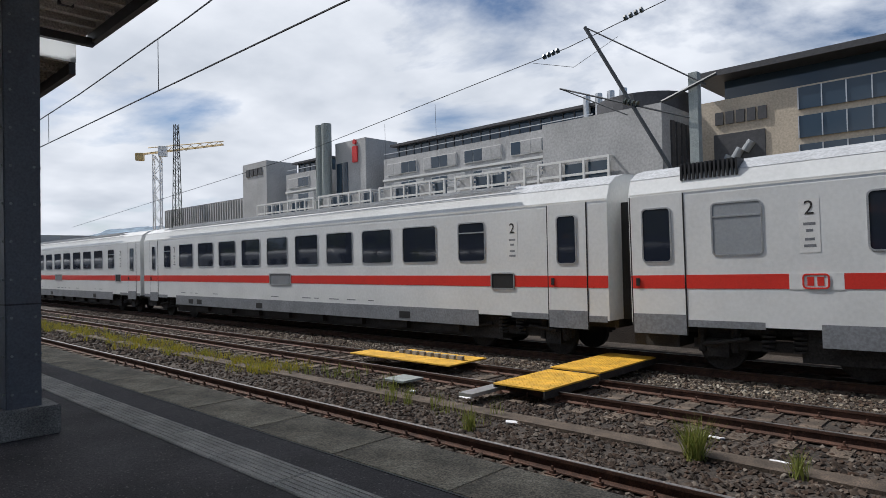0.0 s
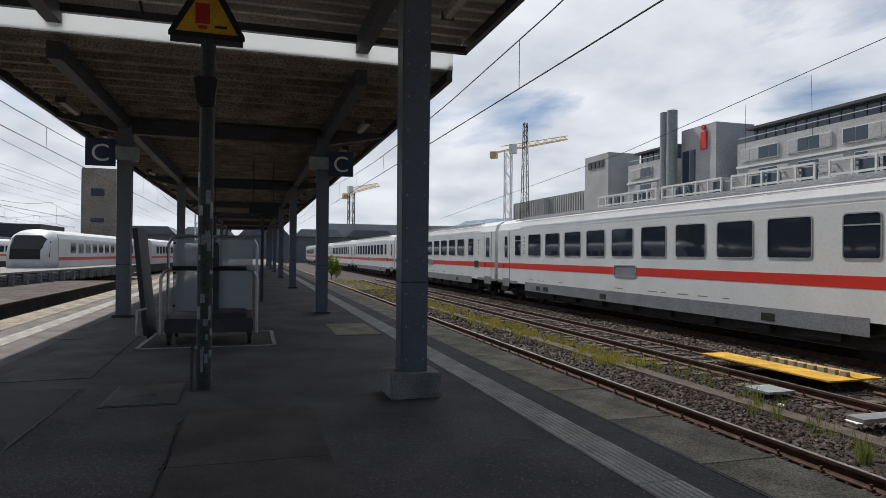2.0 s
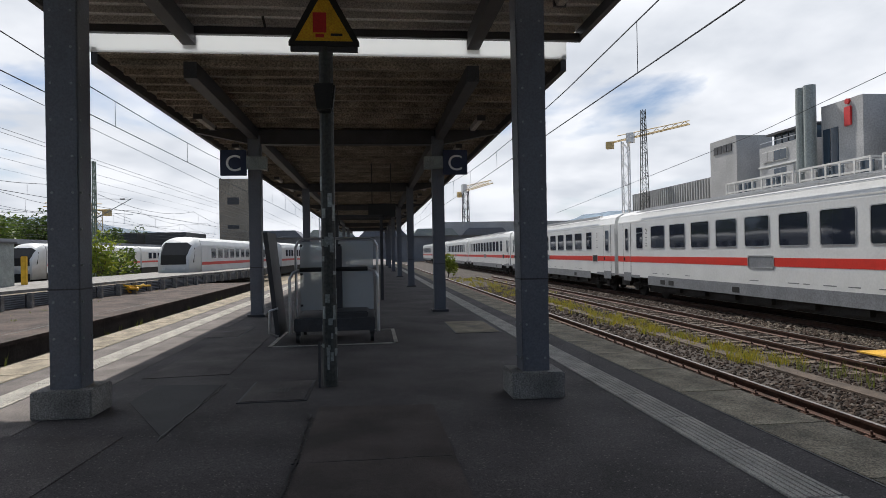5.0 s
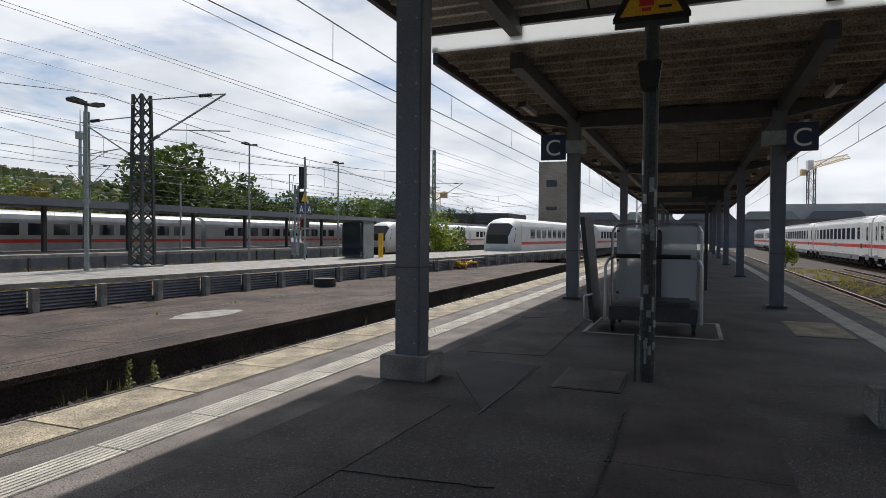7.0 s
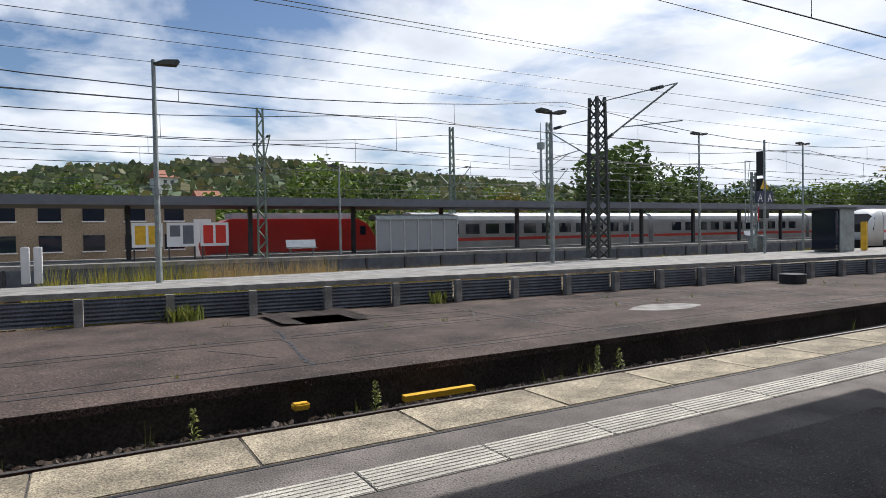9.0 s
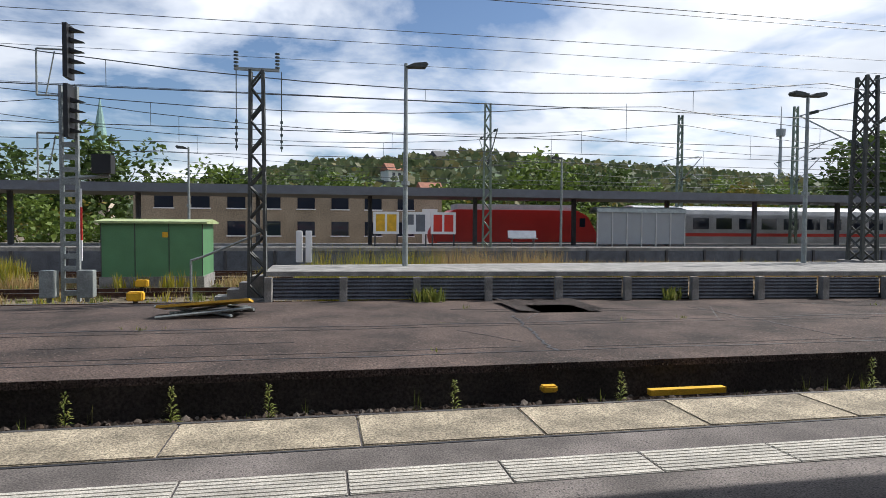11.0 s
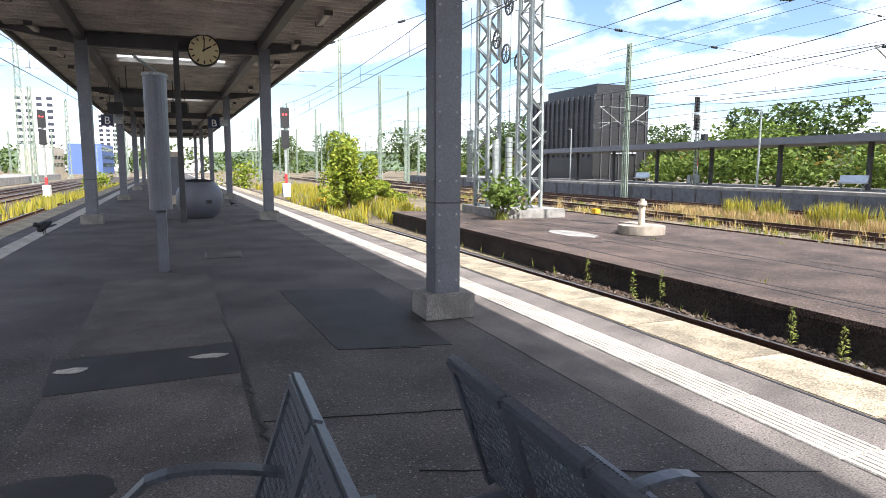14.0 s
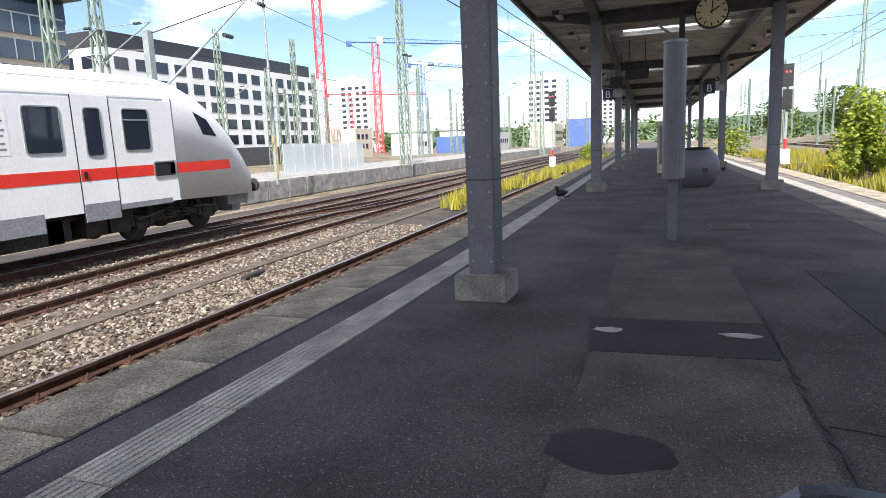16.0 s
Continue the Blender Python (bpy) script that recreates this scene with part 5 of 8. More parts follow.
plate = thing("boarding_plate", pose(0, 0, 0), "orange chequered crossing plate laid over the rails", "crossing plate", "crossing plates")
for y0, y1, z in ((9.15, 11.0, -0.66), (11.05, 13.5, -0.62)):
    bm = B()
    box(bm, -7.3, -6.15, y0, y1, z - 0.03, z)
    part("sheet", bm, "plate_yellow", plate)
    bm = B()
    r = random.Random(3)
    for i in range(14):
        for k in range(int((y1 - y0) / 0.09)):
            x, y = -7.27 + i * 0.08, y0 + 0.04 + k * 0.09
            box(bm, x, x + 0.04, y, y + 0.012, z, z + 0.004)
    part("raised_pattern", bm, "plate_yellow", plate)["kind"] = "stuff"
    bm = B()
    for q in (-7.3, -6.19):
        box(bm, q, q + 0.04, y0, y1, z - 0.16, z - 0.03)
    part("side_rail", bm, "under", plate)
bm = B()
box(bm, -7.5, -7.2, 8.4, 9.4, -0.8, -0.74)
part("ramp", bm, "alu", plate)
plate2 = thing("boarding_plate", pose(0, 0, 0), "orange crossing plate with grey edge between the rails", "crossing plate", "crossing plates")
bm = B()
box(bm, -12.9, -9.4, 10.2, 10.9, -0.72, -0.69)
part("sheet", bm, "plate_yellow", plate2)
bm = B()
box(bm, -12.0, -9.4, 10.95, 11.5, -0.71, -0.68)
part("sheet", bm, "plate_yellow", plate2)
bm = B()
for k in range(9):
    box(bm, -11.8 + k * 0.25, -11.65 + k * 0.25, 10.9, 11.0, -0.7, -0.6)
part("blocks", bm, "concrete", plate2)
bm = B()
box(bm, -9.9, -9.3, 8.7, 9.3, -0.84, -0.8, pose(0, 0, 0))
part("ramp", bm, "galv", plate2)
for x, y in ((-3.2, 9.0), (-8.9, 8.6), (-7.7, 8.8), (-5.9, 7.9), (-2.2, 8.4)):
    bm = B()
    box(bm, -0.12, 0.12, -0.05, 0.05, 0, 0.02, pose(x, y, zb + 0.02, 8, 5, random.uniform(0, 180)))
    solid("litter", bm, "litter", "crumpled white paper litter on the ballast", "litter")
bm = B()
bar(bm, (13.2, 8.2, zb + 0.06), (14.0, 8.3, zb + 0.06), 0.06, 10)
solid("pipe", bm, "under", "short black plastic pipe lying on the ballast", "pipe")
bm = B()
tube(bm, [(8.6, 11.8, zb + 0.05), (9.2, 12.2, zb + 0.12), (9.9, 12.0, zb + 0.06), (10.4, 12.4, zb + 0.1), (11.2, 12.2, zb + 0.05)], 0.05, 8)
solid("hose", bm, "under", "black hose lying beside the track", "hose")


def tufts(name, spots, material, label, blades=26, h=0.4, spread=0.18, seed=1, width=0.014, lean=0.35):
    r = random.Random(seed)
    v, f = [], []
    for x, y, z, k in spots:
        for _ in range(int(blades * k)):
            a, d = r.uniform(0, 6.283), r.uniform(0, spread)
            bx, by = x + d * math.cos(a), y + d * math.sin(a)
            hh, la, lb = h * k ** 0.5 * r.uniform(0.45, 1.15), r.uniform(0, 6.283), r.uniform(0.05, lean)
            tx, ty = bx + hh * lb * math.cos(la), by + hh * lb * math.sin(la)
            w = width * r.uniform(0.6, 1.3)
            px, py = -math.sin(a) * w, math.cos(a) * w
            i = len(v)
            mx, my = (bx * 0.55 + tx * 0.45), (by * 0.55 + ty * 0.45)
            v += [(bx - px, by - py, z), (bx + px, by + py, z), (mx + px * 0.8, my + py * 0.8, z + hh * 0.55), (mx - px * 0.8, my - py * 0.8, z + hh * 0.55), (tx, ty, z + hh)]
            f += [(i, i + 1, i + 2, i + 3), (i + 3, i + 2, i + 4)]
    return mesh_np(name, v, f, material, label, "weeds")


r = random.Random(11)
spots = [(r.uniform(-34, -13), r.gauss(8.3, 0.35), zb, r.uniform(0.5, 1.3)) for _ in range(210)]
spots += [(r.uniform(-60, -34), r.gauss(8.4, 0.9), zb, r.uniform(0.6, 1.5)) for _ in range(120)]
tufts("trackside_grass", spots, "grass_yellow", "yellow-green dry grass growing between the tracks", 30, 0.24, 0.26, 2, 0.006, 0.7)
spots = [(x + r.gauss(0, 0.25), y + r.gauss(0, 0.2), zb, r.uniform(0.5, 1.1)) for x, y in ((-11.5, 8.9), (-10.9, 8.8), (-8.6, 8.0), (-8.2, 7.9), (-7.6, 7.8), (-6.6, 7.7), (-12.3, 8.6), (-9.4, 8.3), (-8.9, 8.2)) for _ in range(5)]
tufts("trackside_weeds", spots, "grass_green", "thin green weeds in the ballast", 12, 0.34, 0.14, 3, 0.006)
tufts("trackside_weeds", [(-3.05, 7.9, zb, 2.2), (-3.1, 8.0, zb, 1.6), (-1.9, 8.0, zb, 0.8), (-6.2, 7.2, zb, 0.9)], "grass_green", "bushy green weed in the ballast", 90, 0.36, 0.14, 4, 0.006, 0.7)
spots = [(r.uniform(-40, 26), r.uniform(-8.85, -8.3), BED + 0.04, r.uniform(0.3, 1.2)) for _ in range(60)]
tufts("trough_weeds", spots, "grass_green", "weeds growing against the old platform wall", 7, 0.3, 0.08, 5, 0.006)
for i, (x, y, h) in enumerate(((6.67, -8.6, 0.75), (5.15, -8.65, 0.42), (4.25, -8.7, 0.5), (4.05, -8.6, 0.68), (3.1, -8.7, 0.42), (1.9, -8.65, 0.45), (0.75, -8.6, 0.45), (11.8, -8.6, 0.7), (12.5, -8.5, 0.6), (14.3, -8.65, 0.7), (-3.9, -8.5, 0.45), (-1.6, -8.6, 0.4), (-8, -8.6, 0.5), (-8.5, -8.6, 0.4), (8.2, -8.6, 0.5), (9.0, -8.6, 0.6))):
    v, f = [], []
    rr = random.Random(i + 40)
    for k in range(70):
        z = h * rr.random() ** 0.8
        a, l = rr.uniform(0, 6.283), 0.1 * (1.15 - z / h) + 0.03
        x0, y0 = 0.01 * math.cos(a), 0.01 * math.sin(a)
        x1, y1 = l * math.cos(a), l * math.sin(a)
        px, py = -math.sin(a) * 0.009, math.cos(a) * 0.009
        j = len(v)
        v += [(x0, y0, z), ((x0 + x1) / 2 + px, (y0 + y1) / 2 + py, z + 0.035), (x1, y1, z + 0.02), ((x0 + x1) / 2 - px, (y0 + y1) / 2 - py, z + 0.03)]
        f.append((j, j + 1, j + 2, j + 3))
    j = len(v)
    v += [(-0.008, 0, 0), (0.008, 0, 0), (0, 0.0, h)]
    f.append((j, j + 1, j + 2))
    o = mesh_np("weed_plant", v, f, "grass_green", "tall leafy green weed by the old platform", "weed", "")
    o.matrix_basis = pose(x, y, BED + 0.03)
spots = [(r.uniform(-40, 29), r.choice((r.uniform(-16.5, -9.2), r.gauss(-12.6, 0.1))), OLD, r.uniform(0.2, 0.8)) for _ in range(45)]
tufts("platform_weeds", spots, "grass_green", "small weeds in cracks of the old platform", 16, 0.12, 0.14, 6, 0.008, 0.9)
spots = [(x, y, OLD, 1.4) for x, y in ((-2.7, -16.3), (-2.4, -16.3), (-9, -15.9), (25.0, -11.7))]
tufts("platform_weeds", spots, "grass_green", "leafy green weeds beside the panel wall", 60, 0.3, 0.3, 7, 0.03, 0.9)

tufts("trough_weeds", [(6.12, -8.6, BED + 0.03, 2.0), (6.3, -8.65, BED + 0.03, 1.2), (5.95, -8.6, BED + 0.03, 1.2)], "grass_green", "bushy green weed on the dark ballast", 70, 0.3, 0.14, 71, 0.008, 0.8)
bm = B()
prism(bm, [(0.0, 0.0), (0.1, -0.01), (0.12, 0.05), (0.06, 0.085), (0.01, 0.05)], -0.09, 0.09)
prism(bm, [(0.02, 0.02), (0.08, 0.0), (0.1, 0.06), (0.04, 0.07)], 0.09, 0.13)
solid("crushed_carton", bm, "sign_white", "crushed white drinks carton lying on the ballast", "litter").matrix_basis = pose(5.85, -8.5, BED + 0.06, 12, 8, 25)
# cracks, sheets and clutter on the old platform
for i, (a, b, w) in enumerate([((29, -12.6), (12, -12.7), 0.03), ((12, -12.7), (-4, -12.5), 0.03), ((-4, -12.5), (-20, -12.7), 0.03), ((29, -9.7), (8, -9.75), 0.02), ((8, -9.75), (-30, -9.7), 0.02), ((-3.4, -9.7), (-3.9, -13.5), 0.03), ((7, -9.7), (7.4, -14), 0.02), ((-9, -10), (-8.6, -14.5), 0.02), ((17, -9.7), (17.6, -13), 0.02)]):
    flat("asphalt_crack", jag(a, b, w, 26, seed=50 + i), "black", "ragged crack in the old asphalt", OLD + 0.005)
flat("asphalt_patch", blob(-13.0, -11.5, 1.1, 0.55, seed=9), "concrete", "pale repaired patch with grass round it", OLD + 0.004)
flat("asphalt_patch", blob(19.5, -11.5, 1.2, 0.5, seed=12), "concrete", "pale scatter of grit on the old platform", OLD + 0.004)
bm = B()
nx, ny = 12, 8
g = [[bm.verts.new((-6.15 + 2.0 * i / nx, -15.7 + 1.9 * k / ny - 0.1 * i / nx, OLD + 0.02 + 0.05 * max(0, 1 - k / 3) * (0.4 + math.sin(i * 0.9) ** 2) + 0.04 * max(0, (i - 9) / 3) + 0.05 * max(0, (2 - i) / 2))) for k in range(ny + 1)] for i in range(nx + 1)]
for i in range(nx):
    for k in range(ny):
        bm.faces.new((g[i][k], g[i + 1][k], g[i + 1][k + 1], g[i][k + 1]))
bmesh.ops.solidify(bm, geom=bm.faces[:], thickness=0.02)
solid("rubber_sheet", bm, "asphalt_brown", "dark curled rubber sheet lying on the old platform", "sheet")
junk = thing("scrap_heap", pose(2.45, -14.4, OLD), "yellow trolley frame and scrap lying on the old platform", "scrap")
bm = B()
box(bm, -0.9, 0.9, -0.4, 0.4, 0.22, 0.27, pose(0, 0, 0, 10, 4, 0))
part("board", bm, "plate_yellow", junk)
bm = B()
for k in range(9):
    rr = random.Random(k)
    bar(bm, (rr.uniform(-1, 1), rr.uniform(-0.6, 0.5), rr.uniform(0.03, 0.2)), (rr.uniform(-1.1, 1.1), rr.uniform(-0.6, 0.5), rr.uniform(0.03, 0.25)), 0.03)
part("scrap_metal", bm, "galv", junk)["kind"] = "stuff"
bm = B()
box(bm, -1.0, 0.2, -0.7, -0.3, 0.0, 0.08, pose(0, 0, 0, 0, 0, 12))
part("tray", bm, "under", junk)
junk2 = thing("scrap_heap", pose(-37, -13.2, OLD), "yellow scrap frame lying on the old platform", "scrap")
bm = B()
for k in range(8):
    rr = random.Random(k + 30)
    bar(bm, (rr.uniform(-1.4, 1.4), rr.uniform(-0.6, 0.6), rr.uniform(0.05, 0.4)), (rr.uniform(-1.4, 1.4), rr.uniform(-0.6, 0.6), rr.uniform(0.05, 0.5)), 0.06)
part("scrap_metal", bm, "yellow", junk2)["kind"] = "stuff"
bm = B()
bar(bm, (0, 0, 0), (0, 0, 0.32), 0.42, 18)
o = solid("concrete_stub", bm, "asphalt_dark", "dark round stub standing on the old platform", "stub", bevel=0.02)
o.matrix_basis = pose(-21.6, -13.5, OLD)
hyd = thing("water_hydrant", pose(18.7, -13.5, OLD), "rusty water post on a round concrete base", "hydrant")
bm = B()
bar(bm, (0, 0, 0), (0, 0, 0.28), 0.72, 22)
part("base", bm, "tower", hyd, bevel=0.02)
bm = B()
for a, b, q in ((0.28, 0.9, 0.1), (0.9, 0.95, 0.15), (0.95, 1.02, 0.13), (1.02, 1.09, 0.07)):
    bar(bm, (0, 0, a), (0, 0, b), q, 14)
part("post", bm, "facade_sand", hyd)
bm = B()
box(bm, 0.4, 1.0, -0.5, 0.1, 0, 0.3)
part("side_block", bm, "tower", hyd)
for x, y, z in ((9.4, -17.3, OLD - 0.1), (6.0, -23.2, -0.6), (4.75, -17.8, OLD - 0.1), (27.8, -18, -0.5), (45, -8, -0.7), (46.5, -8.5, -0.7)):
    b = thing("track_magnet", pose(x, y, z), "yellow signalling box beside the track", "signal box", "yellow track boxes")
    bm = B()
    box(bm, -0.2, 0.2, -0.13, 0.13, 0.05, 0.28)
    part("lid", bm, "yellow", b, bevel=0.03)
    bm = B()
    box(bm, -0.05, 0.05, -0.05, 0.05, -0.4, 0.05)
    part("stand", bm, "under", b)
b = thing("track_magnet", pose(-2.9, -8.6, -0.68), "small yellow signalling box beside the rail", "signal box", "yellow track boxes")
bm = B()
box(bm, -0.11, 0.11, -0.07, 0.07, 0.0, 0.09)
part("lid", bm, "yellow", b, bevel=0.02)
bm = B()
box(bm, -0.08, 0.08, -0.05, 0.05, -0.25, 0.0)
part("stand", bm, "under", b)
bm = B()
box(bm, -5.5, -4.35, -8.62, -8.5, -0.78, -0.7)
solid("yellow_beam", bm, "yellow", "yellow wooden beam lying beside the rail", "beam")


# ---- masts, signals and wires ----
def lattice_mast(x, y, z0, top, w0, w1, material, label, turn=0, flat_=False, step=0.6, t=0.035, category="mast"):
    """Four tapering corner legs with zigzag bracing."""
    m = thing("lattice_mast", pose(x, y, z0, 0, 0, turn), label, category, "catenary masts")
    h = top - z0
    d0, d1 = (w0 * 0.45, w1 * 0.45) if flat_ else (w0, w1)
    for sx in (-1, 1):
        for sy in (-1, 1):
            bm = B()
            v = []
            for z, a, b in ((0, w0, d0), (h, w1, d1)):
                for p, q in ((-t, -t), (t, -t), (t, t), (-t, t)):
                    v.append(bm.verts.new((sx * a / 2 + p, sy * b / 2 + q, z)))
            for f in ((0, 3, 2, 1), (4, 5, 6, 7), (0, 1, 5, 4), (1, 2, 6, 5), (2, 3, 7, 6), (3, 0, 4, 7)):
                bm.faces.new([v[i] for i in f])
            part("leg", bm, material, m)
    bm = B()
    n = max(3, int(h / step))
    for i in range(n):
        za, zb_ = h * i / n, h * (i + 1) / n
        def at(z, sx, sy):
            u = z / h
            return Vector((sx * (w0 + (w1 - w0) * u) / 2, sy * (d0 + (d1 - d0) * u) / 2, z))
        s = 1 if i % 2 else -1
        for f in (-1, 1):
            bar(bm, at(za, s, f), at(zb_, -s, f), t * 0.85, 4)
            if not flat_:
                bar(bm, at(za, f, s), at(zb_, f, -s), t * 0.85, 4)
            elif i % 2 == 0:
                bar(bm, at(za, f, -1), at(za, f, 1), t * 0.6, 4)
    part("bracing", bm, material, m)["kind"] = "stuff"
    bm = B()
    box(bm, -w0 * 0.8, w0 * 0.8, -d0 * 0.8 - 0.1, d0 * 0.8 + 0.1, -0.3, 0.06)
    part("footing", bm, "concrete", m)
    return m


def insulator(bm, a, b, r=0.07, n=5):
    a, b = Vector(a), Vector(b)
    for k in range(n):
        p, q = a.lerp(b, (k + 0.2) / n), a.lerp(b, (k + 0.6) / n)
        bar(bm, p, q, r, 8)


def cantilever(mast, z, reach, dirn):
    """Diagonal strut with ties and steady arm, along y, as a part of its mast."""
    x, y, z0 = mast.location
    e, z = dirn * reach, z - z0
    bm = B()
    bar(bm, (0, 0, z), (0, e, z + 1.7), 0.035)
    bar(bm, (0, 0, z + 1.75), (0, e, z + 1.7), 0.022)
    bar(bm, (0, e * 0.35, z + 0.55), (0, e * 1.05, z + 0.35), 0.022)
    bar(bm, (0, e * 0.55, z + 0.5), (0, e * 1.0, z - 0.05), 0.016)
    c = part("catenary_arm", bm, "galv", mast)
    for a, b in (((0, e * 0.08, z + 0.14), (0, e * 0.22, z + 0.37)), ((0, e * 0.7, z + 1.72), (0, e * 0.85, z + 1.71))):
        bm = B()
        insulator(bm, a, b)
        part("insulator", bm, "insulator", c)
    return c


def wire_run(y, x0, x1, zc=4.85, zm=6.3, span=28.0, drop=7.0, r=0.009, phase=0.0, label="overhead contact wire with droppers", angle=0.0, messenger=True):
    w = thing("overhead_line", pose(0, 0, 0), label, "overhead line", "overhead lines")
    def yy(x):
        return y + angle * x
    bm = B()
    bar(bm, (x0, yy(x0), zc), (x1, yy(x1), zc), r, 5)
    part("contact_wire", bm, "wire", w)
    if messenger:
        def zz(x):
            u = ((x - x0 + phase) % span) / span
            return zm - 0.9 * 4 * u * (1 - u)
        xs = np.arange(x0, x1, span / 8)
        bm = B()
        tube(bm, [(x, yy(x), zz(x)) for x in xs], r, 5)
        part("messenger_wire", bm, "wire", w)
        bm = B()
        for x in np.arange(x0 + 3, x1, drop):
            bar(bm, (x, yy(x), zc), (x, yy(x), zz(x)), r * 0.55, 4)
        part("droppers", bm, "wire", w)["kind"] = "stuff"


wire_run(5.0, -120, 130, 5.0, 6.6, span=46, phase=20, r=0.014)
wire_run(-7.3, -120, 130, 5.3, 6.9, span=52, phase=30, r=0.014)
for y in (-19.8, -24.5, -29.0, -33.0, -46.0, -50.0):
    wire_run(y, -150, 150, 5.0 + (0.35 if y > -21 else 0), 6.6, phase=y % 9, r=0.016, drop=9)
for y, z, a in ((-18.5, 8.2, 0.0), (-21, 9.0, 0.01), (-27, 9.6, -0.012), (-31, 10.2, 0.0), (-36, 8.6, 0.01), (-40, 11.5, 0), (-12, 7.6, 0.03)):
    wire_run(y, -150, 150, z, r=0.014, angle=a, messenger=False, label="high feeder wire above the yard")
# long line rising over the north side, with insulators
nl = thing("overhead_line", pose(0, 0, 0), "slanting tension wire with green disc insulators", "overhead line", "overhead lines")
bm = B()
tube(bm, [(-60, 17.6, 5.2), (-28, 17.8, 6.9), (-11, 18.0, 8.6), (-4, 18, 9.8), (6, 18, 11.6)], 0.014, 5)
part("wire", bm, "wire", nl)
bm = B()
insulator(bm, (-12.0, 18, 8.5), (-11.3, 18, 8.6), 0.09, 4)
insulator(bm, (-9.0, 18, 9.0), (-8.3, 18, 9.12), 0.09, 4)
part("insulator", bm, "insulator", nl)
bm = B()
for x in (-25, -17, -20):
    bar(bm, (x, 17.85, 7.0 + (x + 25) * 0.1), (x + 0.1, 17.8, 5.7), 0.007, 4)
tube(bm, [(-12.4, 18, 8.4), (-10.8, 18, 7.9), (-9.2, 18, 8.5)], 0.008, 4)
part("droppers", bm, "wire", nl)

# mast and large cantilever behind the train
mb = thing("catenary_mast", pose(-6.95, 18.2, 0), "grey concrete catenary mast with a long diagonal arm", "mast", "catenary masts")
bm = B()
box(bm, -0.13, 0.13, -0.13, 0.13, -0.9, 6.9)
part("post", bm, "galv", mb)
bm = B()
bar(bm, (0.1, -0.2, 2.8), (-3.4, -0.2, 9.1), 0.06)
part("strut", bm, "wire", mb)
bm = B()
bar(bm, (0.4, -0.2, 6.45), (-3.4, -0.2, 9.1), 0.025)
bar(bm, (-0.1, -0.2, 5.6), (-4.4, -0.2, 7.3), 0.03)
bar(bm, (-0.9, -0.2, 6.2), (0.7, -0.2, 6.7), 0.05)
bar(bm, (-4.4, -0.2, 7.3), (-2.0, -0.2, 6.0), 0.02)
part("tie", bm, "wire", mb)
bm = B()
insulator(bm, (-2.1, -0.2, 6.45), (-1.6, -0.2, 6.25), 0.1, 4)
part("insulator", bm, "insulator", mb)

# the same kind of mast and arm further east behind the train
mc = thing("catenary_mast", pose(21.6, 18.2, 0), "grey catenary mast with a long diagonal arm and insulators", "mast", "catenary masts")
bm = B()
box(bm, -0.13, 0.13, -0.13, 0.13, -0.9, 6.2)
part("post", bm, "galv", mc)
bm = B()
bar(bm, (-0.4, -0.2, 3.6), (5.8, -0.2, 8.4), 0.05)
part("strut", bm, "galv", mc)
bm = B()
bar(bm, (0, -0.2, 6.1), (5.8, -0.2, 8.4), 0.02)
bar(bm, (5.8, -0.2, 8.4), (-8.0, -0.2, 10.4), 0.014)
bar(bm, (5.8, -0.2, 8.4), (40, 1, 6.0), 0.014)
bar(bm, (0, -0.2, 5.6), (14, 0.2, 5.5), 0.014)
part("tie", bm, "wire", mc)
for a_, b_ in (((5.2, -0.2, 8.49), (4.7, -0.2, 8.56)), ((6.6, -0.2, 8.34), (7.1, -0.2, 8.31)), ((4.0, -0.2, 6.6), (4.6, -0.2, 6.58))):
    bm = B()
    insulator(bm, a_, b_, 0.1, 4)
    part("insulator", bm, "insulator", mc)

# masts and arms to the south
ms = lattice_mast(-18.9, -20.0, S2, 6.95, 0.62, 0.42, "mast_dark", "dark green lattice mast with catenary arms on the raised platform", step=0.42, t=0.05)
cantilever(ms, 5.0, 4.0, 1)
cantilever(ms, 4.4, 3.2, -1)
lattice_mast(1.7, -17.2, OLD, 5.4, 0.4, 0.3, "mast_dark", "dark lattice mast with twin insulators on its top", step=0.4, t=0.035)
tb = thing("mast_crossarm", pose(1.7, -17.2, 5.4), "steel crossarm with two insulators", "crossarm")
bm = B()
box(bm, -0.55, 0.55, -0.04, 0.04, 0.0, 0.07)
part("beam", bm, "galv", tb)
for q in (-0.5, 0.5):
    bm = B()
    insulator(bm, (q, 0, 0.07), (q, 0, 0.5), 0.06, 5)
    part("insulator", bm, "insulator", tb)
for q in (-0.6, 0.5):
    bm = B()
    insulator(bm, (q, 0, -1.2), (q, 0, -2.0), 0.035, 5)
    bar(bm, (q, 0, 0), (q, 0, -2.0), 0.012)
    part("hanging_insulator", bm, "insulator", tb)
for x, y, top in ((21.4, -29.8, 8.95), (18.2, -32.3, 5.9), (-27.0, -45.3, 10.2), (-9.25, -36, 8.6), (-36, -44, 11), (48, -34.5, 12), (60, -26, 11), (74, -20, 12), (-58, -24, 10), (95, -30, 13), (110, -14, 12), (85, -45, 13), (130, -22, 13), (120, -40, 13), (46, -9.7, 10.5), (150, -12, 12), (170, -30, 13)):
    ms = lattice_mast(x, y, -0.9, top, 0.5, 0.3, "mast_green", "grey-green lattice catenary mast beyond the tracks", random.uniform(-8, 8), True, 0.55, 0.04)
    if y < -23 and x < 120:
        cantilever(ms, 5.0, 3.0, 1)
        cantilever(ms, 5.2, 2.8, -1)
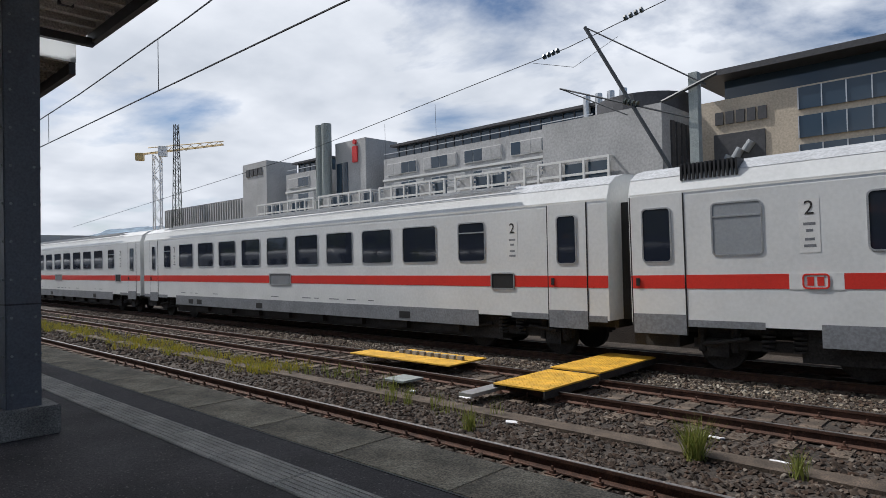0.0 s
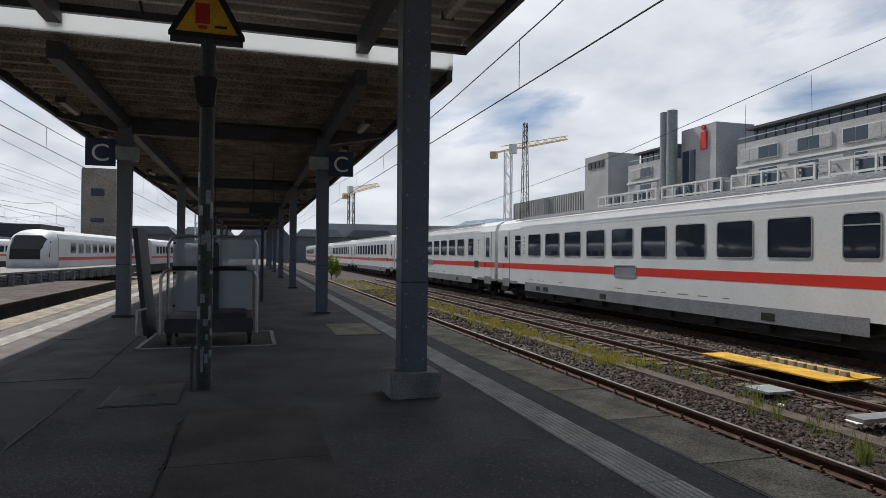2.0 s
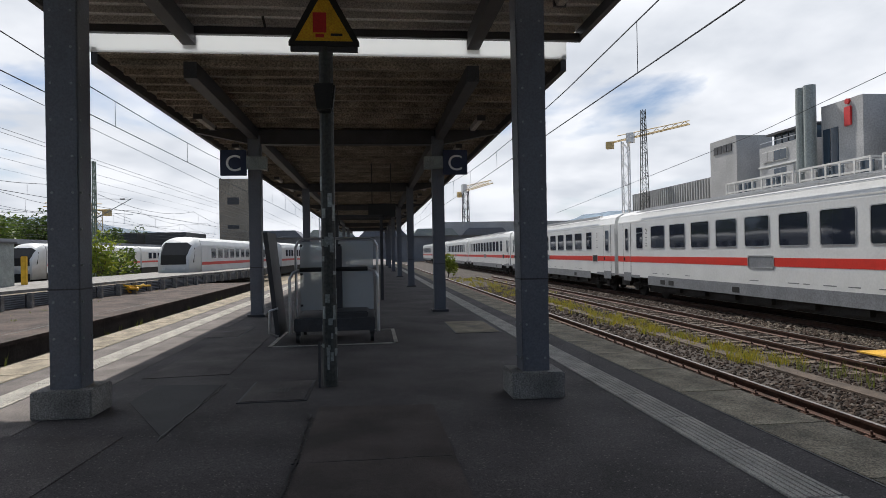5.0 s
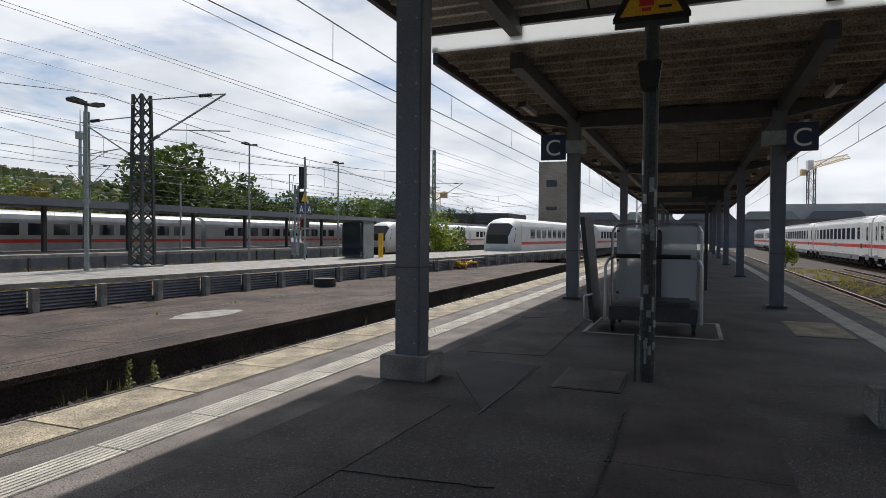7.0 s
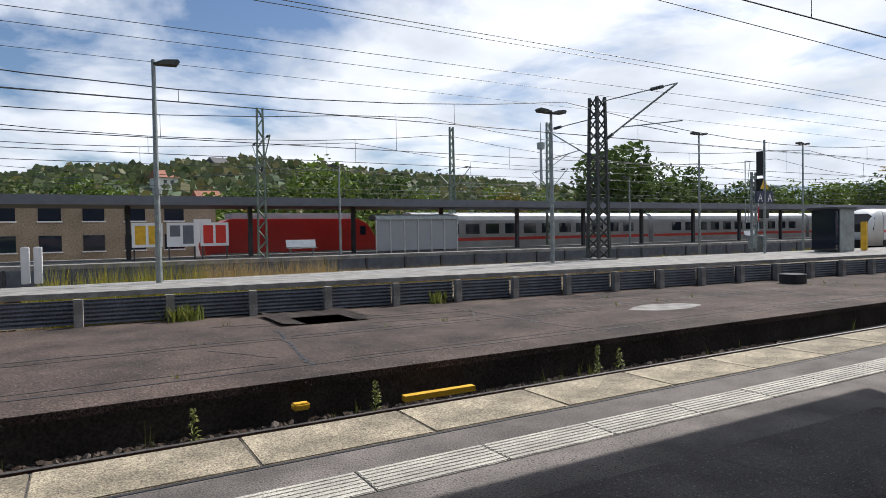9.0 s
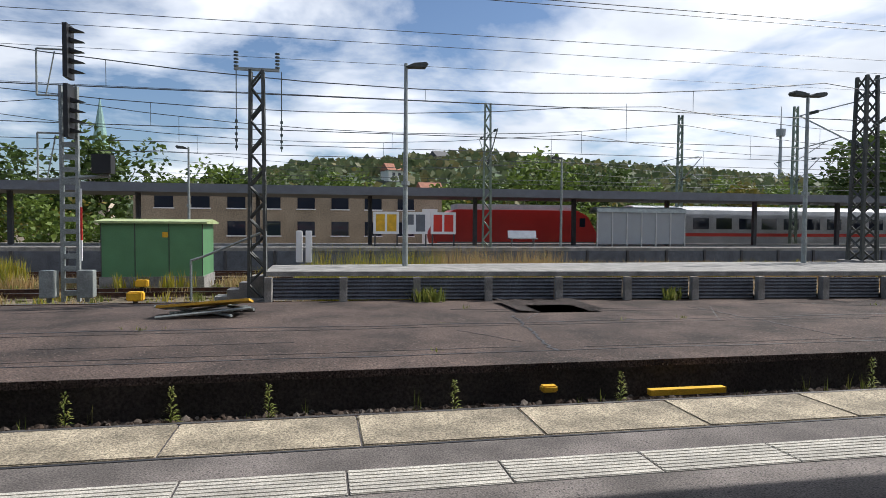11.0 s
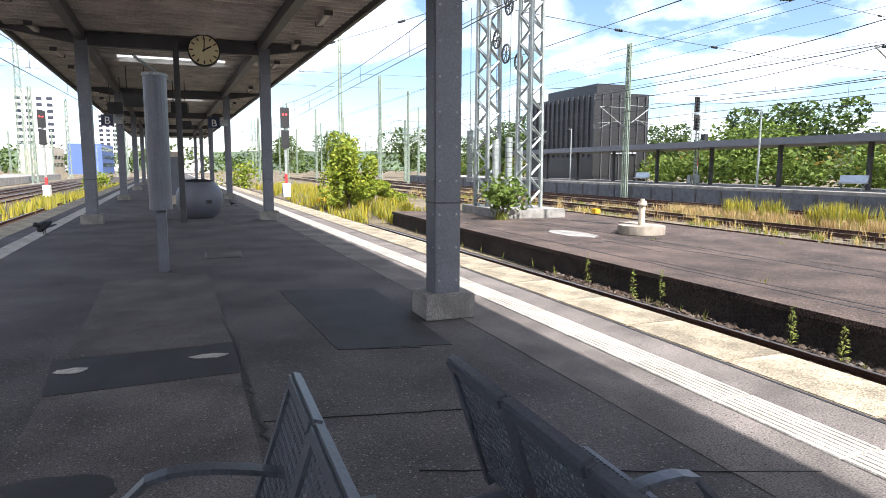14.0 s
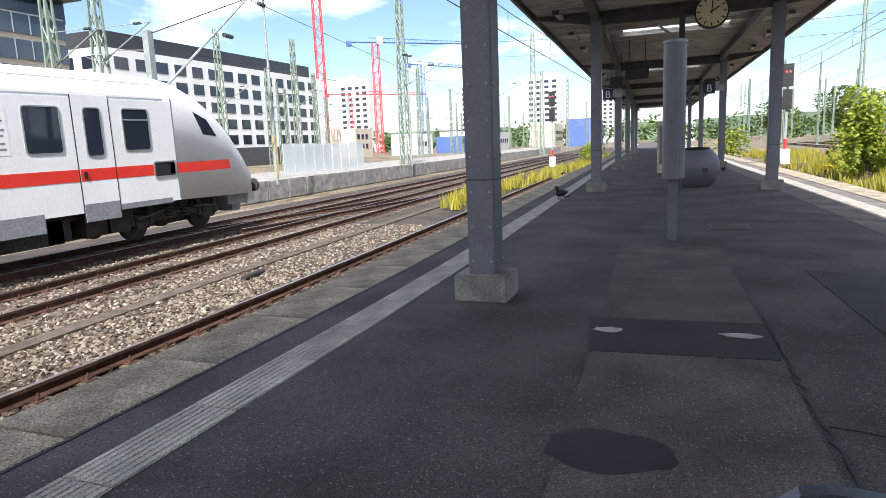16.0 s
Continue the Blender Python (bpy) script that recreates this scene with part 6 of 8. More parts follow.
for x, y, top in ((-107, 47.5, 26), (28.3, 28, 11.1), (28, 31, 10.8), (53, 22, 17.5), (57, 44, 14), (68, 46, 11.5), (66, 41, 14), (75, 20.5, 18), (100, 40, 14), (120, 36, 14), (140, 30, 24), (110, 22, 13), (160, 26, 16), (190, 20, 16), (88, 52, 13)):
    ms = lattice_mast(x, y, -0.9, top, 1.5 if top > 20 else 0.7, 0.6 if top > 20 else 0.35, "mast_dark" if x < 0 else "mast_green", "tall lattice mast among the yard tracks", step=1.0, t=0.05)
    if 0 < x < 100:
        cantilever(ms, 6.5, 3.5, -1)
rm = random.Random(12)
for k in range(34):
    x, y, top = rm.uniform(75, 230), rm.choice((rm.uniform(12, 60), rm.uniform(-60, -8))), rm.uniform(9, 14)
    ms = lattice_mast(x, y, -0.9, top, 0.6, 0.35, "mast_green", "grey-green lattice catenary mast far off in the yard", rm.uniform(-10, 10), True, 0.9, 0.05)
    cantilever(ms, 6.0, 3.4, rm.choice((-1, 1)))
# headspan pylons with tension weights
for k, (x, y) in enumerate(((28.3, -12.6), (26.7, -13.8))):
    lattice_mast(x, y, OLD, 13.5, 0.75, 0.6, "galv", "tall grey lattice pylon with tension pulleys and weights", 20, False, 0.55, 0.065)
wt = thing("tension_weights", pose(27.5, -13.3, OLD), "stacks of grey concrete tension weights hanging on cables", "tension weights")
for i, (dx, dy, z) in enumerate(((-0.9, 0.5, 1.0), (-0.45, 0.9, 0.9), (0.4, -0.6, 0.8), (0.85, -0.9, 0.9), (1.6, 1.2, 1.4))):
    bm = B()
    for q in range(11):
        bar(bm, (dx, dy, z + q * 0.21), (dx, dy, z + q * 0.21 + 0.19), 0.15, 12)
    s = part("weight_stack", bm, "galv", wt)
    bm = B()
    bar(bm, (dx, dy, z + 2.3), (dx, dy, 9), 0.012)
    part("cable", bm, "wire", s)
for dx, dy, z in ((-1.3, 0.9, 6.6), (1.3, -1.0, 6.8), (0.0, 0.7, 7.4), (0.7, -0.2, 9.0), (-0.6, 0.5, 9.0)):
    bm = B()
    for a in range(14):
        p, q = 2 * math.pi * a / 14, 2 * math.pi * (a + 1) / 14
        bar(bm, (dx + 0.36 * math.cos(p), dy, z + 0.36 * math.sin(p)), (dx + 0.36 * math.cos(q), dy, z + 0.36 * math.sin(q)), 0.045, 5)
        if a % 2 == 0:
            bar(bm, (dx, dy, z), (dx + 0.36 * math.cos(p), dy, z + 0.36 * math.sin(p)), 0.02, 4)
    part("pulley", bm, "mast_dark", wt)
bm = B()
box(bm, -2.2, 2.0, -1.5, 1.4, 0, 0.35)
part("plinth", bm, "concrete", wt)
# span wires across the yard
sp = thing("span_wires", pose(0, 0, 0), "dark span wires crossing above the tracks", "overhead line")
for i, (a, b) in enumerate((((28.3, -12.8, 12.5), (38, -60, 13)), ((28.3, -12.8, 10.5), (30, 30, 11.5)), ((28.3, -12.8, 8.6), (36, -60, 8.8)), ((28.3, -12.8, 9.2), (60, 4, 8)), ((60, 24, 11), (66, -24, 11)), ((80, 24, 12), (84, -30, 12)))):
    a, b = Vector(a), Vector(b)
    bm = B()
    tube(bm, [tuple(a.lerp(b, u) - Vector((0, 0, 0.5 * 4 * u * (1 - u)))) for u in (0, 0.2, 0.4, 0.6, 0.8, 1)], 0.016, 5)
    for u in (0.15, 0.3, 0.7):
        p = a.lerp(b, u) - Vector((0, 0, 2.0 * u * (1 - u)))
        insulator(bm, p, p + (b - a).normalized() * 0.5, 0.07, 4)
    part("wire", bm, "wire", sp)
hm = thing("hanging_support", pose(15.8, -16.5, 0), "steel drop post hanging from a headspan with insulators", "catenary support")
bm = B()
box(bm, -0.09, 0.09, -0.09, 0.09, 6.3, 9.3)
bar(bm, (11, 3.0, 8.5), (0, 0, 9.2), 0.07)
part("drop_post", bm, "galv", hm)
bm = B()
for z, d in ((8.1, 0.7), (6.4, 0.6)):
    box(bm, -d, d, -0.05, 0.05, z, z + 0.1)
    insulator(bm, (-d, 0, z + 0.05), (-d - 0.4, 0, z + 0.15), 0.08, 4)
    insulator(bm, (d, 0, z + 0.05), (d + 0.4, 0, z + 0.15), 0.08, 4)
part("crossarm", bm, "wire", hm)


def street_lamp(x, y, z0, top, heads, label):
    s = thing("lamp_post", pose(x, y, z0), label, "lamp post", "platform lamp posts")
    h = top - z0
    bm = B()
    bar(bm, (0, 0, 0), (0, 0, h), 0.085, 10, 0.05)
    bar(bm, (0, 0, h * 0.4), (0, 0, h * 0.4 + 0.12), 0.12, 10)
    part("pole", bm, "galv", s)
    for d in heads:
        bm = B()
        prism(bm, [(-0.3, 0.0), (-0.05, 0.12), (0.3, 0.16), (0.36, 0.1), (0.3, 0.02)], -0.16, 0.16, "y")
        q = part("lamp_head", bm, "mast_dark", s)
        q.matrix_basis = pose(d * 0.28, 0, h - 0.12, 0, 0, 0 if d > 0 else 180)
    return s


for x, y in ((-2.3, -19.0), (-16.0, -19.4)):
    street_lamp(x, y, S2, 6.25 if x > -9 else 6.1, (-1, 1) if x < -9 else (-1,), "grey lamp post with a flat tilted head on the raised platform")
for x in (-14, -38, 7.1, 36, 60):
    street_lamp(x, -36.6, S2, 5.7, (1,), "grey lamp post on the far platform")
for x in (-34, -45):
    street_lamp(x, -27, -0.5, 7.5, (-1, 1), "grey twin-armed lamp post in the yard")
street_lamp(30, 19, 0, 9.2, (-1, 1), "white twin-headed lamp post beyond the train")
street_lamp(52, 21, 0, 9, (-1, 1), "grey lamp post on the neighbouring platform")


def signal(x, y, z0, top, label, lit=False, lean=True):
    s = thing("railway_signal", pose(x, y, z0), label, "railway signal", "railway signals")
    h = top - z0
    for q in (-0.14, 0.14):
        bm = B()
        box(bm, -0.06, 0.06, q * 1.25 - 0.035, q * 1.25 + 0.035, 0, h * 0.78)
        part("mast_leg", bm, "galv", s)
    for k in range(int(h * 0.78 / 0.3)):
        bm = B()
        box(bm, -0.05, 0.05, -0.14, 0.14, 0.15 + k * 0.3, 0.27 + k * 0.3)
        part("rung", bm, "galv", s)
    for z, n in ((h - 1.35, 5), (h - 2.75, 4)):
        bm = B()
        box(bm, 0.1, 0.55, -0.05, 0.05, z, z + 1.25, pose(0, 0.12, 0))
        pl = part("signal_head", bm, "black", s)
        for k in range(n):
            bm = B()
            prism(bm, [(0.0, 0.0), (0.3, 0.02), (0.0, 0.11)], -0.08, 0.08)
            hd = part("lamp_hood", bm, "black", pl)
            hd.matrix_basis = pose(0.33, 0.17, z + 0.12 + k * 0.24, 0, 0, 0)
    bm = B()
    box(bm, -0.15, 0.2, 0.55, 0.98, h - 3.55, h - 3.1)
    part("indicator", bm, "black", s)
    bm = B()
    bar(bm, (0, -0.7, h - 3.75), (0, 0.9, h - 3.6), 0.05)
    part("bracket", bm, "galv", s)
    bm = B()
    for z in (h - 1.7, h - 3.7):
        tube(bm, [(0, -0.12, z), (0, -0.7, z), (0, -0.7, z + 1.1), (0, -0.1, z + 1.1)], 0.024)
        bar(bm, (0, -0.5, z), (0, -0.3, z + 1.05), 0.016)
    part("service_basket", bm, "galv", s)
    for q in (-0.42, 0.42):
        bm = B()
        box(bm, 0.06, 0.34, q - 0.17, q + 0.17, 0.12, 0.78)
        box(bm, 0.16, 0.24, q - 0.05, q + 0.05, 0, 0.12)
        part("cabinet", bm, "galv", s, bevel=0.015)
    bm = B()
    box(bm, 0.07, 0.1, 0.25, 0.29, 1.5, 2.3)
    part("marker_rod", bm, "red", s)
    for z0_, z1_ in ((1.0, 1.5), (2.3, 2.75)):
        bm = B()
        box(bm, 0.07, 0.1, 0.25, 0.29, z0_, z1_)
        part("rod_end", bm, "sign_white", s, "white end of the rod")
    s.matrix_basis = pose(x, y, z0, 0, 0, 90)
    return s


signal(6.1, -17.4, OLD, 6.32, "tall grey railway signal with black hooded lamps")
signal(44.0, -38.5, S2, 7.5, "distant railway signal on the far platform")
signal(-31, -21.3, S2, 5.6, "railway signal beside the raised platform")


def slim_signal(x, y, z0, top, label):
    s = thing("railway_signal", pose(x, y, z0), label, "railway signal", "railway signals")
    h = top - z0
    bm = B()
    box(bm, -0.07, 0.07, -0.07, 0.07, 0, h)
    part("post", bm, "galv", s)
    bm = B()
    box(bm, -0.2, -0.07, -0.28, 0.28, h - 1.3, h)
    hd = part("signal_head", bm, "black", s)
    bm = B()
    box(bm, -0.18, -0.07, -0.25, 0.25, h - 2.6, h - 1.45)
    part("signal_head", bm, "black", s)
    bm = B()
    for q in (-0.1, 0.1):
        bar(bm, (-0.21, q, h - 0.45), (-0.2, q, h - 0.45), 0.06, 10)
    part("red_lens", bm, "signal_red", hd, "glowing red lens")
    bm = B()
    box(bm, -0.09, 0.09, -0.09, 0.09, 0.7, 1.5)
    part("marker", bm, "red", s)
    bm = B()
    box(bm, -0.3, 0.3, -0.25, 0.25, 0, 0.9)
    part("cabinet", bm, "sign_white", s, bevel=0.02)


e = bpy.data.materials.new("signal_red")
e.use_nodes = True
e.node_tree.nodes["Principled BSDF"].inputs["Base Color"].default_value = (0.6, 0.01, 0.01, 1)
e.node_tree.nodes["Principled BSDF"].inputs["Emission Color"].default_value = (1, 0.05, 0.05, 1)
e.node_tree.nodes["Principled BSDF"].inputs["Emission Strength"].default_value = 3
M["signal_red"] = e
slim_signal(45.5, -5.9, -0.3, 5.5, "railway signal showing red lights beside the platform")
slim_signal(60, 10.7, -0.7, 5.9, "dark railway signal between the tracks")

# ---- yard things to the south ----
shed = thing("equipment_shed", pose(6.35, -27.2, -0.45), "green equipment shed with a shallow overhanging roof", "shed")
bm = B()
box(bm, -1.8, 1.8, -1.2, 1.2, 0, 2.02)
part("body", bm, "shed_green", shed)
bm = B()
prism(bm, [(-1.4, 2.02), (1.4, 2.02), (1.4, 2.1), (0, 2.2), (-1.4, 2.1)], -1.98, 1.98)
part("roof", bm, "shed_roof", shed)
bm = B()
for q in (-1.8, -0.6, 0.6, 1.77):
    box(bm, q, q + 0.03, 1.2, 1.215, 0, 2.02)
part("panel_seams", bm, "mast_dark", shed)
bm = B()
box(bm, -0.55, -0.35, 1.2, 1.22, 1.5, 1.7)
part("warning_plate", bm, "yellow", shed)
bm = B()
box(bm, -1.85, 1.85, -1.25, 1.25, -0.5, 0.02)
part("plinth", bm, "concrete", shed)

shel = thing("platform_cabin", pose(-31.5, -17.6, S2), "grey cabin with glazed side on the raised platform", "cabin")
bm = B()
box(bm, -0.75, 0.45, -0.6, 0.6, 0, 2.0)
part("wall", bm, "galv", shel)
bm = B()
box(bm, -0.85, 0.85, -0.7, 0.7, 2.0, 2.08)
part("roof", bm, "steel_dark", shel)
bm = B()
box(bm, 0.46, 0.75, -0.55, 0.55, 0.1, 1.95)
part("glass_side", bm, "glass", shel)
for x, y, c_ in ((-33.5, -17.2, "yellow"), (0.5, -21.0, "sign_white"), (0.8, -21.1, "sign_white")):
    bm = B()
    box(bm, x - 0.1, x + 0.1, y - 0.12, y + 0.12, S2, S2 + (1.4 if c_ == "yellow" else 1.0))
    solid("platform_post", bm, c_, "yellow post on the platform" if c_ == "yellow" else "white plastic post at the platform end", "post", bevel=0.02)
sa = thing("section_sign", pose(-27.8, -18.6, S2), "lamp pole with dark blue signs lettered A and a warning triangle", "sign")
bm = B()
bar(bm, (0, 0, 0), (0, 0, 5.2), 0.05)
part("pole", bm, "galv", sa)
for q in (-0.35, 0.35):
    bm = B()
    box(bm, -0.28 + q, 0.28 + q, -0.03, 0.03, 2.3, 2.86)
    b_ = part("board", bm, "sign_blue", sa)
    text(b_, "A", pose(q, 0.035, 2.38, 90, 0, 180), 0.52, "sign_white", "letter")
bm = B()
prism(bm, [(-0.3, 2.95), (0.3, 2.95), (0, 3.45)], -0.02, 0.02, "y")
part("warning_triangle", bm, "yellow", sa)
rail_ = thing("handrail", pose(2.1, -17.2, OLD), "grey steel stair rail at the platform end", "handrail")
bm = B()
tube(bm, [(1.2, 0, 0), (1.2, 0, 1.0), (0.9, 0, 1.1), (-0.6, 0, 1.75), (-0.6, 0, 0.7)], 0.03)
part("rail", bm, "galv", rail_)
bm = B()
for k in range(4):
    box(bm, -0.55 + k * 0.3, -0.25 + k * 0.3, -0.6, 0.0, 0, 0.6 - k * 0.17)
part("steps", bm, "concrete", rail_)

# far platform furniture
for i, x in enumerate((-3.6, -5.3, -7.0)):
    b = thing("poster_case", pose(x, -37.6, S2), "white poster case with printed notices on the far platform", "poster case", "poster cases")
    bm = B()
    box(bm, -0.75, 0.75, -0.06, 0.06, 0.7, 2.0)
    part("frame", bm, "sign_white", b)
    bm = B()
    box(bm, -0.6, -0.05, 0.06, 0.065, 0.85, 1.85)
    box(bm, 0.08, 0.6, 0.06, 0.065, 0.85 + 0.4 * (i % 2), 1.85)
    part("poster", bm, ("yellow", "steel", "train_red")[i], b)
    for q in (-0.65, 0.65):
        bm = B()
        box(bm, q - 0.04, q + 0.04, -0.04, 0.04, 0, 0.7)
        part("leg", bm, "steel_dark", b)
gs = thing("glass_shelter", pose(-19.5, -37.6, S2), "glazed waiting shelter with rounded roof on the far platform", "shelter")
for k in range(7):
    bm = B()
    box(bm, -2.9 + k * 0.98 - 0.04, -2.9 + k * 0.98 + 0.04, 0.55, 0.63, 0, 2.15)
    part("post", bm, "alu", gs)
for k in range(6):
    bm = B()
    box(bm, -2.86 + k * 0.98, -1.96 + k * 0.98, 0.58, 0.6, 0.15, 2.1)
    p = part("pane", bm, "frost", gs)
bm = B()
prism(bm, [(-0.7, 2.1), (-0.5, 2.35), (0.0, 2.45), (0.5, 2.35), (0.7, 2.1), (0.6, 2.1), (0.0, 2.35), (-0.6, 2.1)], -3, 3)
part("roof", bm, "galv", gs)
for x in (9, 30, 50, -12, -55):
    bt = thing("platform_bench", pose(x, -37.8, S2), "pale metal bench on the far platform", "bench", "far benches")
    bm = B()
    box(bm, -0.9, 0.9, -0.25, 0.25, 0.42, 0.48)
    part("seat", bm, "alu", bt)
    bm = B()
    box(bm, -0.9, 0.9, -0.04, 0.04, 0.5, 0.95, pose(0, 0, 0, 12, 0, 0))
    part("backrest", bm, "alu", bt)
    for q in (-0.7, 0.7):
        bm = B()
        bar(bm, (q, -0.2, 0), (q, 0.2, 0.42), 0.03)
        bar(bm, (q, 0.2, 0), (q, -0.2, 0.42), 0.03)
        part("leg", bm, "alu", bt)

# red locomotive and parked coaches beyond the far platform
loco = thing("locomotive", pose(-13.8, -46.0, 0), "red electric locomotive with grey roof", "locomotive")
bm = B()
prof = [(-6.0, 0.2), (-6.2, 1.0), (-5.4, 2.35), (-4.6, 2.75), (4.6, 2.75), (5.4, 2.35), (6.2, 1.0), (6.0, 0.2)]
prism(bm, prof, -1.45, 1.45, "y")
part("body", bm, "loco_red", loco, bevel=0.06)
bm = B()
box(bm, -4.4, 4.4, -1.2, 1.2, 2.75, 3.15)
part("roof", bm, "train_roof", loco)
bm = B()
box(bm, -5.9, 5.9, -1.47, 1.47, 0.2, 0.45)
part("skirt", bm, "train_grey", loco)
for q in (-5.2, 4.75):
    bm = B()
    box(bm, q, q + 0.45, 1.45, 1.46, 1.55, 2.2)
    part("cab_window", bm, "glass", loco)
bm = B()
box(bm, -5, 5, -1.2, 1.2, -0.8, 0.2)
part("underframe", bm, "under", loco)


def far_coach(x, y, n, rz, label, material="train_white", stripe="train_red", L=26.0):
    c = thing("parked_coach", pose(x, y, 0, 0, 0, rz), label, "train coach", "parked coaches")
    bm = B()
    prism(bm, body_profile(1.41, 0.2, 2.6, 3.25), 0.1, L - 0.1)
    part("body", bm, material, c)
    for s in (-1, 1):
        bm = B()
        y0 = s * 1.41
        box(bm, 0.2, L - 0.2, min(y0, y0 + s * 0.01), max(y0, y0 + s * 0.01), 0.9, 1.15)
        part("stripe", bm, stripe, c)
        for k in range(n):
            bm = B()
            q = 2.2 + k * (L - 4.4) / n
            box(bm, q, q + (L - 4.4) / n * 0.68, min(y0, y0 + s * 0.012), max(y0, y0 + s * 0.012), 1.45, 2.3)
            part("window", bm, "glass", c)
    bm = B()
    box(bm, 0.5, L - 0.5, -1.2, 1.2, -0.75, 0.2)
    part("underframe", bm, "under", c)
    return c


for i in range(4):
    far_coach(-49 - 26.4 * i, -46.0, 11, 0, "grey and red parked coach beyond the far platform", "train_roof", "train_red")


def ice_head(x, y, rz, label):
    """Rounded white driving trailer that faces east, with coaches behind it."""
    c = far_coach(x - 26, y, 11, rz, label)
    bm = B()
    rows = []
    sec = body_profile(1.41, -0.35, 2.6, 3.25)
    for k in range(10):
        u = math.sin(k / 9 * math.pi / 2)
        top_z = 1.75 + 1.5 * (1 - u ** 2.2)
        rows.append([bm.verts.new((26 + 2.3 * u, yy * (1 - 0.16 * u ** 3), -0.35 + (z + 0.35) * (top_z + 0.35) / 3.6)) for yy, z in sec])
    for a, b in zip(rows, rows[1:]):
        for i in range(len(sec)):
            j = (i + 1) % len(sec)
            bm.faces.new((a[i], a[j], b[j], b[i]))
    bm.faces.new(rows[-1])
    bmesh.ops.recalc_face_normals(bm, faces=bm.faces[:])
    part("nose", bm, "train_white", c, smooth=True)
    bm = B()
    v = [bm.verts.new(p) for p in ((28.33, -0.98, 1.0), (28.33, 0.98, 1.0), (28.33, 0.95, 1.75), (28.33, -0.95, 1.75), (27.62, 0.85, 2.75), (27.62, -0.85, 2.75))]
    bm.faces.new(v[:4])
    bm.faces.new((v[3], v[2], v[4], v[5]))
    for q in (-1, 1):
        w = [bm.verts.new(p) for p in ((28.33, q * 0.98, 1.0), (27.6, q * 1.37, 1.15), (27.3, q * 1.36, 2.3), (27.62, q * 0.85, 2.75), (28.33, q * 0.95, 1.75))]
        bm.faces.new((w[0], w[1], w[2], w[4]))
        bm.faces.new((w[4], w[2], w[3]))
    part("windscreen", bm, "black", c)
    bm = B()
    box(bm, 28.2, 28.55, -1.0, 1.0, -0.6, 0.25)
    part("apron", bm, "black", c)
    for q in (-0.85, 0.72):
        bm = B()
        box(bm, 28.28, 28.36, q, q + 0.16, 0.6, 0.72)
        part("headlight", bm, "sign_white", c)
    return c


ice_head(-54.5, -14.3, -3, "white driving trailer with red stripe and dark windscreen")
for i in (1, 2, 3):
    far_coach(-54.5 - 26 - 26.4 * i, -14.3 + 1.4 * i + 1.4, 11, -3, "white coach with red stripe standing on a yard track")
ice_head(-68, -34.2, 0, "white driving trailer with red stripe in the distance")
for i in (1, 2):
    far_coach(-68 - 26 - 26.4 * i, -34.2, 11, 0, "white coach with red stripe in the distance")


# ---- buildings ----
def rows_of_windows(parent, x0, x1, y, z0, dz, floors, w, gap, h, material="glass_blue", facing=-1, recess=0.12):
    for k in range(floors):
        x = x0
        while x + w <= x1:
            bm = B()
            box(bm, x, x + w, min(y, y + facing * 0.06), max(y, y + facing * 0.06), z0 + k * dz, z0 + k * dz + h)
            part("window", bm, material, parent)
            x += w + gap


def tower_block(name, x0, x1, y0, y1, top, material, label):
    t = thing(name, pose(0, 0, 0), label, "building")
    bm = B()
    box(bm, x0, x1, y0, y1, -1, top)
    part("wall", bm, material, t)
    return t


# long grey bank building along the north, in steps
bk = tower_block("bank_building", -116, -30, 68, 95, 13.5, "facade", "long grey stone office building with window bands and terraces")
for x0, x1, y0, top, m_ in ((-118, -109, 66, 22.0, "facade"), (-87, -79, 66, 22.0, "facade"), (-79, -50, 75, 20.6, "facade"), (-77, -46, 79, 23.0, "facade_black"), (-106, -86, 71, 17.5, "facade"), (-72, -52, 70, 17.6, "facade"), (-52, -30, 68, 18.3, "facade"), (-72, -40, 76, 19.6, "facade_dark"), (-106, -86, 76, 19, "facade_dark"), (-158, -117, 67, 15.6, "facade_dark")):
    bm = B()
    box(bm, x0, x1, y0, y0 + (7 if x1 - x0 < 9.5 else 18), -1, top)
    part("wing", bm, m_, bk)
for x0, x1, y, z, n in ((-105.5, -86.5, 71, 14.6, 14), (-71.5, -52.5, 70, 12.6, 12), (-71.5, -52.5, 70, 15.6, 12), (-51.5, -40, 68, 13.0, 7), (-51.5, -40, 68, 16.2, 7), (-78, -51, 75, 18.3, 14)):
    for k in range(n):
        w = (x1 - x0) / n
        bm = B()
        box(bm, x0 + k * w + 0.15, x0 + k * w + w - 0.15, y - 0.08, y, z, z + 1.2)
        part("window", bm, "glass_blue" if k % 3 else "facade_white", bk)
for k in range(36):
    bm = B()
    box(bm, -157 + k * 1.08, -156.6 + k * 1.08, 66.5, 67, -1, 15.4)
    part("fin", bm, "facade", bk)
for x in (-86.6, -85.0):
    bm = B()
    box(bm, x, x + 1.4, 65.9, 66, 12, 18.5)
    part("tall_window", bm, "glass_blue", bk)
bm = B()
box(bm, -37.0, -36.0, 67.9, 68, 9, 17.5)
part("tall_window", bm, "glass_blue", bk)
for x in (-89.6, -87.8):
    bm = B()
    bar(bm, (x, 64.8, 0), (x, 64.8, 25.4), 0.85, 16)
    part("chimney", bm, "galv", bk, "tall grey steel flue")
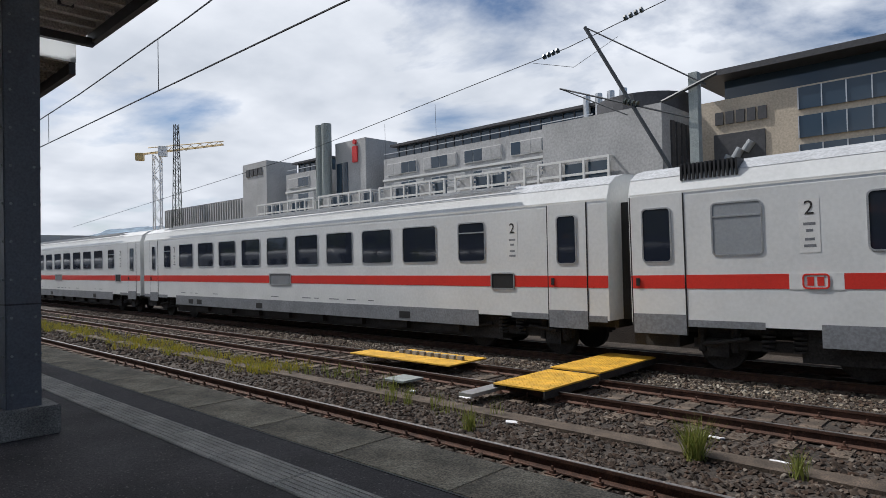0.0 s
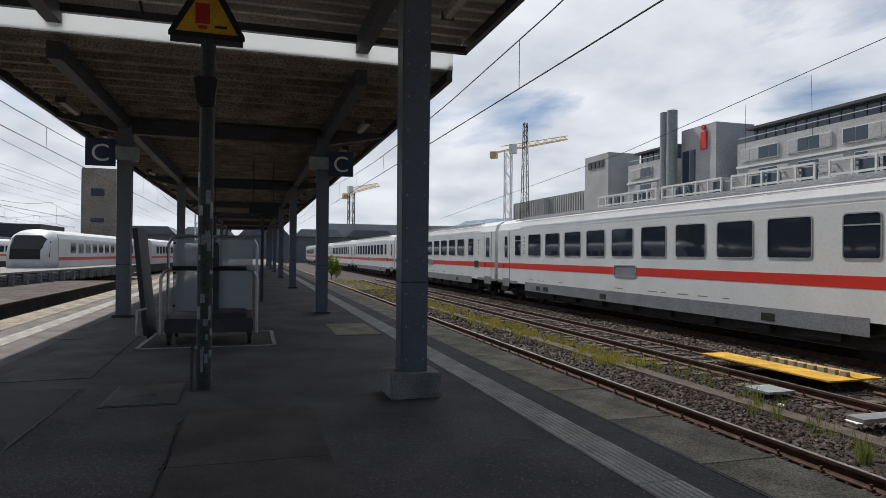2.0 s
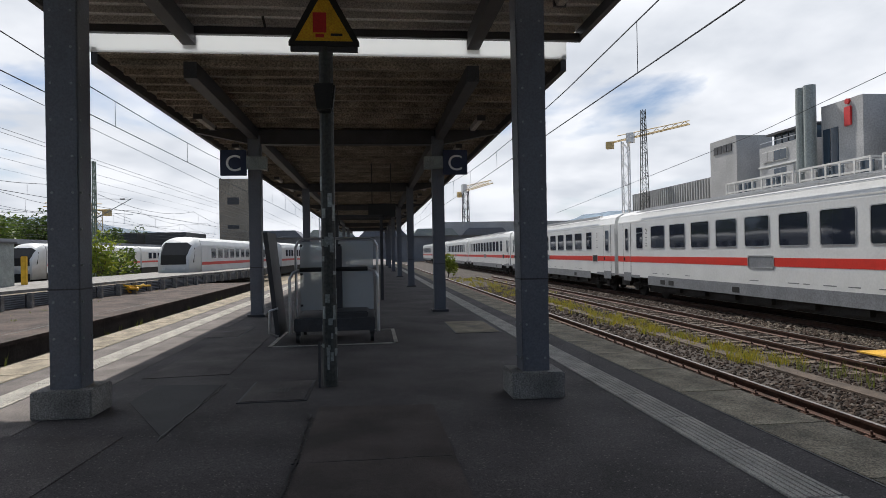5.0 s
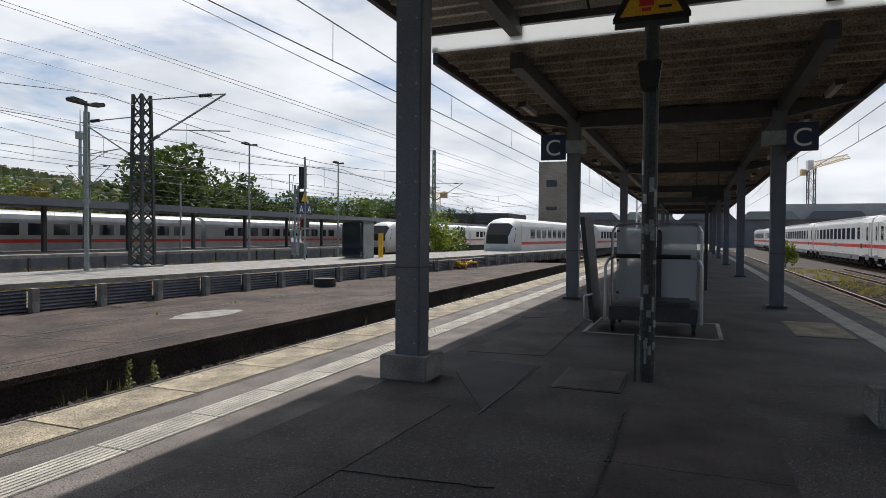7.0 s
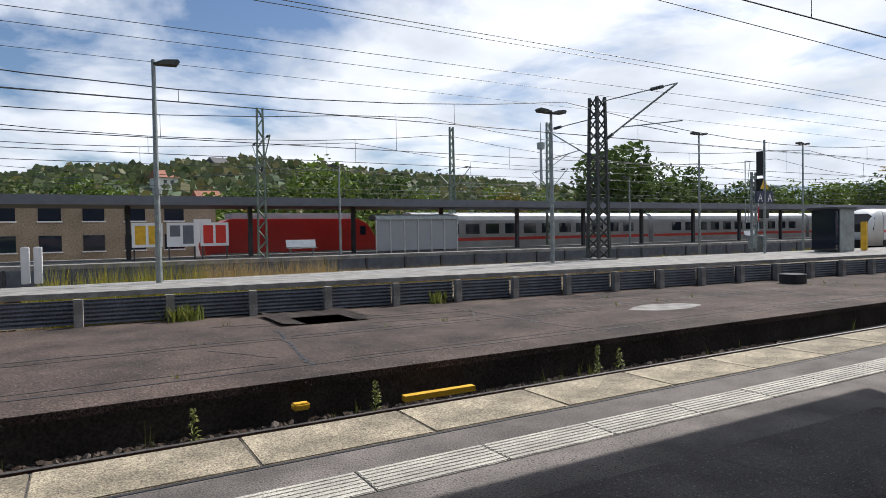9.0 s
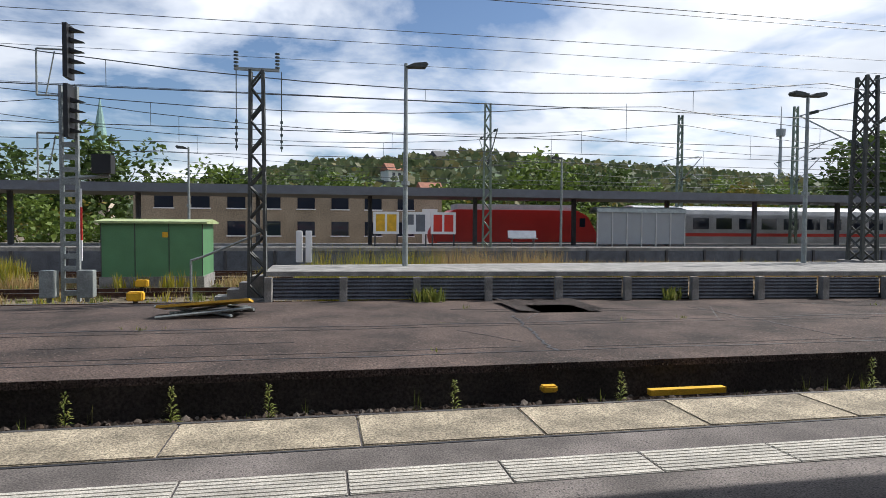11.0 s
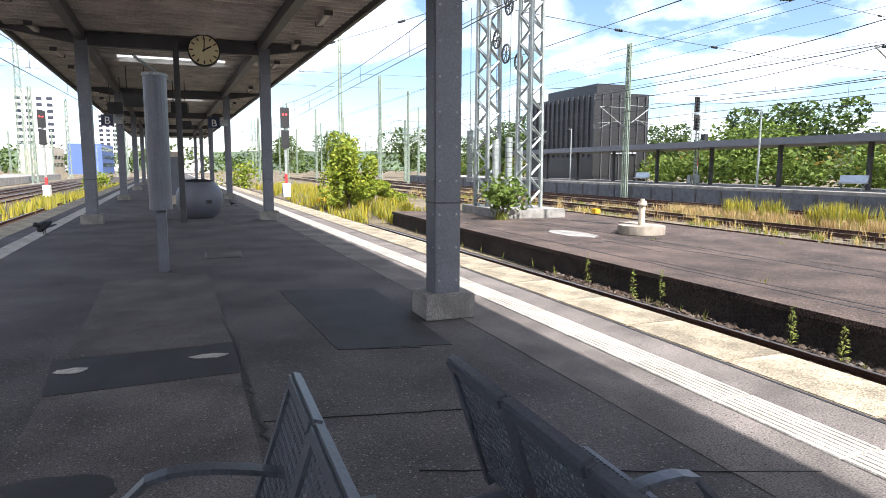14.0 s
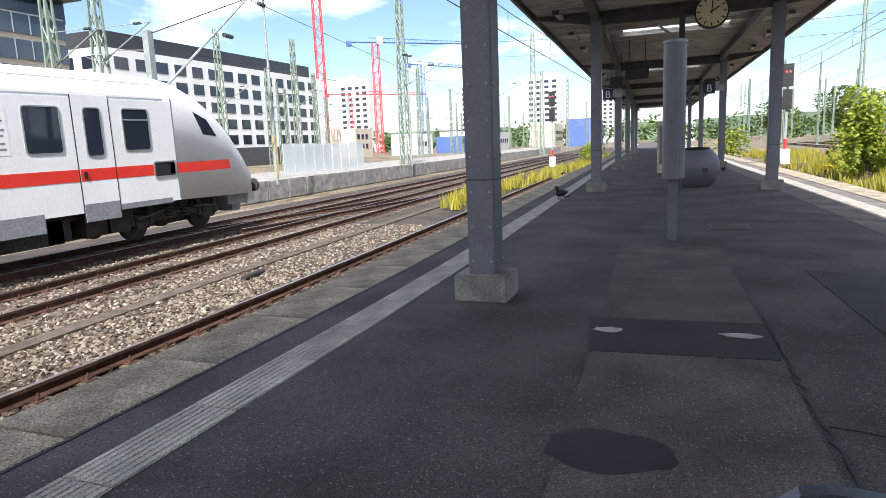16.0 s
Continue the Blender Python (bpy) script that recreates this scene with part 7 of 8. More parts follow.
# emblem: plain red rounded block with a dot
bm = B()
box(bm, -82.3, -80.9, 65.75, 66, 18.2, 20.9)
bmesh.ops.bevel(bm, geom=bm.edges[:], offset=0.1, segments=2, affect="EDGES")
bar(bm, (-81.6, 66, 21.6), (-81.6, 65.7, 21.6), 0.4, 12)
part("red_emblem", bm, "red", bk)
bm = B()
for k in range(4):
    box(bm, -116.5 + k * 1.6, -115.3 + k * 1.6, 65.85, 66, 19.4, 20.8)
part("sign_blocks", bm, "steel_dark", bk)
# the long front with framed window groups, blinds, ledges and a set-back glazed top floor
for x0, x1, y0, top in ((-104, -92.5, 67.2, 18.6), (-75.3, -38, 66.6, 17.9)):
    bm = B()
    box(bm, x0, x1, y0, y0 + 9, -1, top)
    part("front", bm, "facade", bk)
    bm = B()
    box(bm, x0 + 0.8, x1 - 0.4, y0 + 2.2, y0 + 10, top, top + 2.1)
    pent = part("top_floor", bm, "glass_blue", bk, "dark glazed set-back top floor")
    bm = B()
    box(bm, x0 + 0.2, x1 + 0.2, y0 + 1.2, y0 + 11, top + 2.1, top + 2.45)
    part("roof_slab", bm, "steel_dark", pent)
    x = x0 + 1.2
    while x < x1:
        bm = B()
        box(bm, x, x + 0.14, y0 + 2.1, y0 + 2.2, top, top + 2.1)
        part("mullion", bm, "steel_dark", pent)
        x += 1.7
    bm = B()
    box(bm, x0, x1, y0 + 0.1, y0 + 0.16, top + 0.75, top + 0.85)
    part("railing", bm, "alu", bk)
    for row, z in enumerate((top - 2.6, top - 5.6, top - 8.6)):
        bm = B()
        box(bm, x0, x1, y0 - 0.25, y0, z - 0.95, z - 0.65)
        part("ledge", bm, "facade_white", bk)
        x = x0 + 0.9 + (row % 2) * 1.6
        g = 0
        while x + 6.6 < x1 + 0.6:
            w0 = min(6.6, x1 - x - 0.3)
            bm = B()
            box(bm, x, x + w0, y0 - 0.16, y0, z - 0.12, z + 1.72)
            grp = part("window", bm, "facade_white", bk, "white-framed window group with blinds")
            for q in range(4):
                a, b = x + 0.1 + q * (w0 - 0.1) / 4, x + (q + 1) * (w0 - 0.1) / 4
                bm = B()
                box(bm, a, b, y0 - 0.2, y0 - 0.15, z, z + 1.6)
                blind = (q + g + row) % 4 < 2
                part("blind" if blind else "pane", bm, "facade" if blind else "glass_blue", grp)
            x += 8.1
            g += 1
# white terrace frames before it
for x0, x1 in ((-104, -86.5), (-85, -72), (-70, -57), (-55, -44), (-42, -33)):
    tf = thing("terrace_frame", pose(0, 0, 0), "white steel terrace frame before the bank building", "terrace", "terrace frames")
    n = int((x1 - x0) / 2.4)
    for k in range(n + 1):
        x = x0 + (x1 - x0) * k / n
        bm = B()
        box(bm, x - 0.13, x + 0.13, 60.9, 61.1, 5, 12.6)
        box(bm, x - 0.08, x + 0.08, 61, 66, 12.4, 12.6)
        part("post", bm, "white_trim", tf)
    for z in (12.5, 10.9, 9.3):
        bm = B()
        box(bm, x0, x1, 60.92, 61.08, z - 0.14, z + 0.12)
        part("rail", bm, "white_trim", tf)
    for k in range(n):
        x = x0 + (x1 - x0) * k / n
        bm = B()
        box(bm, x + 0.2, x + (x1 - x0) / n - 0.2, 61.6, 61.7, 9.3, 12.2)
        part("pane", bm, "glass_blue" if (k * 7) % 3 else "facade", tf)
    bm = B()
    box(bm, x0, x1, 62, 68, -1, 9.2)
    part("base", bm, "facade", tf)
# grey windowless block with vents on top
ws = tower_block("plant_block", -42, -27.5, 62, 78, 17.3, "facade", "grey stone block with round plant drum on its roof")
for k in range(10):
    bm = B()
    box(bm, -27.5, -27.3, 64 + k * 1.3, 64.8 + k * 1.3, 8, 15.8)
    part("louvre", bm, "steel_dark", ws)
bm = B()
bar(bm, (-33, 70, 17.2), (-33, 70, 19.6), 5.5, 28)
part("drum", bm, "steel_dark", ws, "dark ribbed plant drum")
for k in range(4):
    bm = B()
    bar(bm, (-39.5 + k * 1.6, 68, 17), (-39.5 + k * 1.6, 68, 21.3), 0.45, 10)
    part("vent_pipe", bm, "alu", ws)
# sandstone office with glass bands
lo_ = tower_block("office_building", -26, 60, 68, 90, 17.8, "facade_sand", "sand-coloured office building with ribbon windows and flat roof")
for k in range(5):
    bm = B()
    box(bm, -16.5, 60, 67.8, 68, 4.5 + k * 2.75, 6.6 + k * 2.75)
    band = part("window_band", bm, "glass_blue", lo_)
    for q in range(38):
        bm = B()
        box(bm, -16.5 + q * 2.0, -16.4 + q * 2.0, 67.72, 67.8, 4.5 + k * 2.75, 6.6 + k * 2.75)
        part("mullion", bm, "alu", band)
bm = B()
box(bm, -24, 62, 70, 92, 17.8, 20.2)
part("penthouse", bm, "glass_blue", lo_)
bm = B()
box(bm, -26.5, 62, 67, 92, 20.2, 20.8)
part("roof", bm, "steel_dark", lo_)
bm = B()
box(bm, -24.5, -19.5, 67.85, 68, 9.5, 14.2)
part("banner", bm, "steel_dark", lo_, "dark banner with pale curved shapes")
bm = B()
for a in range(3):
    bar(bm, (-23.6 + a * 1.1, 67.8, 10.6 + a * 0.8), (-22.9 + a * 1.1, 67.75, 11.9 + a * 0.6), 0.42, 12)
part("banner_shapes", bm, "frost", lo_)
bm = B()
for k in range(5):
    box(bm, -24.3 + k * 1.05, -23.5 + k * 1.05, 67.8, 68, 15.2, 16.5)
part("sign_blocks", bm, "steel_dark", lo_)

# east: white office and dark glass block, north of the line
wo = tower_block("white_office", 74, 134, 78, 96, 17.5, "facade_white", "white office building with rows of dark square windows")
rows_of_windows(wo, 76, 132, 78, 3.2, 2.85, 5, 2.5, 1.5, 1.75, "glass", -1)
for k in range(5):
    for q in range(4):
        bm = B()
        box(bm, 73.94, 74, 79.5 + q * 4.2, 82 + q * 4.2, 3.2 + k * 2.85, 4.95 + k * 2.85)
        part("window", bm, "glass", wo)
bm = B()
box(bm, 76, 132, 80, 96, 17.5, 20.3)
part("penthouse", bm, "facade_black", wo)
bm = B()
box(bm, 74, 134, 77.9, 78, -1, 2.6)
part("arcade", bm, "steel_dark", wo)
gb = tower_block("glass_office", 40, 65, 77, 95, 21, "facade_dark", "grey office block with blue glass top floor")
rows_of_windows(gb, 40.5, 64, 77, 2, 3.0, 5, 2.6, 0.5, 2.2, "steel", -1)
rows_of_windows(gb, 40.5, 64, 77, 17.4, 3.0, 1, 3.4, 0.3, 2.6, "glass_blue", -1)
ep = thing("east_platform", pose(0, 0, 0), "pale concrete platform wall beyond the express train", "platform", kind="structure")
bm = B()
box(bm, 12, 150, 19.0, 27, -1, 0.12)
o = part("deck", bm, "concrete", ep)
o.matrix_basis = pose(0, 0, 0, 0, 0, 2.6)
for k in range(60):
    bm = B()
    box(bm, 12 + k * 2, 13.9 + k * 2, 18.93, 19.0, -0.9, 0.05)
    o = part("wall_panel", bm, "concrete", ep)
    o.matrix_basis = pose(0, 0, 0, 0, 0, 2.6)
for k in range(9):
    bm = B()
    box(bm, -0.6, 0.6, -0.03, 0.03, 0.1, 2.1)
    gsn = solid("glass_screen", bm, "clear", "glass wind screen on the neighbouring platform", "screen", group="glass screens")
    gsn.matrix_basis = pose(40 + k * 1.3, 25, 0)
bm = B()
bar(bm, (35, 22.5, 0), (35, 22.5, 2.6), 0.13, 8)
solid("yellow_post", bm, "yellow", "yellow post on the neighbouring platform", "post")
for i, (x, y, w, d, h) in enumerate(((170, 70, 12, 8, 5), (185, 62, 16, 8, 4), (205, 56, 14, 8, 5), (160, 84, 10, 8, 7), (215, 70, 18, 10, 6), (240, 30, 30, 10, 9), (300, -5, 40, 12, 10), (260, 48, 20, 10, 8))):
    c = tower_block("site_building", x, x + w, y, y + d, h, ("facade_white", "crane_blue", "facade", "facade_sand")[i % 4], "low site building beyond the yard")
    rows_of_windows(c, x + 1, x + w - 1, y, 1.5, 2.6, max(1, int(h / 3)), 1.4, 1.0, 1.3, "glass", -1)
for x, y, w, top in ((350, 62, 17, 37), (330, 96, 14, 34), (420, 40, 14, 34), (300, 150, 16, 36)):
    c = tower_block("tower_block", x, x + w, y, y + w, top, "facade_white", "white high-rise block of flats on the skyline")
    for k in range(11):
        for q in range(4):
            bm = B()
            box(bm, x - 0.1, x, y + 1.5 + q * w / 4, y + 1.5 + q * w / 4 + w / 7, 3 + k * (top - 5) / 11, 3 + k * (top - 5) / 11 + 1.5)
            part("window", bm, "glass", c)

# black cube office to the south-east
bo = tower_block("black_office", 75, 93.5, -58, -49.5, 11.6, "facade_black", "black cube-shaped office building with ribbed facade")
for k in range(15):
    bm = B()
    box(bm, 75 + k * 1.3, 75.15 + k * 1.3, -49.48, -49.3, 3.2, 11.4)
    part("rib", bm, "steel_dark", bo)
for k in range(6):
    bm = B()
    box(bm, 74.8, 75, -57.6 + k * 1.4, -57.45 + k * 1.4, 0, 11.4)
    part("rib", bm, "steel_dark", bo)
    for z in (0.6, 4.0, 7.6):
        bm = B()
        box(bm, 74.93, 75, -57.4 + k * 1.4, -56.3 + k * 1.4, z, z + 2.9)
        part("pane", bm, "black", bo)
bm = B()
box(bm, 77, 90, -56.5, -51, 11.6, 13.0)
part("roof_storey", bm, "facade_black", bo)
bm = B()
for k in range(6):
    box(bm, 74.7, 74.8, -56 + k * 0.7, -55.5 + k * 0.7, 3.6, 4.2)
part("sign_bars", bm, "frost", bo)
# beige brick building behind the far canopy
be = tower_block("brick_building", -10, 14.6, -62, -54, 4.2, "brick_beige", "beige brick building with white-framed windows")
for k in range(8):
    for z in (0.7, 2.9):
        bm = B()
        box(bm, -7.6 + k * 2.75, -6.2 + k * 2.75, -54, -53.94, z, z + 1.15)
        w_ = part("window", bm, "glass", be)
        bm = B()
        box(bm, -7.68 + k * 2.75, -6.12 + k * 2.75, -53.97, -53.9, z - 0.1, z)
        part("sill", bm, "sign_white", w_)
bm = B()
box(bm, -9.6, -8.3, -54, -53.8, 0, 3.0)
part("entrance", bm, "sign_white", be)

# west: station tower, hall roofs
tw = tower_block("station_tower", -212, -202, -47, -38, 25.5, "tower", "square rough stone station tower")
for z, h in ((17.5, 2.2), (10, 1.2)):
    bm = B()
    box(bm, -202, -201.9, -44.5, -41.0, z, z + h)
    part("opening", bm, "steel_dark", tw)
hall = tower_block("station_hall", -205, -185, -34, 75, 6.5, "facade_dark", "long low grey station hall across the track ends")
for k in range(7):
    bm = B()
    prism(bm, [(-34 + k * 15, 6.5), (-20 + k * 15, 6.5), (-22 + k * 15, 8.6), (-32 + k * 15, 8.6)], -200, -184)
    part("hall_roof", bm, "galv" if k % 2 else "steel", hall)
bm = B()
box(bm, -204, -186, 20, 110, 6.5, 10.5)
part("upper_storey", bm, "facade", hall)
for y in (-70, -58):
    c = tower_block("station_wing", -190, -170, y, y + 10, 8, "steel_dark", "dark station wing in the distance")


# ---- cranes ----
def crane(x, y, h, jib, turn, mast, arm, label, w=1.6, jib_up=0.0):
    c = thing("tower_crane", pose(x, y, 0, 0, 0, turn), label, "tower crane", "tower cranes")
    bm = B()
    n = int(h / 2.2)
    for i in range(n):
        z0, z1 = h * i / n, h * (i + 1) / n
        s = 1 if i % 2 else -1
        for f in (-1, 1):
            bar(bm, (s * w / 2, f * w / 2, z0), (-s * w / 2, f * w / 2, z1), 0.09, 4)
            bar(bm, (f * w / 2, s * w / 2, z0), (f * w / 2, -s * w / 2, z1), 0.09, 4)
    for sx in (-1, 1):
        for sy in (-1, 1):
            bar(bm, (sx * w / 2, sy * w / 2, -1), (sx * w / 2, sy * w / 2, h), 0.15, 4)
    part("mast", bm, mast, c)
    bm = B()
    for s in (-0.6, 0.6):
        bar(bm, (-jib * 0.28, s, h), (jib, s, h + jib_up), 0.13, 4)
    bar(bm, (-2, 0, h + 1.6), (jib, 0, h + jib_up + 0.8), 0.12, 4)
    m = int(jib / 2)
    for i in range(m):
        a, b = jib * i / m, jib * (i + 0.5) / m
        bar(bm, (a, -0.6, h + jib_up * a / jib), (b, 0, h + 1.3 + (jib_up - 0.5) * b / jib), 0.07, 4)
        bar(bm, (b, 0, h + 1.3 + (jib_up - 0.5) * b / jib), (jib * (i + 1) / m, 0.6, h + jib_up * (i + 1) / m), 0.07, 4)
    part("jib", bm, arm, c)
    bm = B()
    box(bm, -jib * 0.28 - 0.5, -jib * 0.28 + 1.2, -0.7, 0.7, h - 1.4, h + 0.3)
    part("counterweight", bm, arm, c)
    bm = B()
    box(bm, 0.6, 2.4, -1.6, -0.3, h - 0.6, h + 1.8)
    part("cab", bm, "sign_white", c)


crane(-150, 62, 28, 15, 52, "sign_white", "crane_yellow", "white and yellow tower crane behind the bank building", 1.6, 2.5)
crane(-190, 28, 20, 22, 10, "steel_dark", "crane_yellow", "tower crane with dark mast and yellow jib")
crane(-170, -70, 14, 14, -25, "crane_yellow", "crane_yellow", "yellow tower crane in the distance", 2.2)
crane(-180, -14, 22, 30, 90, "sign_white", "crane_yellow", "pale tower crane beyond the station")
crane(149, 87, 42, 36, -48, "crane_red", "crane_red", "tall red tower crane over the building site", 1.9, 6.0)
crane(212, 102, 38, 34, -50, "crane_red", "crane_blue", "red tower crane with blue jib", 2.2)
crane(267, 143, 26, 40, -40, "crane_red", "crane_red", "red tower crane in the distance", 2.2)
crane(281, 113, 38, 26, -30, "crane_blue", "crane_blue", "blue tower crane in the distance", 2.2)


# ---- trees, bushes, hills ----
def crown(bm_v, bm_f, cx, cy, cz, rx, ry, rz, n, size, rr, flat=0.0):
    """Leaf sprays scattered over lobes, with gaps."""
    lobes = [(rr.gauss(0, 0.42), rr.gauss(0, 0.42), rr.uniform(-0.55, 0.7), rr.uniform(0.32, 0.55)) for _ in range(14)]
    for _ in range(n):
        lx, ly, lz, lr = rr.choice(lobes)
        a, b = rr.uniform(0, 6.283), math.acos(rr.uniform(-1, 1))
        k = lr * rr.uniform(0.75, 1.08)
        p = Vector((cx + rx * (lx + k * math.sin(b) * math.cos(a)), cy + ry * (ly + k * math.sin(b) * math.sin(a)), cz + rz * (lz + k * math.cos(b))))
        u = Vector((rr.gauss(0, 1), rr.gauss(0, 1), rr.gauss(0, 0.6))).normalized()
        w = u.cross(Vector((rr.gauss(0, 1), rr.gauss(0, 1), rr.gauss(0, 1)))).normalized()
        s = size * rr.uniform(0.5, 1.2)
        j = len(bm_v)
        bm_v += [tuple(p - u * s), tuple(p + w * s * 0.55), tuple(p + u * s), tuple(p - w * s * 0.55)]
        bm_f.append((j, j + 1, j + 2, j + 3))


def tree(x, y, z0, h, w, material, label, n=1500, size=0.32, seed=1, trunk=0.35):
    rr = random.Random(seed)
    t = thing("tree", pose(x, y, z0), label, "tree", "trees along the yard")
    bm = B()
    bar(bm, (0, 0, -0.3), (0.1, 0, h * trunk), 0.025 * h, 8, 0.017 * h)
    for k in range(6):
        a = k * 1.05 + rr.uniform(-0.3, 0.3)
        bar(bm, (0.1, 0, h * trunk * rr.uniform(0.7, 1.0)), (w * 0.3 * math.cos(a), w * 0.3 * math.sin(a), h * rr.uniform(0.55, 0.8)), 0.013 * h, 5, 0.004 * h)
    part("trunk", bm, "bark", t)
    v, f = [], []
    crown(v, f, 0, 0, h * 0.54, w / 2, w / 2, h * 0.48, n, size, rr)
    mesh_np("crown", v, f, material, "", parent=t)
    return t


kinds = [tree(-148 - 7 * i, -64, -0.9, h, w, m_, "leafy green tree behind the far platform", 1800, 0.36, i + 1, 0.3) for i, (h, w, m_) in enumerate(((8.5, 7.5, "leaf"), (9.5, 8.0, "leaf_dark"), (7.5, 8.5, "leaf"), (7.0, 7, "leaf_ochre"), (10, 8, "leaf_dark")))]
r = random.Random(5)
x = -150.0
while x < 150:
    k = kinds[r.choice((0, 0, 1, 1, 2, 3, 4) if not (-12 < x < 18) else (1, 4, 0))]
    y = -60 - r.uniform(0, 12) if not (-13 < x < 18) else -72 - r.uniform(0, 8)
    s = r.uniform(0.75, 1.15)
    if 74 < x < 108:
        y -= 18
    o = copy_thing(k, pose(x, y, -0.9, 0, 0, r.uniform(0, 360)) @ Matrix.Scale(s, 4))
    o.scale = (s, s, s)
    x += r.uniform(3.2, 6.0)
for x, y, s in ((-62, -62, 1.35), (-57, -60, 1.25), (60, -70, 1.1), (120, -60, 1.2), (160, -50, 1.3), (200, -40, 1.4), (240, -30, 1.4), (150, -80, 1.6)):
    o = copy_thing(kinds[1], pose(x, y, -0.9, 0, 0, x))
    o.scale = (s, s, s)
tree(40.5, -9.0, -0.9, 4.3, 2.6, "leaf_bright", "bright green young tree beside the platform", 6000, 0.13, 77, 0.15)
tree(44, -11, -0.9, 1.7, 3.6, "leaf_bright", "bright green shrub beside the track", 3500, 0.14, 78, 0.1)
tree(62, -4.0, -0.9, 3.2, 3.0, "leaf_bright", "bright yellow-green shrub beside the platform", 900, 0.15, 79, 0.1)
tree(25.0, -11.9, OLD, 1.7, 2.2, "leaf", "dark green ailanthus bush growing on the old platform", 900, 0.13, 80, 0.1)
tree(-48, -19.5, S2 - 0.6, 3.6, 3.0, "leaf_bright", "bright green tree at the end of the platform", 1300, 0.16, 81, 0.15)
tree(-52, -20.0, S2 - 0.6, 2.8, 3.6, "leaf", "green shrub at the end of the platform", 1300, 0.16, 82, 0.1)
tree(-64, 7.4, -0.9, 2.2, 1.6, "leaf_bright", "bright green young tree between the tracks", 900, 0.13, 83, 0.15)
tree(70, 8.5, -0.9, 2.2, 3.0, "leaf_bright", "green shrub between the tracks", 800, 0.15, 84, 0.1)
for i in range(4):
    o = tree(-100 + i * 6, 80, 16, 3.2, 3.5, "leaf_ochre", "green shrub on the roof terrace", 300, 0.3, 90 + i, 0.2)

# dense hedge below and behind the far canopy
rh = random.Random(64)
v, f = [], []
x = -150.0
while x < 140:
    if not (-12 < x < 16) and not (74 < x < 108):
        hh = rh.uniform(2.6, 5.2)
        crown(v, f, x, -57 + rh.uniform(-1.5, 2.0), -0.9 + hh * 0.5, 3.0, 2.2, hh * 0.52, 420, 0.3, rh)
    x += rh.uniform(2.0, 3.4)
v2, f2 = [], []
for k in range(70):
    crown(v2, f2, 290 + rh.uniform(-20, 20), -240 + k * 6.2, 3.0, 5.5, 5.5, rh.uniform(4, 8), 150, 1.0, rh)
mesh_np("woods_east", v2, f2, "leaf_dark", "dark green woods closing the yard to the east", "woods")
mesh_np("hedge", v, f, "leaf", "dense green bushes behind the far platform", "hedge")
v, f = [], []
for k in range(60):
    crown(v, f, -150 + k * 5 + rh.uniform(-2, 2), -58 - rh.uniform(0, 2), 1.5, 2.4, 2.0, 2.6, 130, 0.3, rh)
mesh_np("hedge", [p for p in v], f, "leaf_ochre", "yellow-green bushes mixed into the hedge", "hedge")

r = random.Random(21)
spots = [(r.uniform(1, 60), -21.9 + r.gauss(0, 0.3), BED, r.uniform(0.4, 1.1)) for _ in range(45)] + [(r.uniform(-60, 3), r.uniform(-33.5, -23.6), BED + 0.3, r.uniform(0.7, 1.6)) for _ in range(150)]
spots += [(r.uniform(-15, 1), r.uniform(-22.5, -20.4), -0.25, r.uniform(0.8, 1.5)) for _ in range(110)]
tufts("yard_grass", spots, "grass_yellow", "yellow goldenrod and grass among the yard tracks", 30, 0.34, 0.45, 31, 0.014, 0.6)
spots = [(r.uniform(-35, -5), r.uniform(-28, -24), BED + 0.4, r.uniform(0.9, 1.8)) for _ in range(420)] + [(r.uniform(-25, 70), r.uniform(-28, -18.2), BED, r.uniform(0.4, 1.2)) for _ in range(330)]
spots += [(r.uniform(-14, -5), r.uniform(-23, -20.6), -0.2, r.uniform(1.0, 1.7)) for _ in range(200)]
tufts("dry_grass", spots, "grass_dry", "tall dry orange-brown grass among the tracks", 28, 0.42, 0.5, 32, 0.012, 0.5)
spots = [(r.uniform(30, 90), r.uniform(-14, -6.5), BED, r.uniform(0.6, 1.8)) for _ in range(300)] + [(r.uniform(26, 100), r.gauss(8.6, 0.5), BED + 0.05, r.uniform(0.6, 1.5)) for _ in range(160)]
tufts("goldenrod", spots, "grass_yellow", "yellow goldenrod beside the tracks", 26, 0.6, 0.4, 33, 0.03)
spots = [(r.uniform(2, 60), r.choice((-17.4, -18.2, -22, -26)) + r.gauss(0, 0.4), BED, r.uniform(0.4, 1.1)) for _ in range(260)]
spots += [(cx + r.gauss(0, 0.9), -17.6 + r.gauss(0, 0.25), BED, r.uniform(0.5, 1.2)) for cx in (9.5, 12.0, 14.5, 16.5, 19.0) for _ in range(12)]
tufts("yard_weeds", spots, "grass_green", "green weeds along the yard rails", 26, 0.28, 0.35, 34, 0.014, 0.7)


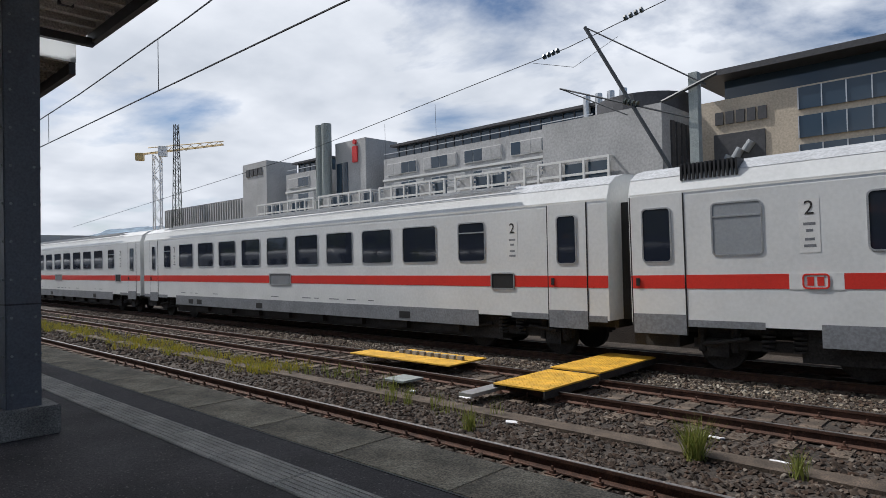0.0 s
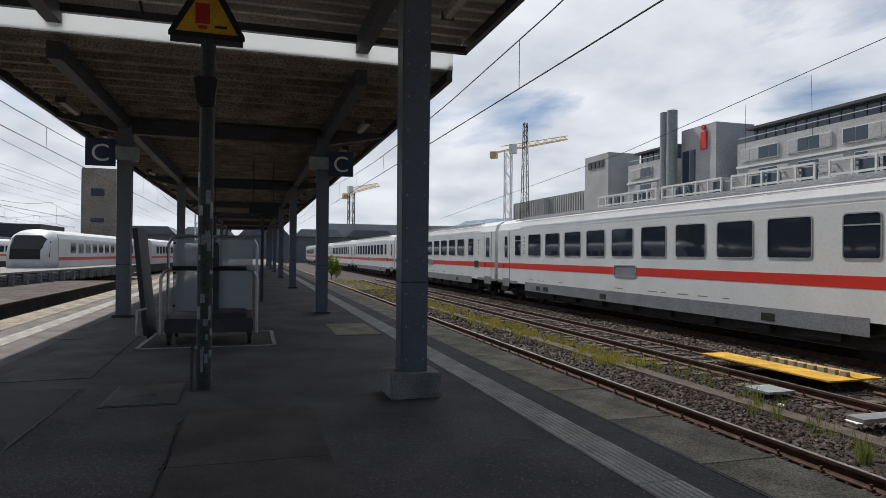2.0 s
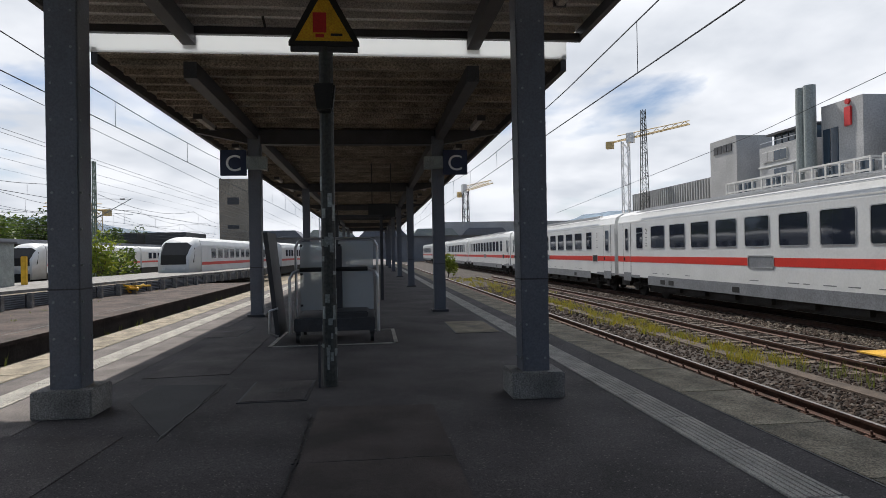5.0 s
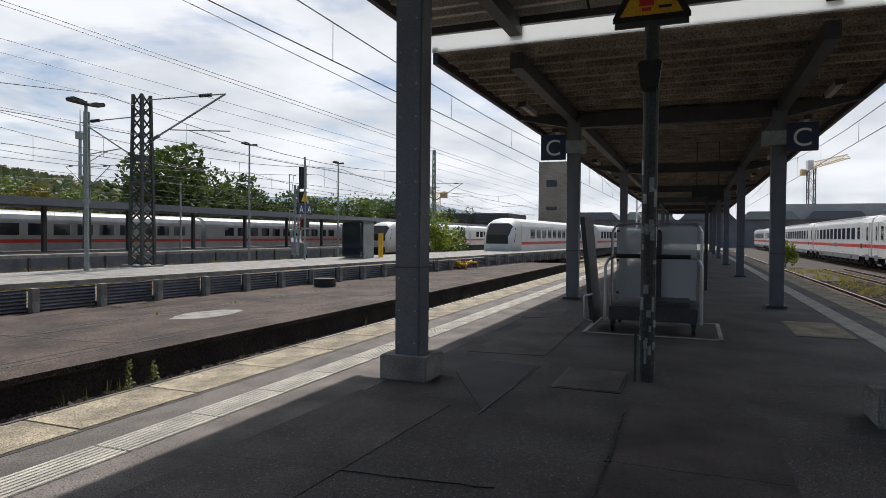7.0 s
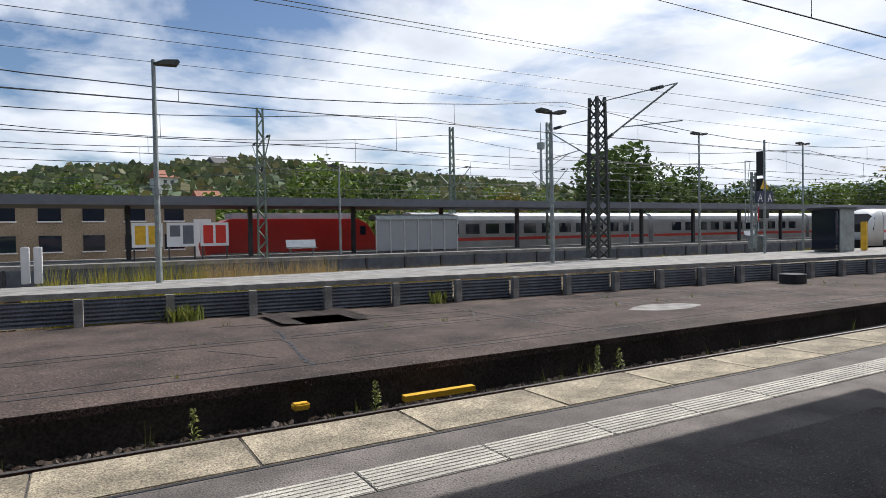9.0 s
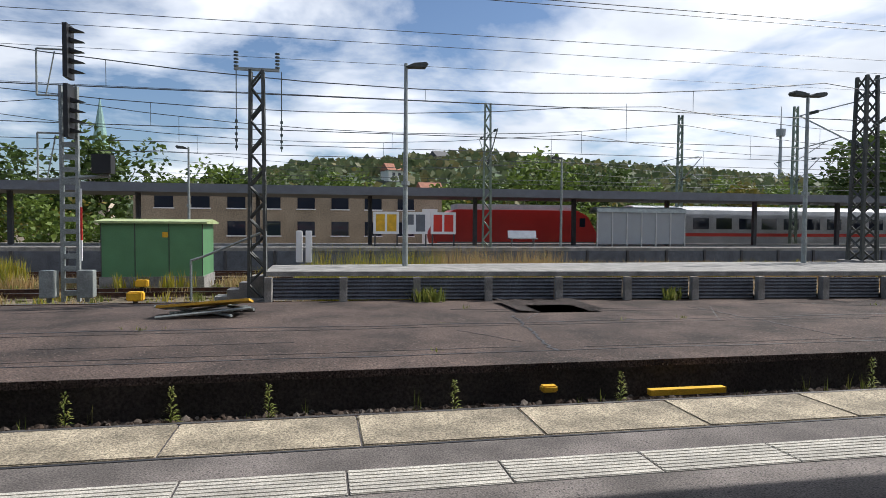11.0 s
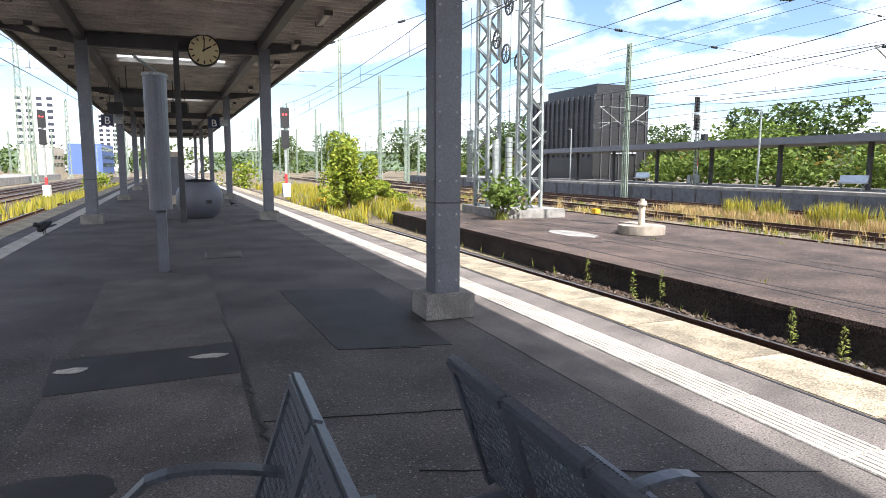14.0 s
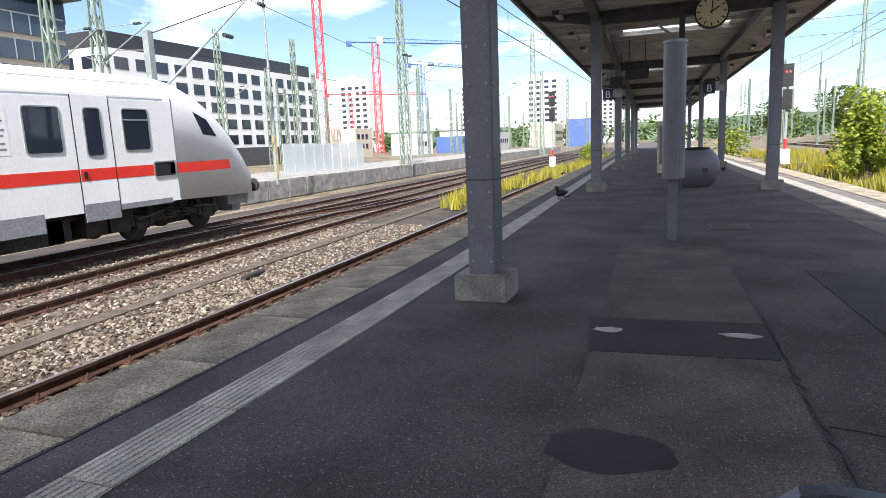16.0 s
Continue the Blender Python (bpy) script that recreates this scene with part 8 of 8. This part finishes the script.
r = random.Random(77)
spots = [(r.uniform(2, 34), r.uniform(-28, -26.2), BED, r.uniform(0.6, 1.4)) for _ in range(520)]
spots = [p for p in spots if not 4 < p[0] < 9]
tufts("dry_grass", spots, "grass_dry", "band of dry grass behind the yard tracks", 24, 0.5, 0.5, 35, 0.012, 0.5)
spots = [(cx + r.gauss(0, w), -27.6 + r.gauss(0, 0.35), BED, r.uniform(0.8, 1.5)) for cx, w, k in ((16.6, 0.6, 34), (12.1, 0.3, 14), (22.5, 0.7, 16), (28, 0.9, 18)) for _ in range(k)]
tufts("goldenrod", spots, "grass_yellow", "dense yellow goldenrod clumps behind the yard tracks", 60, 0.95, 0.35, 36, 0.02, 0.3)
spots = [(r.uniform(-4.2, 0.4), r.uniform(-22.6, -20.8), BED, r.uniform(0.7, 1.3)) for _ in range(90)]
tufts("goldenrod", spots, "grass_yellow", "tall goldenrod behind the raised platform", 26, 1.55, 0.35, 38, 0.012, 0.3)
spots = [(r.uniform(-8.2, -3.4), r.uniform(-22.8, -21.0), BED, r.uniform(0.7, 1.3)) for _ in range(120)]
tufts("dry_grass", spots, "grass_dry", "tall orange-brown dry grass behind the raised platform", 30, 1.6, 0.4, 39, 0.009, 0.3)
spots = [(cx + r.gauss(0, 0.15), -25.4 + r.gauss(0, 0.1), BED, r.uniform(0.5, 1.0)) for cx in (5.0, 5.6, 6.6, 7.3) for _ in range(5)]
tufts("goldenrod", spots, "grass_yellow", "goldenrod stems growing against the green shed", 22, 0.75, 0.2, 37, 0.02, 0.3)


def hill(name, x0, x1, y0, y1, heights, material, label, seed):
    nx, ny = 90, 14
    v, f = [], []
    for k in range(ny + 1):
        for i in range(nx + 1):
            u, w = i / nx, k / ny
            h = np.interp(u, [q[0] for q in heights], [q[1] for q in heights])
            z = h * math.sin(min(1, w * 1.35) * math.pi / 2) * (1 + 0.12 * noise.noise((u * 14, w * 5, seed))) + 1.5 * noise.noise((u * 50, w * 20, seed + 3))
            v.append((x0 + (x1 - x0) * u, y0 + (y1 - y0) * w, -1 + max(0, z)))
    for k in range(ny):
        for i in range(nx):
            a = k * (nx + 1) + i
            f.append((a, a + 1, a + nx + 2, a + nx + 1))
    o = mesh_np(name, v, f, material, label, "hill", "structure")
    o.data.shade_smooth()
    return v


hv = hill("hill_south", -420, 420, -190, -420, [(0, 24), (0.2, 28), (0.33, 35), (0.42, 38), (0.5, 31), (0.57, 19), (0.7, 12), (1, 10)], "hill", "wooded hillside with scattered houses", 2)
hill("hill_west", -1500, -300, -900, -1250, [(0, 90), (0.3, 105), (0.6, 95), (1, 70)], "hill_far", "distant wooded ridge coloured blue for haze", 5)
hw_ = hill("hill_far_west", -2200, -700, -500, -760, [(0, 80), (0.5, 90), (1, 60)], "hill_far", "distant wooded ridge coloured blue for haze", 7)
hill("hill_north_west", -1500, -700, 250, 500, [(0, 60), (0.5, 70), (1, 40)], "hill_far", "distant ridge beyond the station, coloured blue for haze", 9)
hill("hill_east", -600, 600, 0, -300, [(0, 14), (0.3, 20), (0.5, 17), (1, 20)], "hill", "low wooded ridge beyond the yard", 11)
bpy.data.objects["hill_east"].matrix_basis = pose(480, 0, 0, 0, 0, 90)
# tree canopy and houses scattered over the hillside
v, f = [], []
rr = random.Random(8)
for _ in range(9000):
    p = Vector(rr.choice(hv)) + Vector((rr.uniform(-6, 6), rr.uniform(-10, 10), 0))
    for q in range(3):
        u = Vector((rr.gauss(0, 1), rr.gauss(0, 0.5), rr.gauss(0, 0.8))).normalized()
        w = u.cross(Vector((rr.gauss(0, 0.4), 1, rr.gauss(0, 0.4)))).normalized()
        c = p + Vector((rr.gauss(0, 1.6), rr.gauss(0, 1.6), rr.uniform(0.5, 5)))
        s = rr.uniform(1.0, 2.3)
        j = len(v)
        v += [tuple(c - u * s), tuple(c + w * s), tuple(c + u * s), tuple(c - w * s)]
        f.append((j, j + 1, j + 2, j + 3))
mesh_np("hillside_woods", v, f, "woods", "green woods covering the hillside, coloured paler for haze", "woods")
for i in range(70):
    p = rr.choice(hv)
    if p[2] < 6:
        continue
    hs = thing("hillside_house", pose(p[0], p[1], p[2] - 1, 0, 0, rr.uniform(-25, 25)), "small pale house with tiled roof on the hillside", "house", "hillside houses")
    w, h = rr.uniform(5, 9), rr.uniform(3, 5)
    bm = B()
    box(bm, -w / 2, w / 2, -4, 4, 0, h)
    part("wall", bm, rr.choice(("facade_white", "facade_sand", "facade_sand")), hs)
    bm = B()
    prism(bm, [(-4.6, h), (4.6, h), (0, h + 3)], -w / 2 - 0.4, w / 2 + 0.4)
    part("roof", bm, rr.choice(("roof_tile", "roof_tile", "steel_dark")), hs)
    for q in (-0.25, 0.1):
        bm = B()
        box(bm, w * q, w * q + 1.2, 4, 4.05, h * 0.5, h * 0.5 + 1.3)
        part("window", bm, "glass", hs)
tv = thing("tv_tower", pose(-320, -400, 42), "slender distant television tower on the ridge", "tower")
bm = B()
bar(bm, (0, 0, -40), (0, 0, 26), 1.6, 10, 1.0)
bar(bm, (0, 0, 30), (0, 0, 46), 0.5, 8, 0.2)
part("shaft", bm, "frost", tv)
bm = B()
bar(bm, (0, 0, 25), (0, 0, 30), 3.0, 14, 3.4)
part("head", bm, "frost", tv)
sp_ = thing("church_spire", pose(44, -140, 0), "green copper church spire behind the trees", "church")
bm = B()
bar(bm, (0, 0, 14), (0, 0, 27), 2.2, 8, 0.05)
part("spire", bm, "copper", sp_)
bm = B()
box(bm, -2, 2, -2, 2, -1, 14)
part("tower", bm, "facade_sand", sp_)


def motions():
    """The crow straightens up from pecking; the pigeon walks on and pecks."""
    walk(CROW, [(0.0, pose(20.4, 2.95, 0, 0, 14, 150)), (13.0, pose(20.4, 2.95, 0, 0, 14, 150)), (15.0, pose(20.4, 2.95, 0, 0, 10, 148)), (15.5, pose(20.4, 2.95, 0, 0, -8, 150)), (16.0, pose(20.38, 2.96, 0, 0, -12, 152))])
    walk(PIGEON, [(0.0, pose(31.1, -1.85, 0, 0, -15, 60)), (14.0, pose(31.1, -1.85, 0, 0, -15, 60)), (15.0, pose(31.8, -1.88, 0, 0, -10, 40)), (16.0, pose(33.2, -1.93, 0, 0, 12, 20))])


motions()
